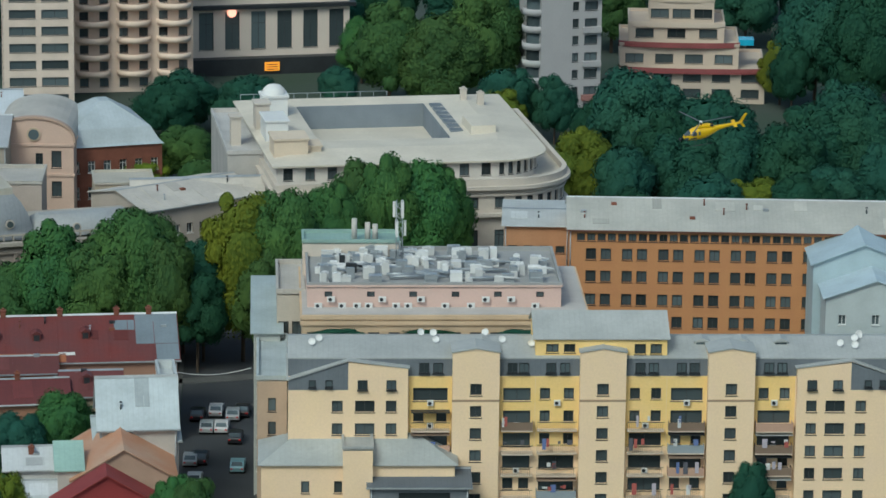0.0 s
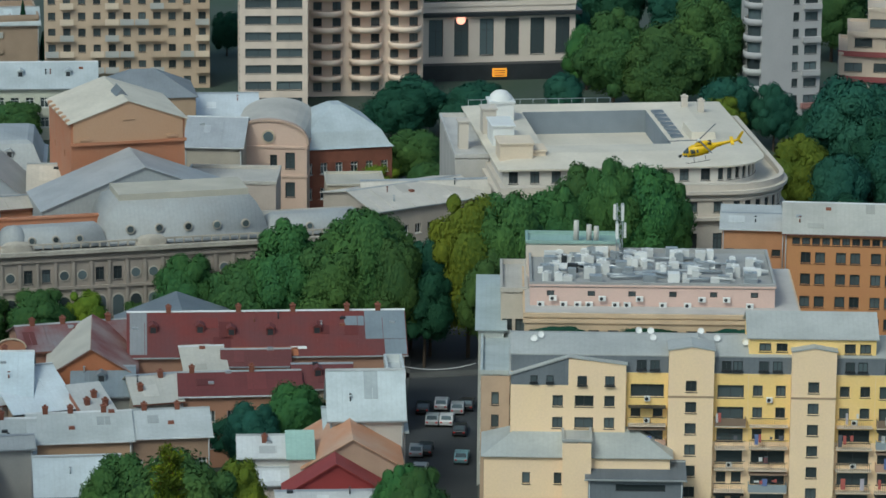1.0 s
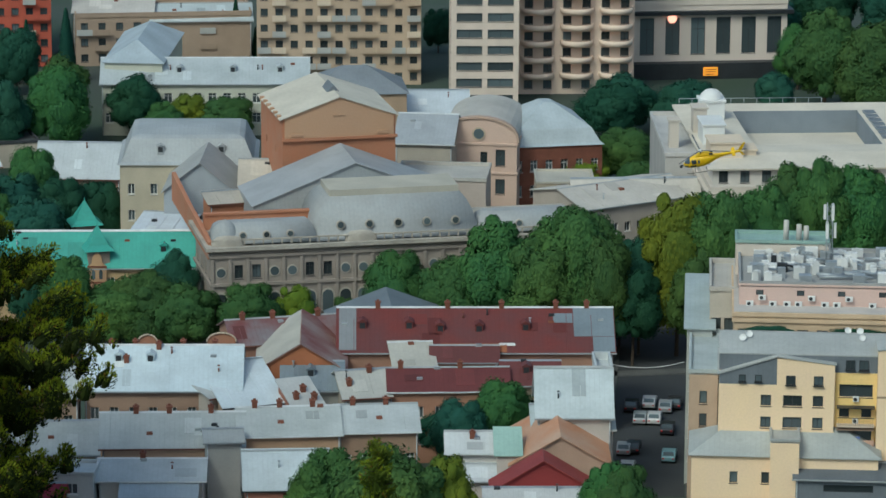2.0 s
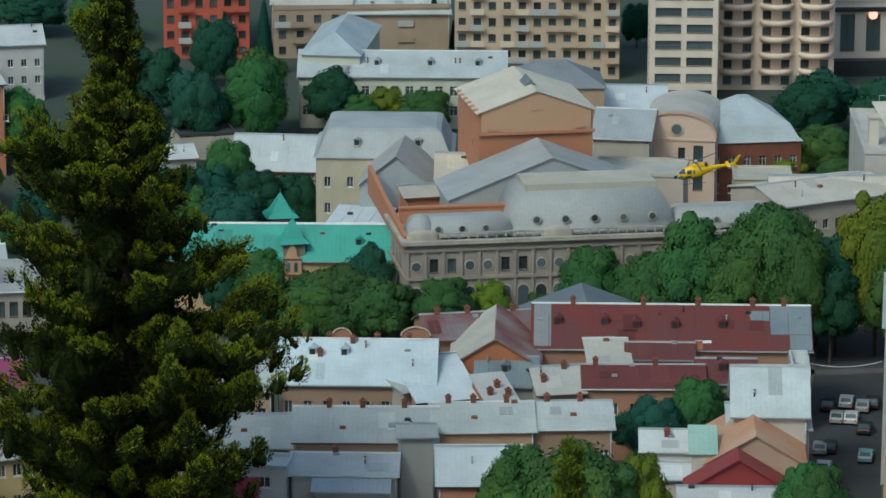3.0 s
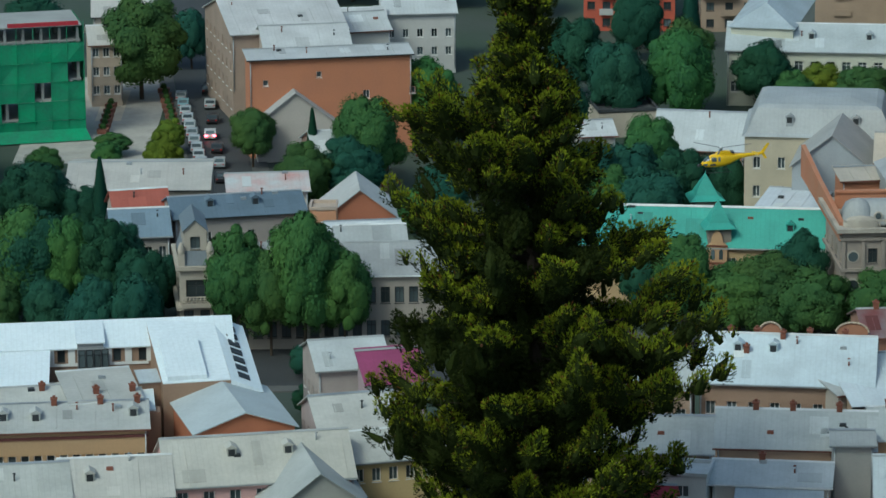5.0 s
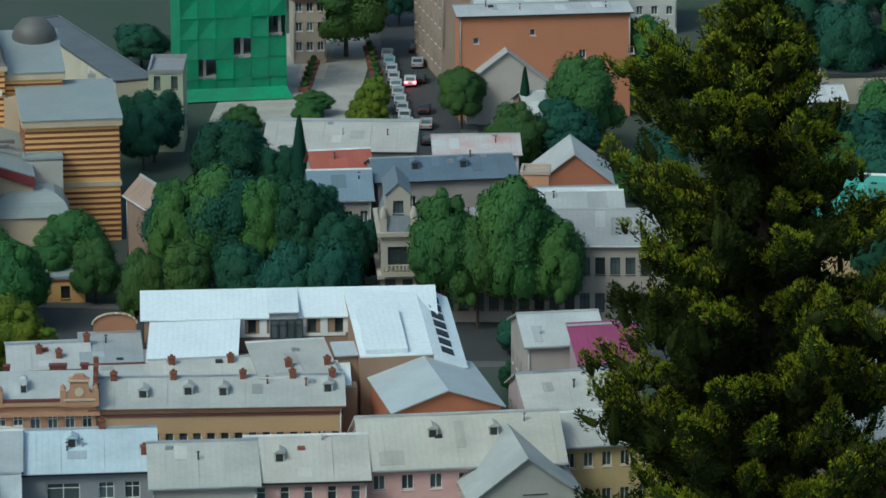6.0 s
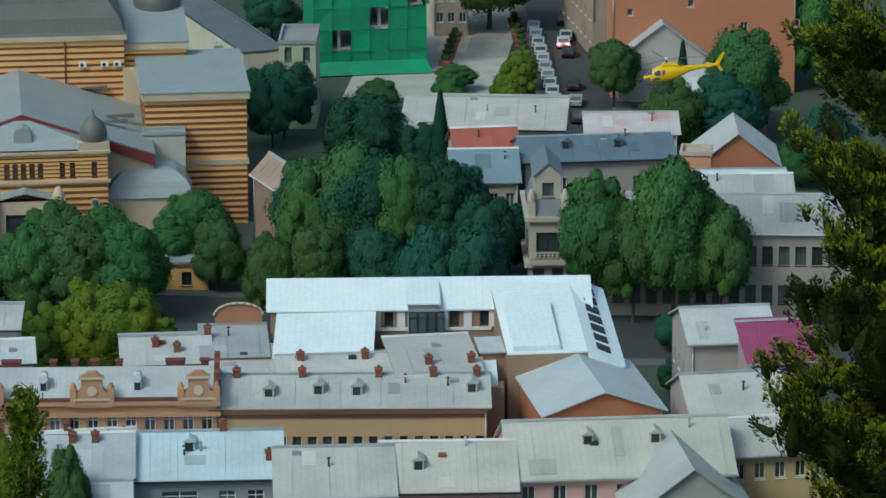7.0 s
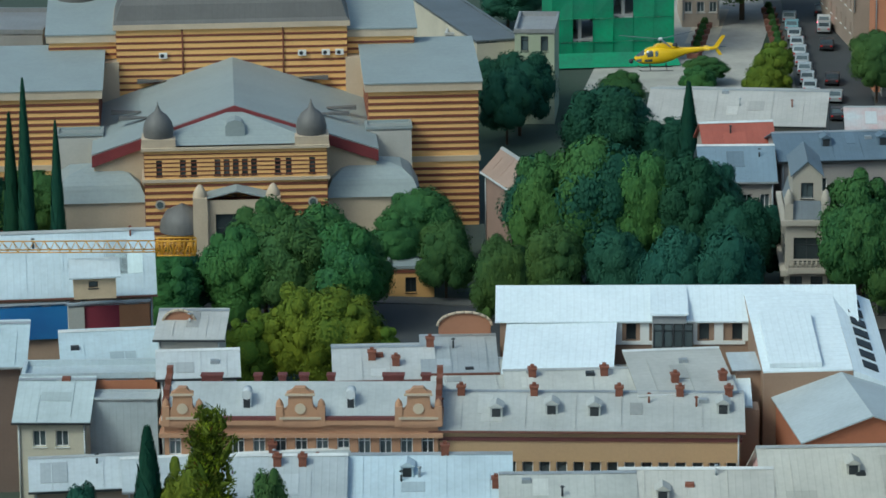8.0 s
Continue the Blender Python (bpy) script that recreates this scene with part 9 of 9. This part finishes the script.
tree(-164.0, 589.4, 8.8, 10.6, "green")
tree(-158.0, 600.9, 11.3, 15.3, "green")
tree(-158.6, 593.9, 10.4, 10.7, "dark")
tree(-157.2, 634.4, 10.2, 14.6, "green")
tree(-142.4, 670.6, 9.8, 14.2, "dark")
tree(-124.2, 665.5, 10.6, 15.1, "green")
tree(-181.6, 525.1, 12.2, 17.0, "dark")
tree(-187.3, 523.9, 8.6, 14.8, "dark", 1.8)
tree(-171.7, 524.7, 8.6, 15.5, "dark", 1.9)
tree(-176.6, 523.6, 7.9, 15.5, "green", 1.9)
tree(-196.0, 565.9, 10.1, 12.0, "dark")
tree(-167.1, 533.9, 6.5, 8.3, "dark")
tree(-152.3, 518.6, 9.1, 16.6, "green", 2.0)
tree(-144.4, 520.4, 9.8, 18.8, "green", 2.3)
tree(-139.6, 521.4, 7.7, 13.8, "green", 1.7)
tree(-148.5, 519.4, 7.7, 14.5, "green", 1.7)
tree(-106.3, 547.8, 8.7, 11.2, "green")
tree(-136.1, 530.1, 7.1, 7.4, "dark")
tree(-141.4, 510.9, 4.8, 4.6, "dark")
tree(-136.9, 495.0, 4.0, 4.2, "dark")
tree(-209.6, 504.9, 9.6, 12.2, "green")
tree(-203.5, 505.0, 10.1, 12.1, "green")
tree(-216.1, 500.3, 6.7, 7.5, "dark")
tree(-199.8, 506.3, 6.7, 9.8, "green", 1.2)
tree(-194.2, 484.1, 10.6, 10.4, "yellow")
tree(-198.7, 482.4, 7.4, 8.2, "yellow")
tree(-190.7, 485.4, 5.8, 8.2, "yellow")
tree(-201.8, 525.7, 8.8, 9.6, "green")
tree(-202.3, 520.9, 6.4, 7.2, "green")
tree(-181.9, 523.9, 10.3, 16.7, "green", 2.0)
tree(-186.7, 522.1, 7.4, 14.7, "green", 1.8)
tree(-177.6, 525.5, 7.4, 13.5, "green", 1.6)
tree(-171.9, 529.9, 8.6, 13.6, "dark", 1.6)
tree(-167.0, 531.7, 6.3, 8.3, "dark")
tree(-213.6, 585.0, 8.6, 10.8, "dark")
tree(-219.7, 591.3, 5.4, 7.7, "dark")
tree(-195.7, 568.5, 9.5, 11.7, "dark")
tree(-189.5, 568.0, 6.9, 8.4, "dark")
tree(-206.3, 599.9, 6.1, 5.2, "green")
tree(-193.8, 620.5, 5.6, 5.7, "yellow")
tree(-201.7, 617.7, 6.3, 3.6, "green")
tree(-243.4, 520.0, 8.4, 8.6, "green")
tree(-237.8, 522.0, 9.6, 8.6, "green")
tree(-247.9, 518.3, 6.0, 8.6, "dark")
tree(-157.9, 532.8, 7.4, 11.8, "green", 1.4)
cypress(-179.8, 418.9, 4.6, 16.6)
tree(-176.9, 420.0, 5.3, 15.8, "yellow", 1.9)
tree(-184.8, 417.0, 5.3, 13.0, "dark", 1.6)
tree(-171.1, 422.2, 4.9, 13.9, "green", 1.7)
tree(-169.6, 419.5, 5.1, 13.2, "green", 1.7)
tree(-137.0, 495.7, 4.2, 4.0, "dark")
tree(-215.1, 494.3, 8.3, 9.7, "green")
tree(-209.7, 498.4, 8.3, 10.9, "green")
tree(-204.5, 500.4, 8.9, 12.0, "green")
tree(-199.8, 502.1, 8.3, 11.4, "green")
tree(-195.0, 516.8, 6.3, 8.8, "green")
tree(-199.9, 480.0, 6.3, 7.7, "yellow")
tree(-195.0, 481.9, 7.9, 11.2, "yellow")
tree(-191.0, 483.4, 7.4, 9.8, "yellow")
tree(-188.1, 484.5, 4.7, 7.1, "yellow", 0.9)
tree(-113.1, 581.3, 10.8, 12.0, "dark")
tree(-122.7, 586.8, 10.1, 13.9, "dark")
tree(-163.4, 637.7, 9.4, 13.7, "green")
tree(-132.1, 651.7, 10.4, 14.8, "dark")
tree(-137.2, 630.6, 10.9, 15.4, "dark")
tree(-117.4, 603.9, 9.6, 13.8, "green")
tree(-118.8, 583.3, 8.5, 11.1, "green")
tree(-7.4, 557.2, 9.9, 22.0, "green", 2.6)
tree(1.8, 566.0, 10.9, 23.9, "green", 2.9)
tree(-28.8, 556.6, 9.9, 17.3, "green", 2.1)
tree(-47.7, 564.7, 10.0, 12.8, "green")
tree(44.7, 625.2, 12.8, 17.5, "dark")
tree(54.1, 625.5, 12.8, 16.7, "dark")
tree(62.4, 622.3, 12.8, 16.6, "dark")
tree(37.4, 604.4, 9.9, 10.2, "dark")
tree(49.3, 608.2, 11.7, 12.0, "dark")
tree(63.6, 608.6, 11.7, 12.0, "dark")
tree(29.7, 675.9, 8.3, 11.9, "dark")
tree(-5.6, 698.5, 7.6, 8.7, "dark")
tree(-183.8, 503.6, 6.0, 11.8, "green", 1.4)
tree(-167.0, 506.0, 7.5, 12.9, "dark", 1.5)
tree(-162.3, 507.5, 7.5, 13.5, "dark", 1.6)
tree(-166.7, 523.2, 7.8, 12.5, "dark", 1.5)
tree(-182.5, 514.9, 7.3, 10.1, "green")
tree(-176.7, 517.0, 7.3, 9.6, "dark")
tree(-25.0, 548.9, 8.3, 10.0, "dark")
tree(-214.5, 732.8, 15.4, 10.2, "dark")
tree(-197.8, 740.0, 15.5, 10.5, "green")
tree(-181.4, 740.2, 14.4, 9.9, "dark")
tree(-166.5, 735.0, 14.3, 10.3, "green")
tree(-236.5, 639.6, 8.7, 7.3, "dark")
tree(-213.3, 580.2, 6.8, 9.8, "dark")
tree(-143.2, 584.7, 8.5, 9.8, "dark")
tree(-145.9, 582.4, 6.4, 6.6, "green")
tree(-9.1, 749.4, 14.6, 14.9, "dark")
tree(2.6, 755.7, 14.2, 19.9, "dark")
tree(15.9, 755.5, 14.1, 15.0, "dark")
tree(28.5, 761.2, 13.1, 17.8, "dark")
tree(43.2, 750.7, 14.2, 17.8, "green")
tree(56.3, 759.9, 14.5, 19.1, "dark")
tree(67.7, 755.1, 13.7, 16.8, "dark")
tree(81.3, 759.5, 16.8, 19.0, "dark")
tree(93.6, 756.0, 16.5, 19.1, "green")
tree(103.3, 753.9, 14.2, 16.7, "dark")
tree(116.2, 759.4, 13.2, 14.3, "green")
tree(22.0, 777.2, 16.6, 21.2, "dark")
tree(31.6, 779.1, 14.3, 22.5, "dark")
tree(46.5, 776.3, 14.7, 19.6, "dark")
tree(59.4, 778.6, 14.8, 18.9, "dark")
tree(73.4, 779.5, 15.1, 20.5, "dark")
tree(86.4, 772.5, 17.7, 18.7, "dark")
tree(96.1, 775.3, 14.3, 22.8, "dark")
cypress(-104.5, 734.1, 2.7, 11.6)
cypress(-108.9, 733.6, 2.3, 6.9)
cypress(-101.1, 735.6, 1.7, 6.1)
cypress(-138.7, 710.2, 3.0, 11.3)
cypress(-141.7, 709.9, 2.4, 6.2)
cypress(-166.9, 604.1, 2.9, 11.5)
cypress(-185.9, 565.0, 3.4, 12.3)
cypress(-238.6, 509.8, 2.3, 20.0)
cypress(-240.1, 509.4, 2.4, 16.6)
cypress(-235.6, 510.9, 2.0, 15.8)
cypress(-131.7, 711.1, 4.0, 13.3)
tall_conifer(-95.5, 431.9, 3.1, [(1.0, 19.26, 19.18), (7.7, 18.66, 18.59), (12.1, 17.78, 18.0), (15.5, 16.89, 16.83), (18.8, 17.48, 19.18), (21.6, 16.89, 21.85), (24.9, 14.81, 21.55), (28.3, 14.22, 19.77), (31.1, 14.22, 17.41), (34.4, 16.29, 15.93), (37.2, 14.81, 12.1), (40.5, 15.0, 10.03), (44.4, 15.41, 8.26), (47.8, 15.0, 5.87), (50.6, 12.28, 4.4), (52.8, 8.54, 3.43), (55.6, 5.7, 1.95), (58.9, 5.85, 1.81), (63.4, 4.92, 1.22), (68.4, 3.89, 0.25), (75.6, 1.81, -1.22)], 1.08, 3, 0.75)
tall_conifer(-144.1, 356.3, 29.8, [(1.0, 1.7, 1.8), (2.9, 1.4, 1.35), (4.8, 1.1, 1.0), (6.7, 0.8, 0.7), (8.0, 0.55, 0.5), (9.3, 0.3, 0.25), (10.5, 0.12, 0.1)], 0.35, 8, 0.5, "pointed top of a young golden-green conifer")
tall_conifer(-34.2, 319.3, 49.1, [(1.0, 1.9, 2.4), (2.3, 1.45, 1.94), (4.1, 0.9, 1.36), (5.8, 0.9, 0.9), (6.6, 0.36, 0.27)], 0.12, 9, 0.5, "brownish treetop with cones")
car(-21.89, 519.57, -2.1, (0.03, 0.03, 0.035), "dark car standing in traffic")
car(-19.60, 521.37, -2.1, (0.6, 0.6, 0.6), "white car standing in traffic")
car(-17.40, 519.68, -2.1, (0.35, 0.37, 0.38), "silver car standing in traffic")
car(-20.47, 514.19, -2.1, (0.35, 0.37, 0.38), "silver car standing in traffic")
car(-18.63, 514.24, -2.1, (0.6, 0.6, 0.6), "white car standing in traffic")
car(-16.79, 509.93, -2.1, (0.03, 0.03, 0.035), "dark car standing in traffic")
car(-21.92, 500.41, -2.1, (0.35, 0.37, 0.38), "silver car standing in traffic")
car(-20.78, 501.13, -2.1, (0.03, 0.03, 0.035), "dark car standing in traffic")
car(-16.13, 498.01, -2.1, (0.2, 0.34, 0.38), "pale blue car driving up the street")
car(-16.24, 521.45, -2.1, (0.03, 0.03, 0.035), "dark car standing in traffic")
car(-21.10, 492.46, -2.1, (0.6, 0.6, 0.6), "white car standing in traffic")
car(-203.42, 656.90, 15.0, (0.35, 0.37, 0.38), "car parked nose to tail along the kerb")
car(-201.48, 651.88, 15.0, (0.2, 0.34, 0.38), "car parked nose to tail along the kerb")
car(-199.57, 646.94, 15.0, (0.42, 0.45, 0.46), "car parked nose to tail along the kerb")
car(-197.69, 642.08, 15.0, (0.42, 0.45, 0.46), "car parked nose to tail along the kerb")
car(-195.84, 637.29, 15.0, (0.42, 0.45, 0.46), "car parked nose to tail along the kerb")
car(-194.01, 632.58, 15.0, (0.35, 0.37, 0.38), "car parked nose to tail along the kerb")
car(-192.22, 627.94, 15.0, (0.42, 0.45, 0.46), "car parked nose to tail along the kerb")
car(-190.45, 623.37, 15.0, (0.42, 0.45, 0.46), "car parked nose to tail along the kerb")
car(-188.71, 618.86, 15.0, (0.42, 0.45, 0.46), "car parked nose to tail along the kerb")
car(-186.99, 614.42, 15.0, (0.42, 0.45, 0.46), "car parked nose to tail along the kerb")
car(-185.30, 610.05, 15.0, (0.03, 0.03, 0.035), "car parked nose to tail along the kerb")
car(-183.63, 605.75, 15.0, (0.2, 0.34, 0.38), "car parked nose to tail along the kerb")
car(-200.79, 662.59, 15.0, (0.03, 0.03, 0.035), "car parked nose to tail along the kerb")
car(-197.26, 652.41, 15.0, (0.35, 0.37, 0.38), "car parked nose to tail along the kerb")
car(-193.85, 642.53, 15.0, (0.03, 0.03, 0.035), "car parked nose to tail along the kerb")
car(-187.34, 623.68, 15.0, (0.03, 0.03, 0.035), "car parked nose to tail along the kerb")
car(-184.22, 614.68, 15.0, (0.35, 0.37, 0.38), "car parked nose to tail along the kerb")
car(-181.20, 605.93, 15.0, (0.03, 0.03, 0.035), "car parked nose to tail along the kerb")
planter(-215.1, 659.1)
planter(-207.6, 660.8)
planter(-214.2, 655.5)
planter(-206.2, 657.3)
planter(-213.2, 651.9)
planter(-204.9, 653.8)
planter(-212.3, 648.4)
planter(-203.6, 650.3)
planter(-211.4, 644.9)
planter(-202.2, 646.9)
planter(-210.5, 641.4)
planter(-200.9, 643.6)
planter(-209.6, 638.0)
planter(-199.7, 640.2)
planter(-208.7, 634.6)
planter(-198.4, 636.9)
planter(-207.9, 631.3)
planter(-197.1, 633.7)
square(-212.3, 645.1, 14.0)
cable(-24.0, 509.3, -14.9, 511.5, 9)

HELICOPTER, ROTOR, TAIL_ROTOR = helicopter()
MOVING_CAR = car(0, 0, 0, (0.55, 0.55, 0.56), "pale car driving away with lit tail lights", lit=1.0)

HELI_ROWS = [
    (0, 41.79, 531.57, 34.82, 14.0, -7.5, 7.69),
    (0.5, 28.53, 532.09, 34.34, 20.0, -8.0, 11.10),
    (1, 13.81, 533.19, 32.77, 20.0, -10.0, 2.17),
    (1.5, 1.43, 532.04, 32.42, 20.0, -9.5, 15.53),
    (2, -13.76, 531.78, 31.00, 20.0, -9.0, 5.15),
    (3.5, -53.53, 529.20, 27.71, 5.0, -1.5, 19.45),
    (4, -67.44, 528.28, 26.92, 2.0, -1.0, 17.09),
    (4.5, -80.35, 527.52, 26.33, 0.0, 0.0, 21.34),
    (5, -93.41, 525.91, 26.33, 0.0, -0.5, 24.85),
    (6.5, -129.20, 514.95, 29.92, 0.0, -4.0, 17.91),
    (6.8, -137.15, 511.11, 29.88, 0.0, -4.0, 18.45),
    (7, -142.14, 509.02, 30.04, 0.0, -4.0, 18.93),
    (7.2, -146.58, 507.95, 30.25, 0.0, -2.5, 19.58),
    (7.5, -154.04, 506.35, 30.27, 0.0, -0.5, 20.68),
    (7.7, -159.71, 504.58, 30.12, 0.0, -0.5, 21.37),
    (8, -167.22, 502.26, 30.27, 0.0, -0.5, 22.42),
]
CAR_ROWS = [
    (0.0, -178.74, 592.33),
    (5, -191.03, 632.07),
    (6.5, -195.70, 643.97),
    (7, -196.26, 647.86),
    (8, -198.41, 655.92),
]


def motions():
    walk(HELICOPTER, [(t, pose(x, y, z, rx, ry, rz)) for t, x, y, z, rx, ry, rz in HELI_ROWS])
    walk(ROTOR, [(k * 0.1, pose(0, 0, 1.95, 0, 0, 77 * k)) for k in range(81)])
    walk(TAIL_ROTOR, [(k * 0.1, pose(7.1, 0.22, 0.85, 0, 81 * k, 0)) for k in range(81)])
    walk(MOVING_CAR, [(t, pose(x, y, 0.03, 0, 0, 17.2)) for t, x, y in CAR_ROWS])


motions()
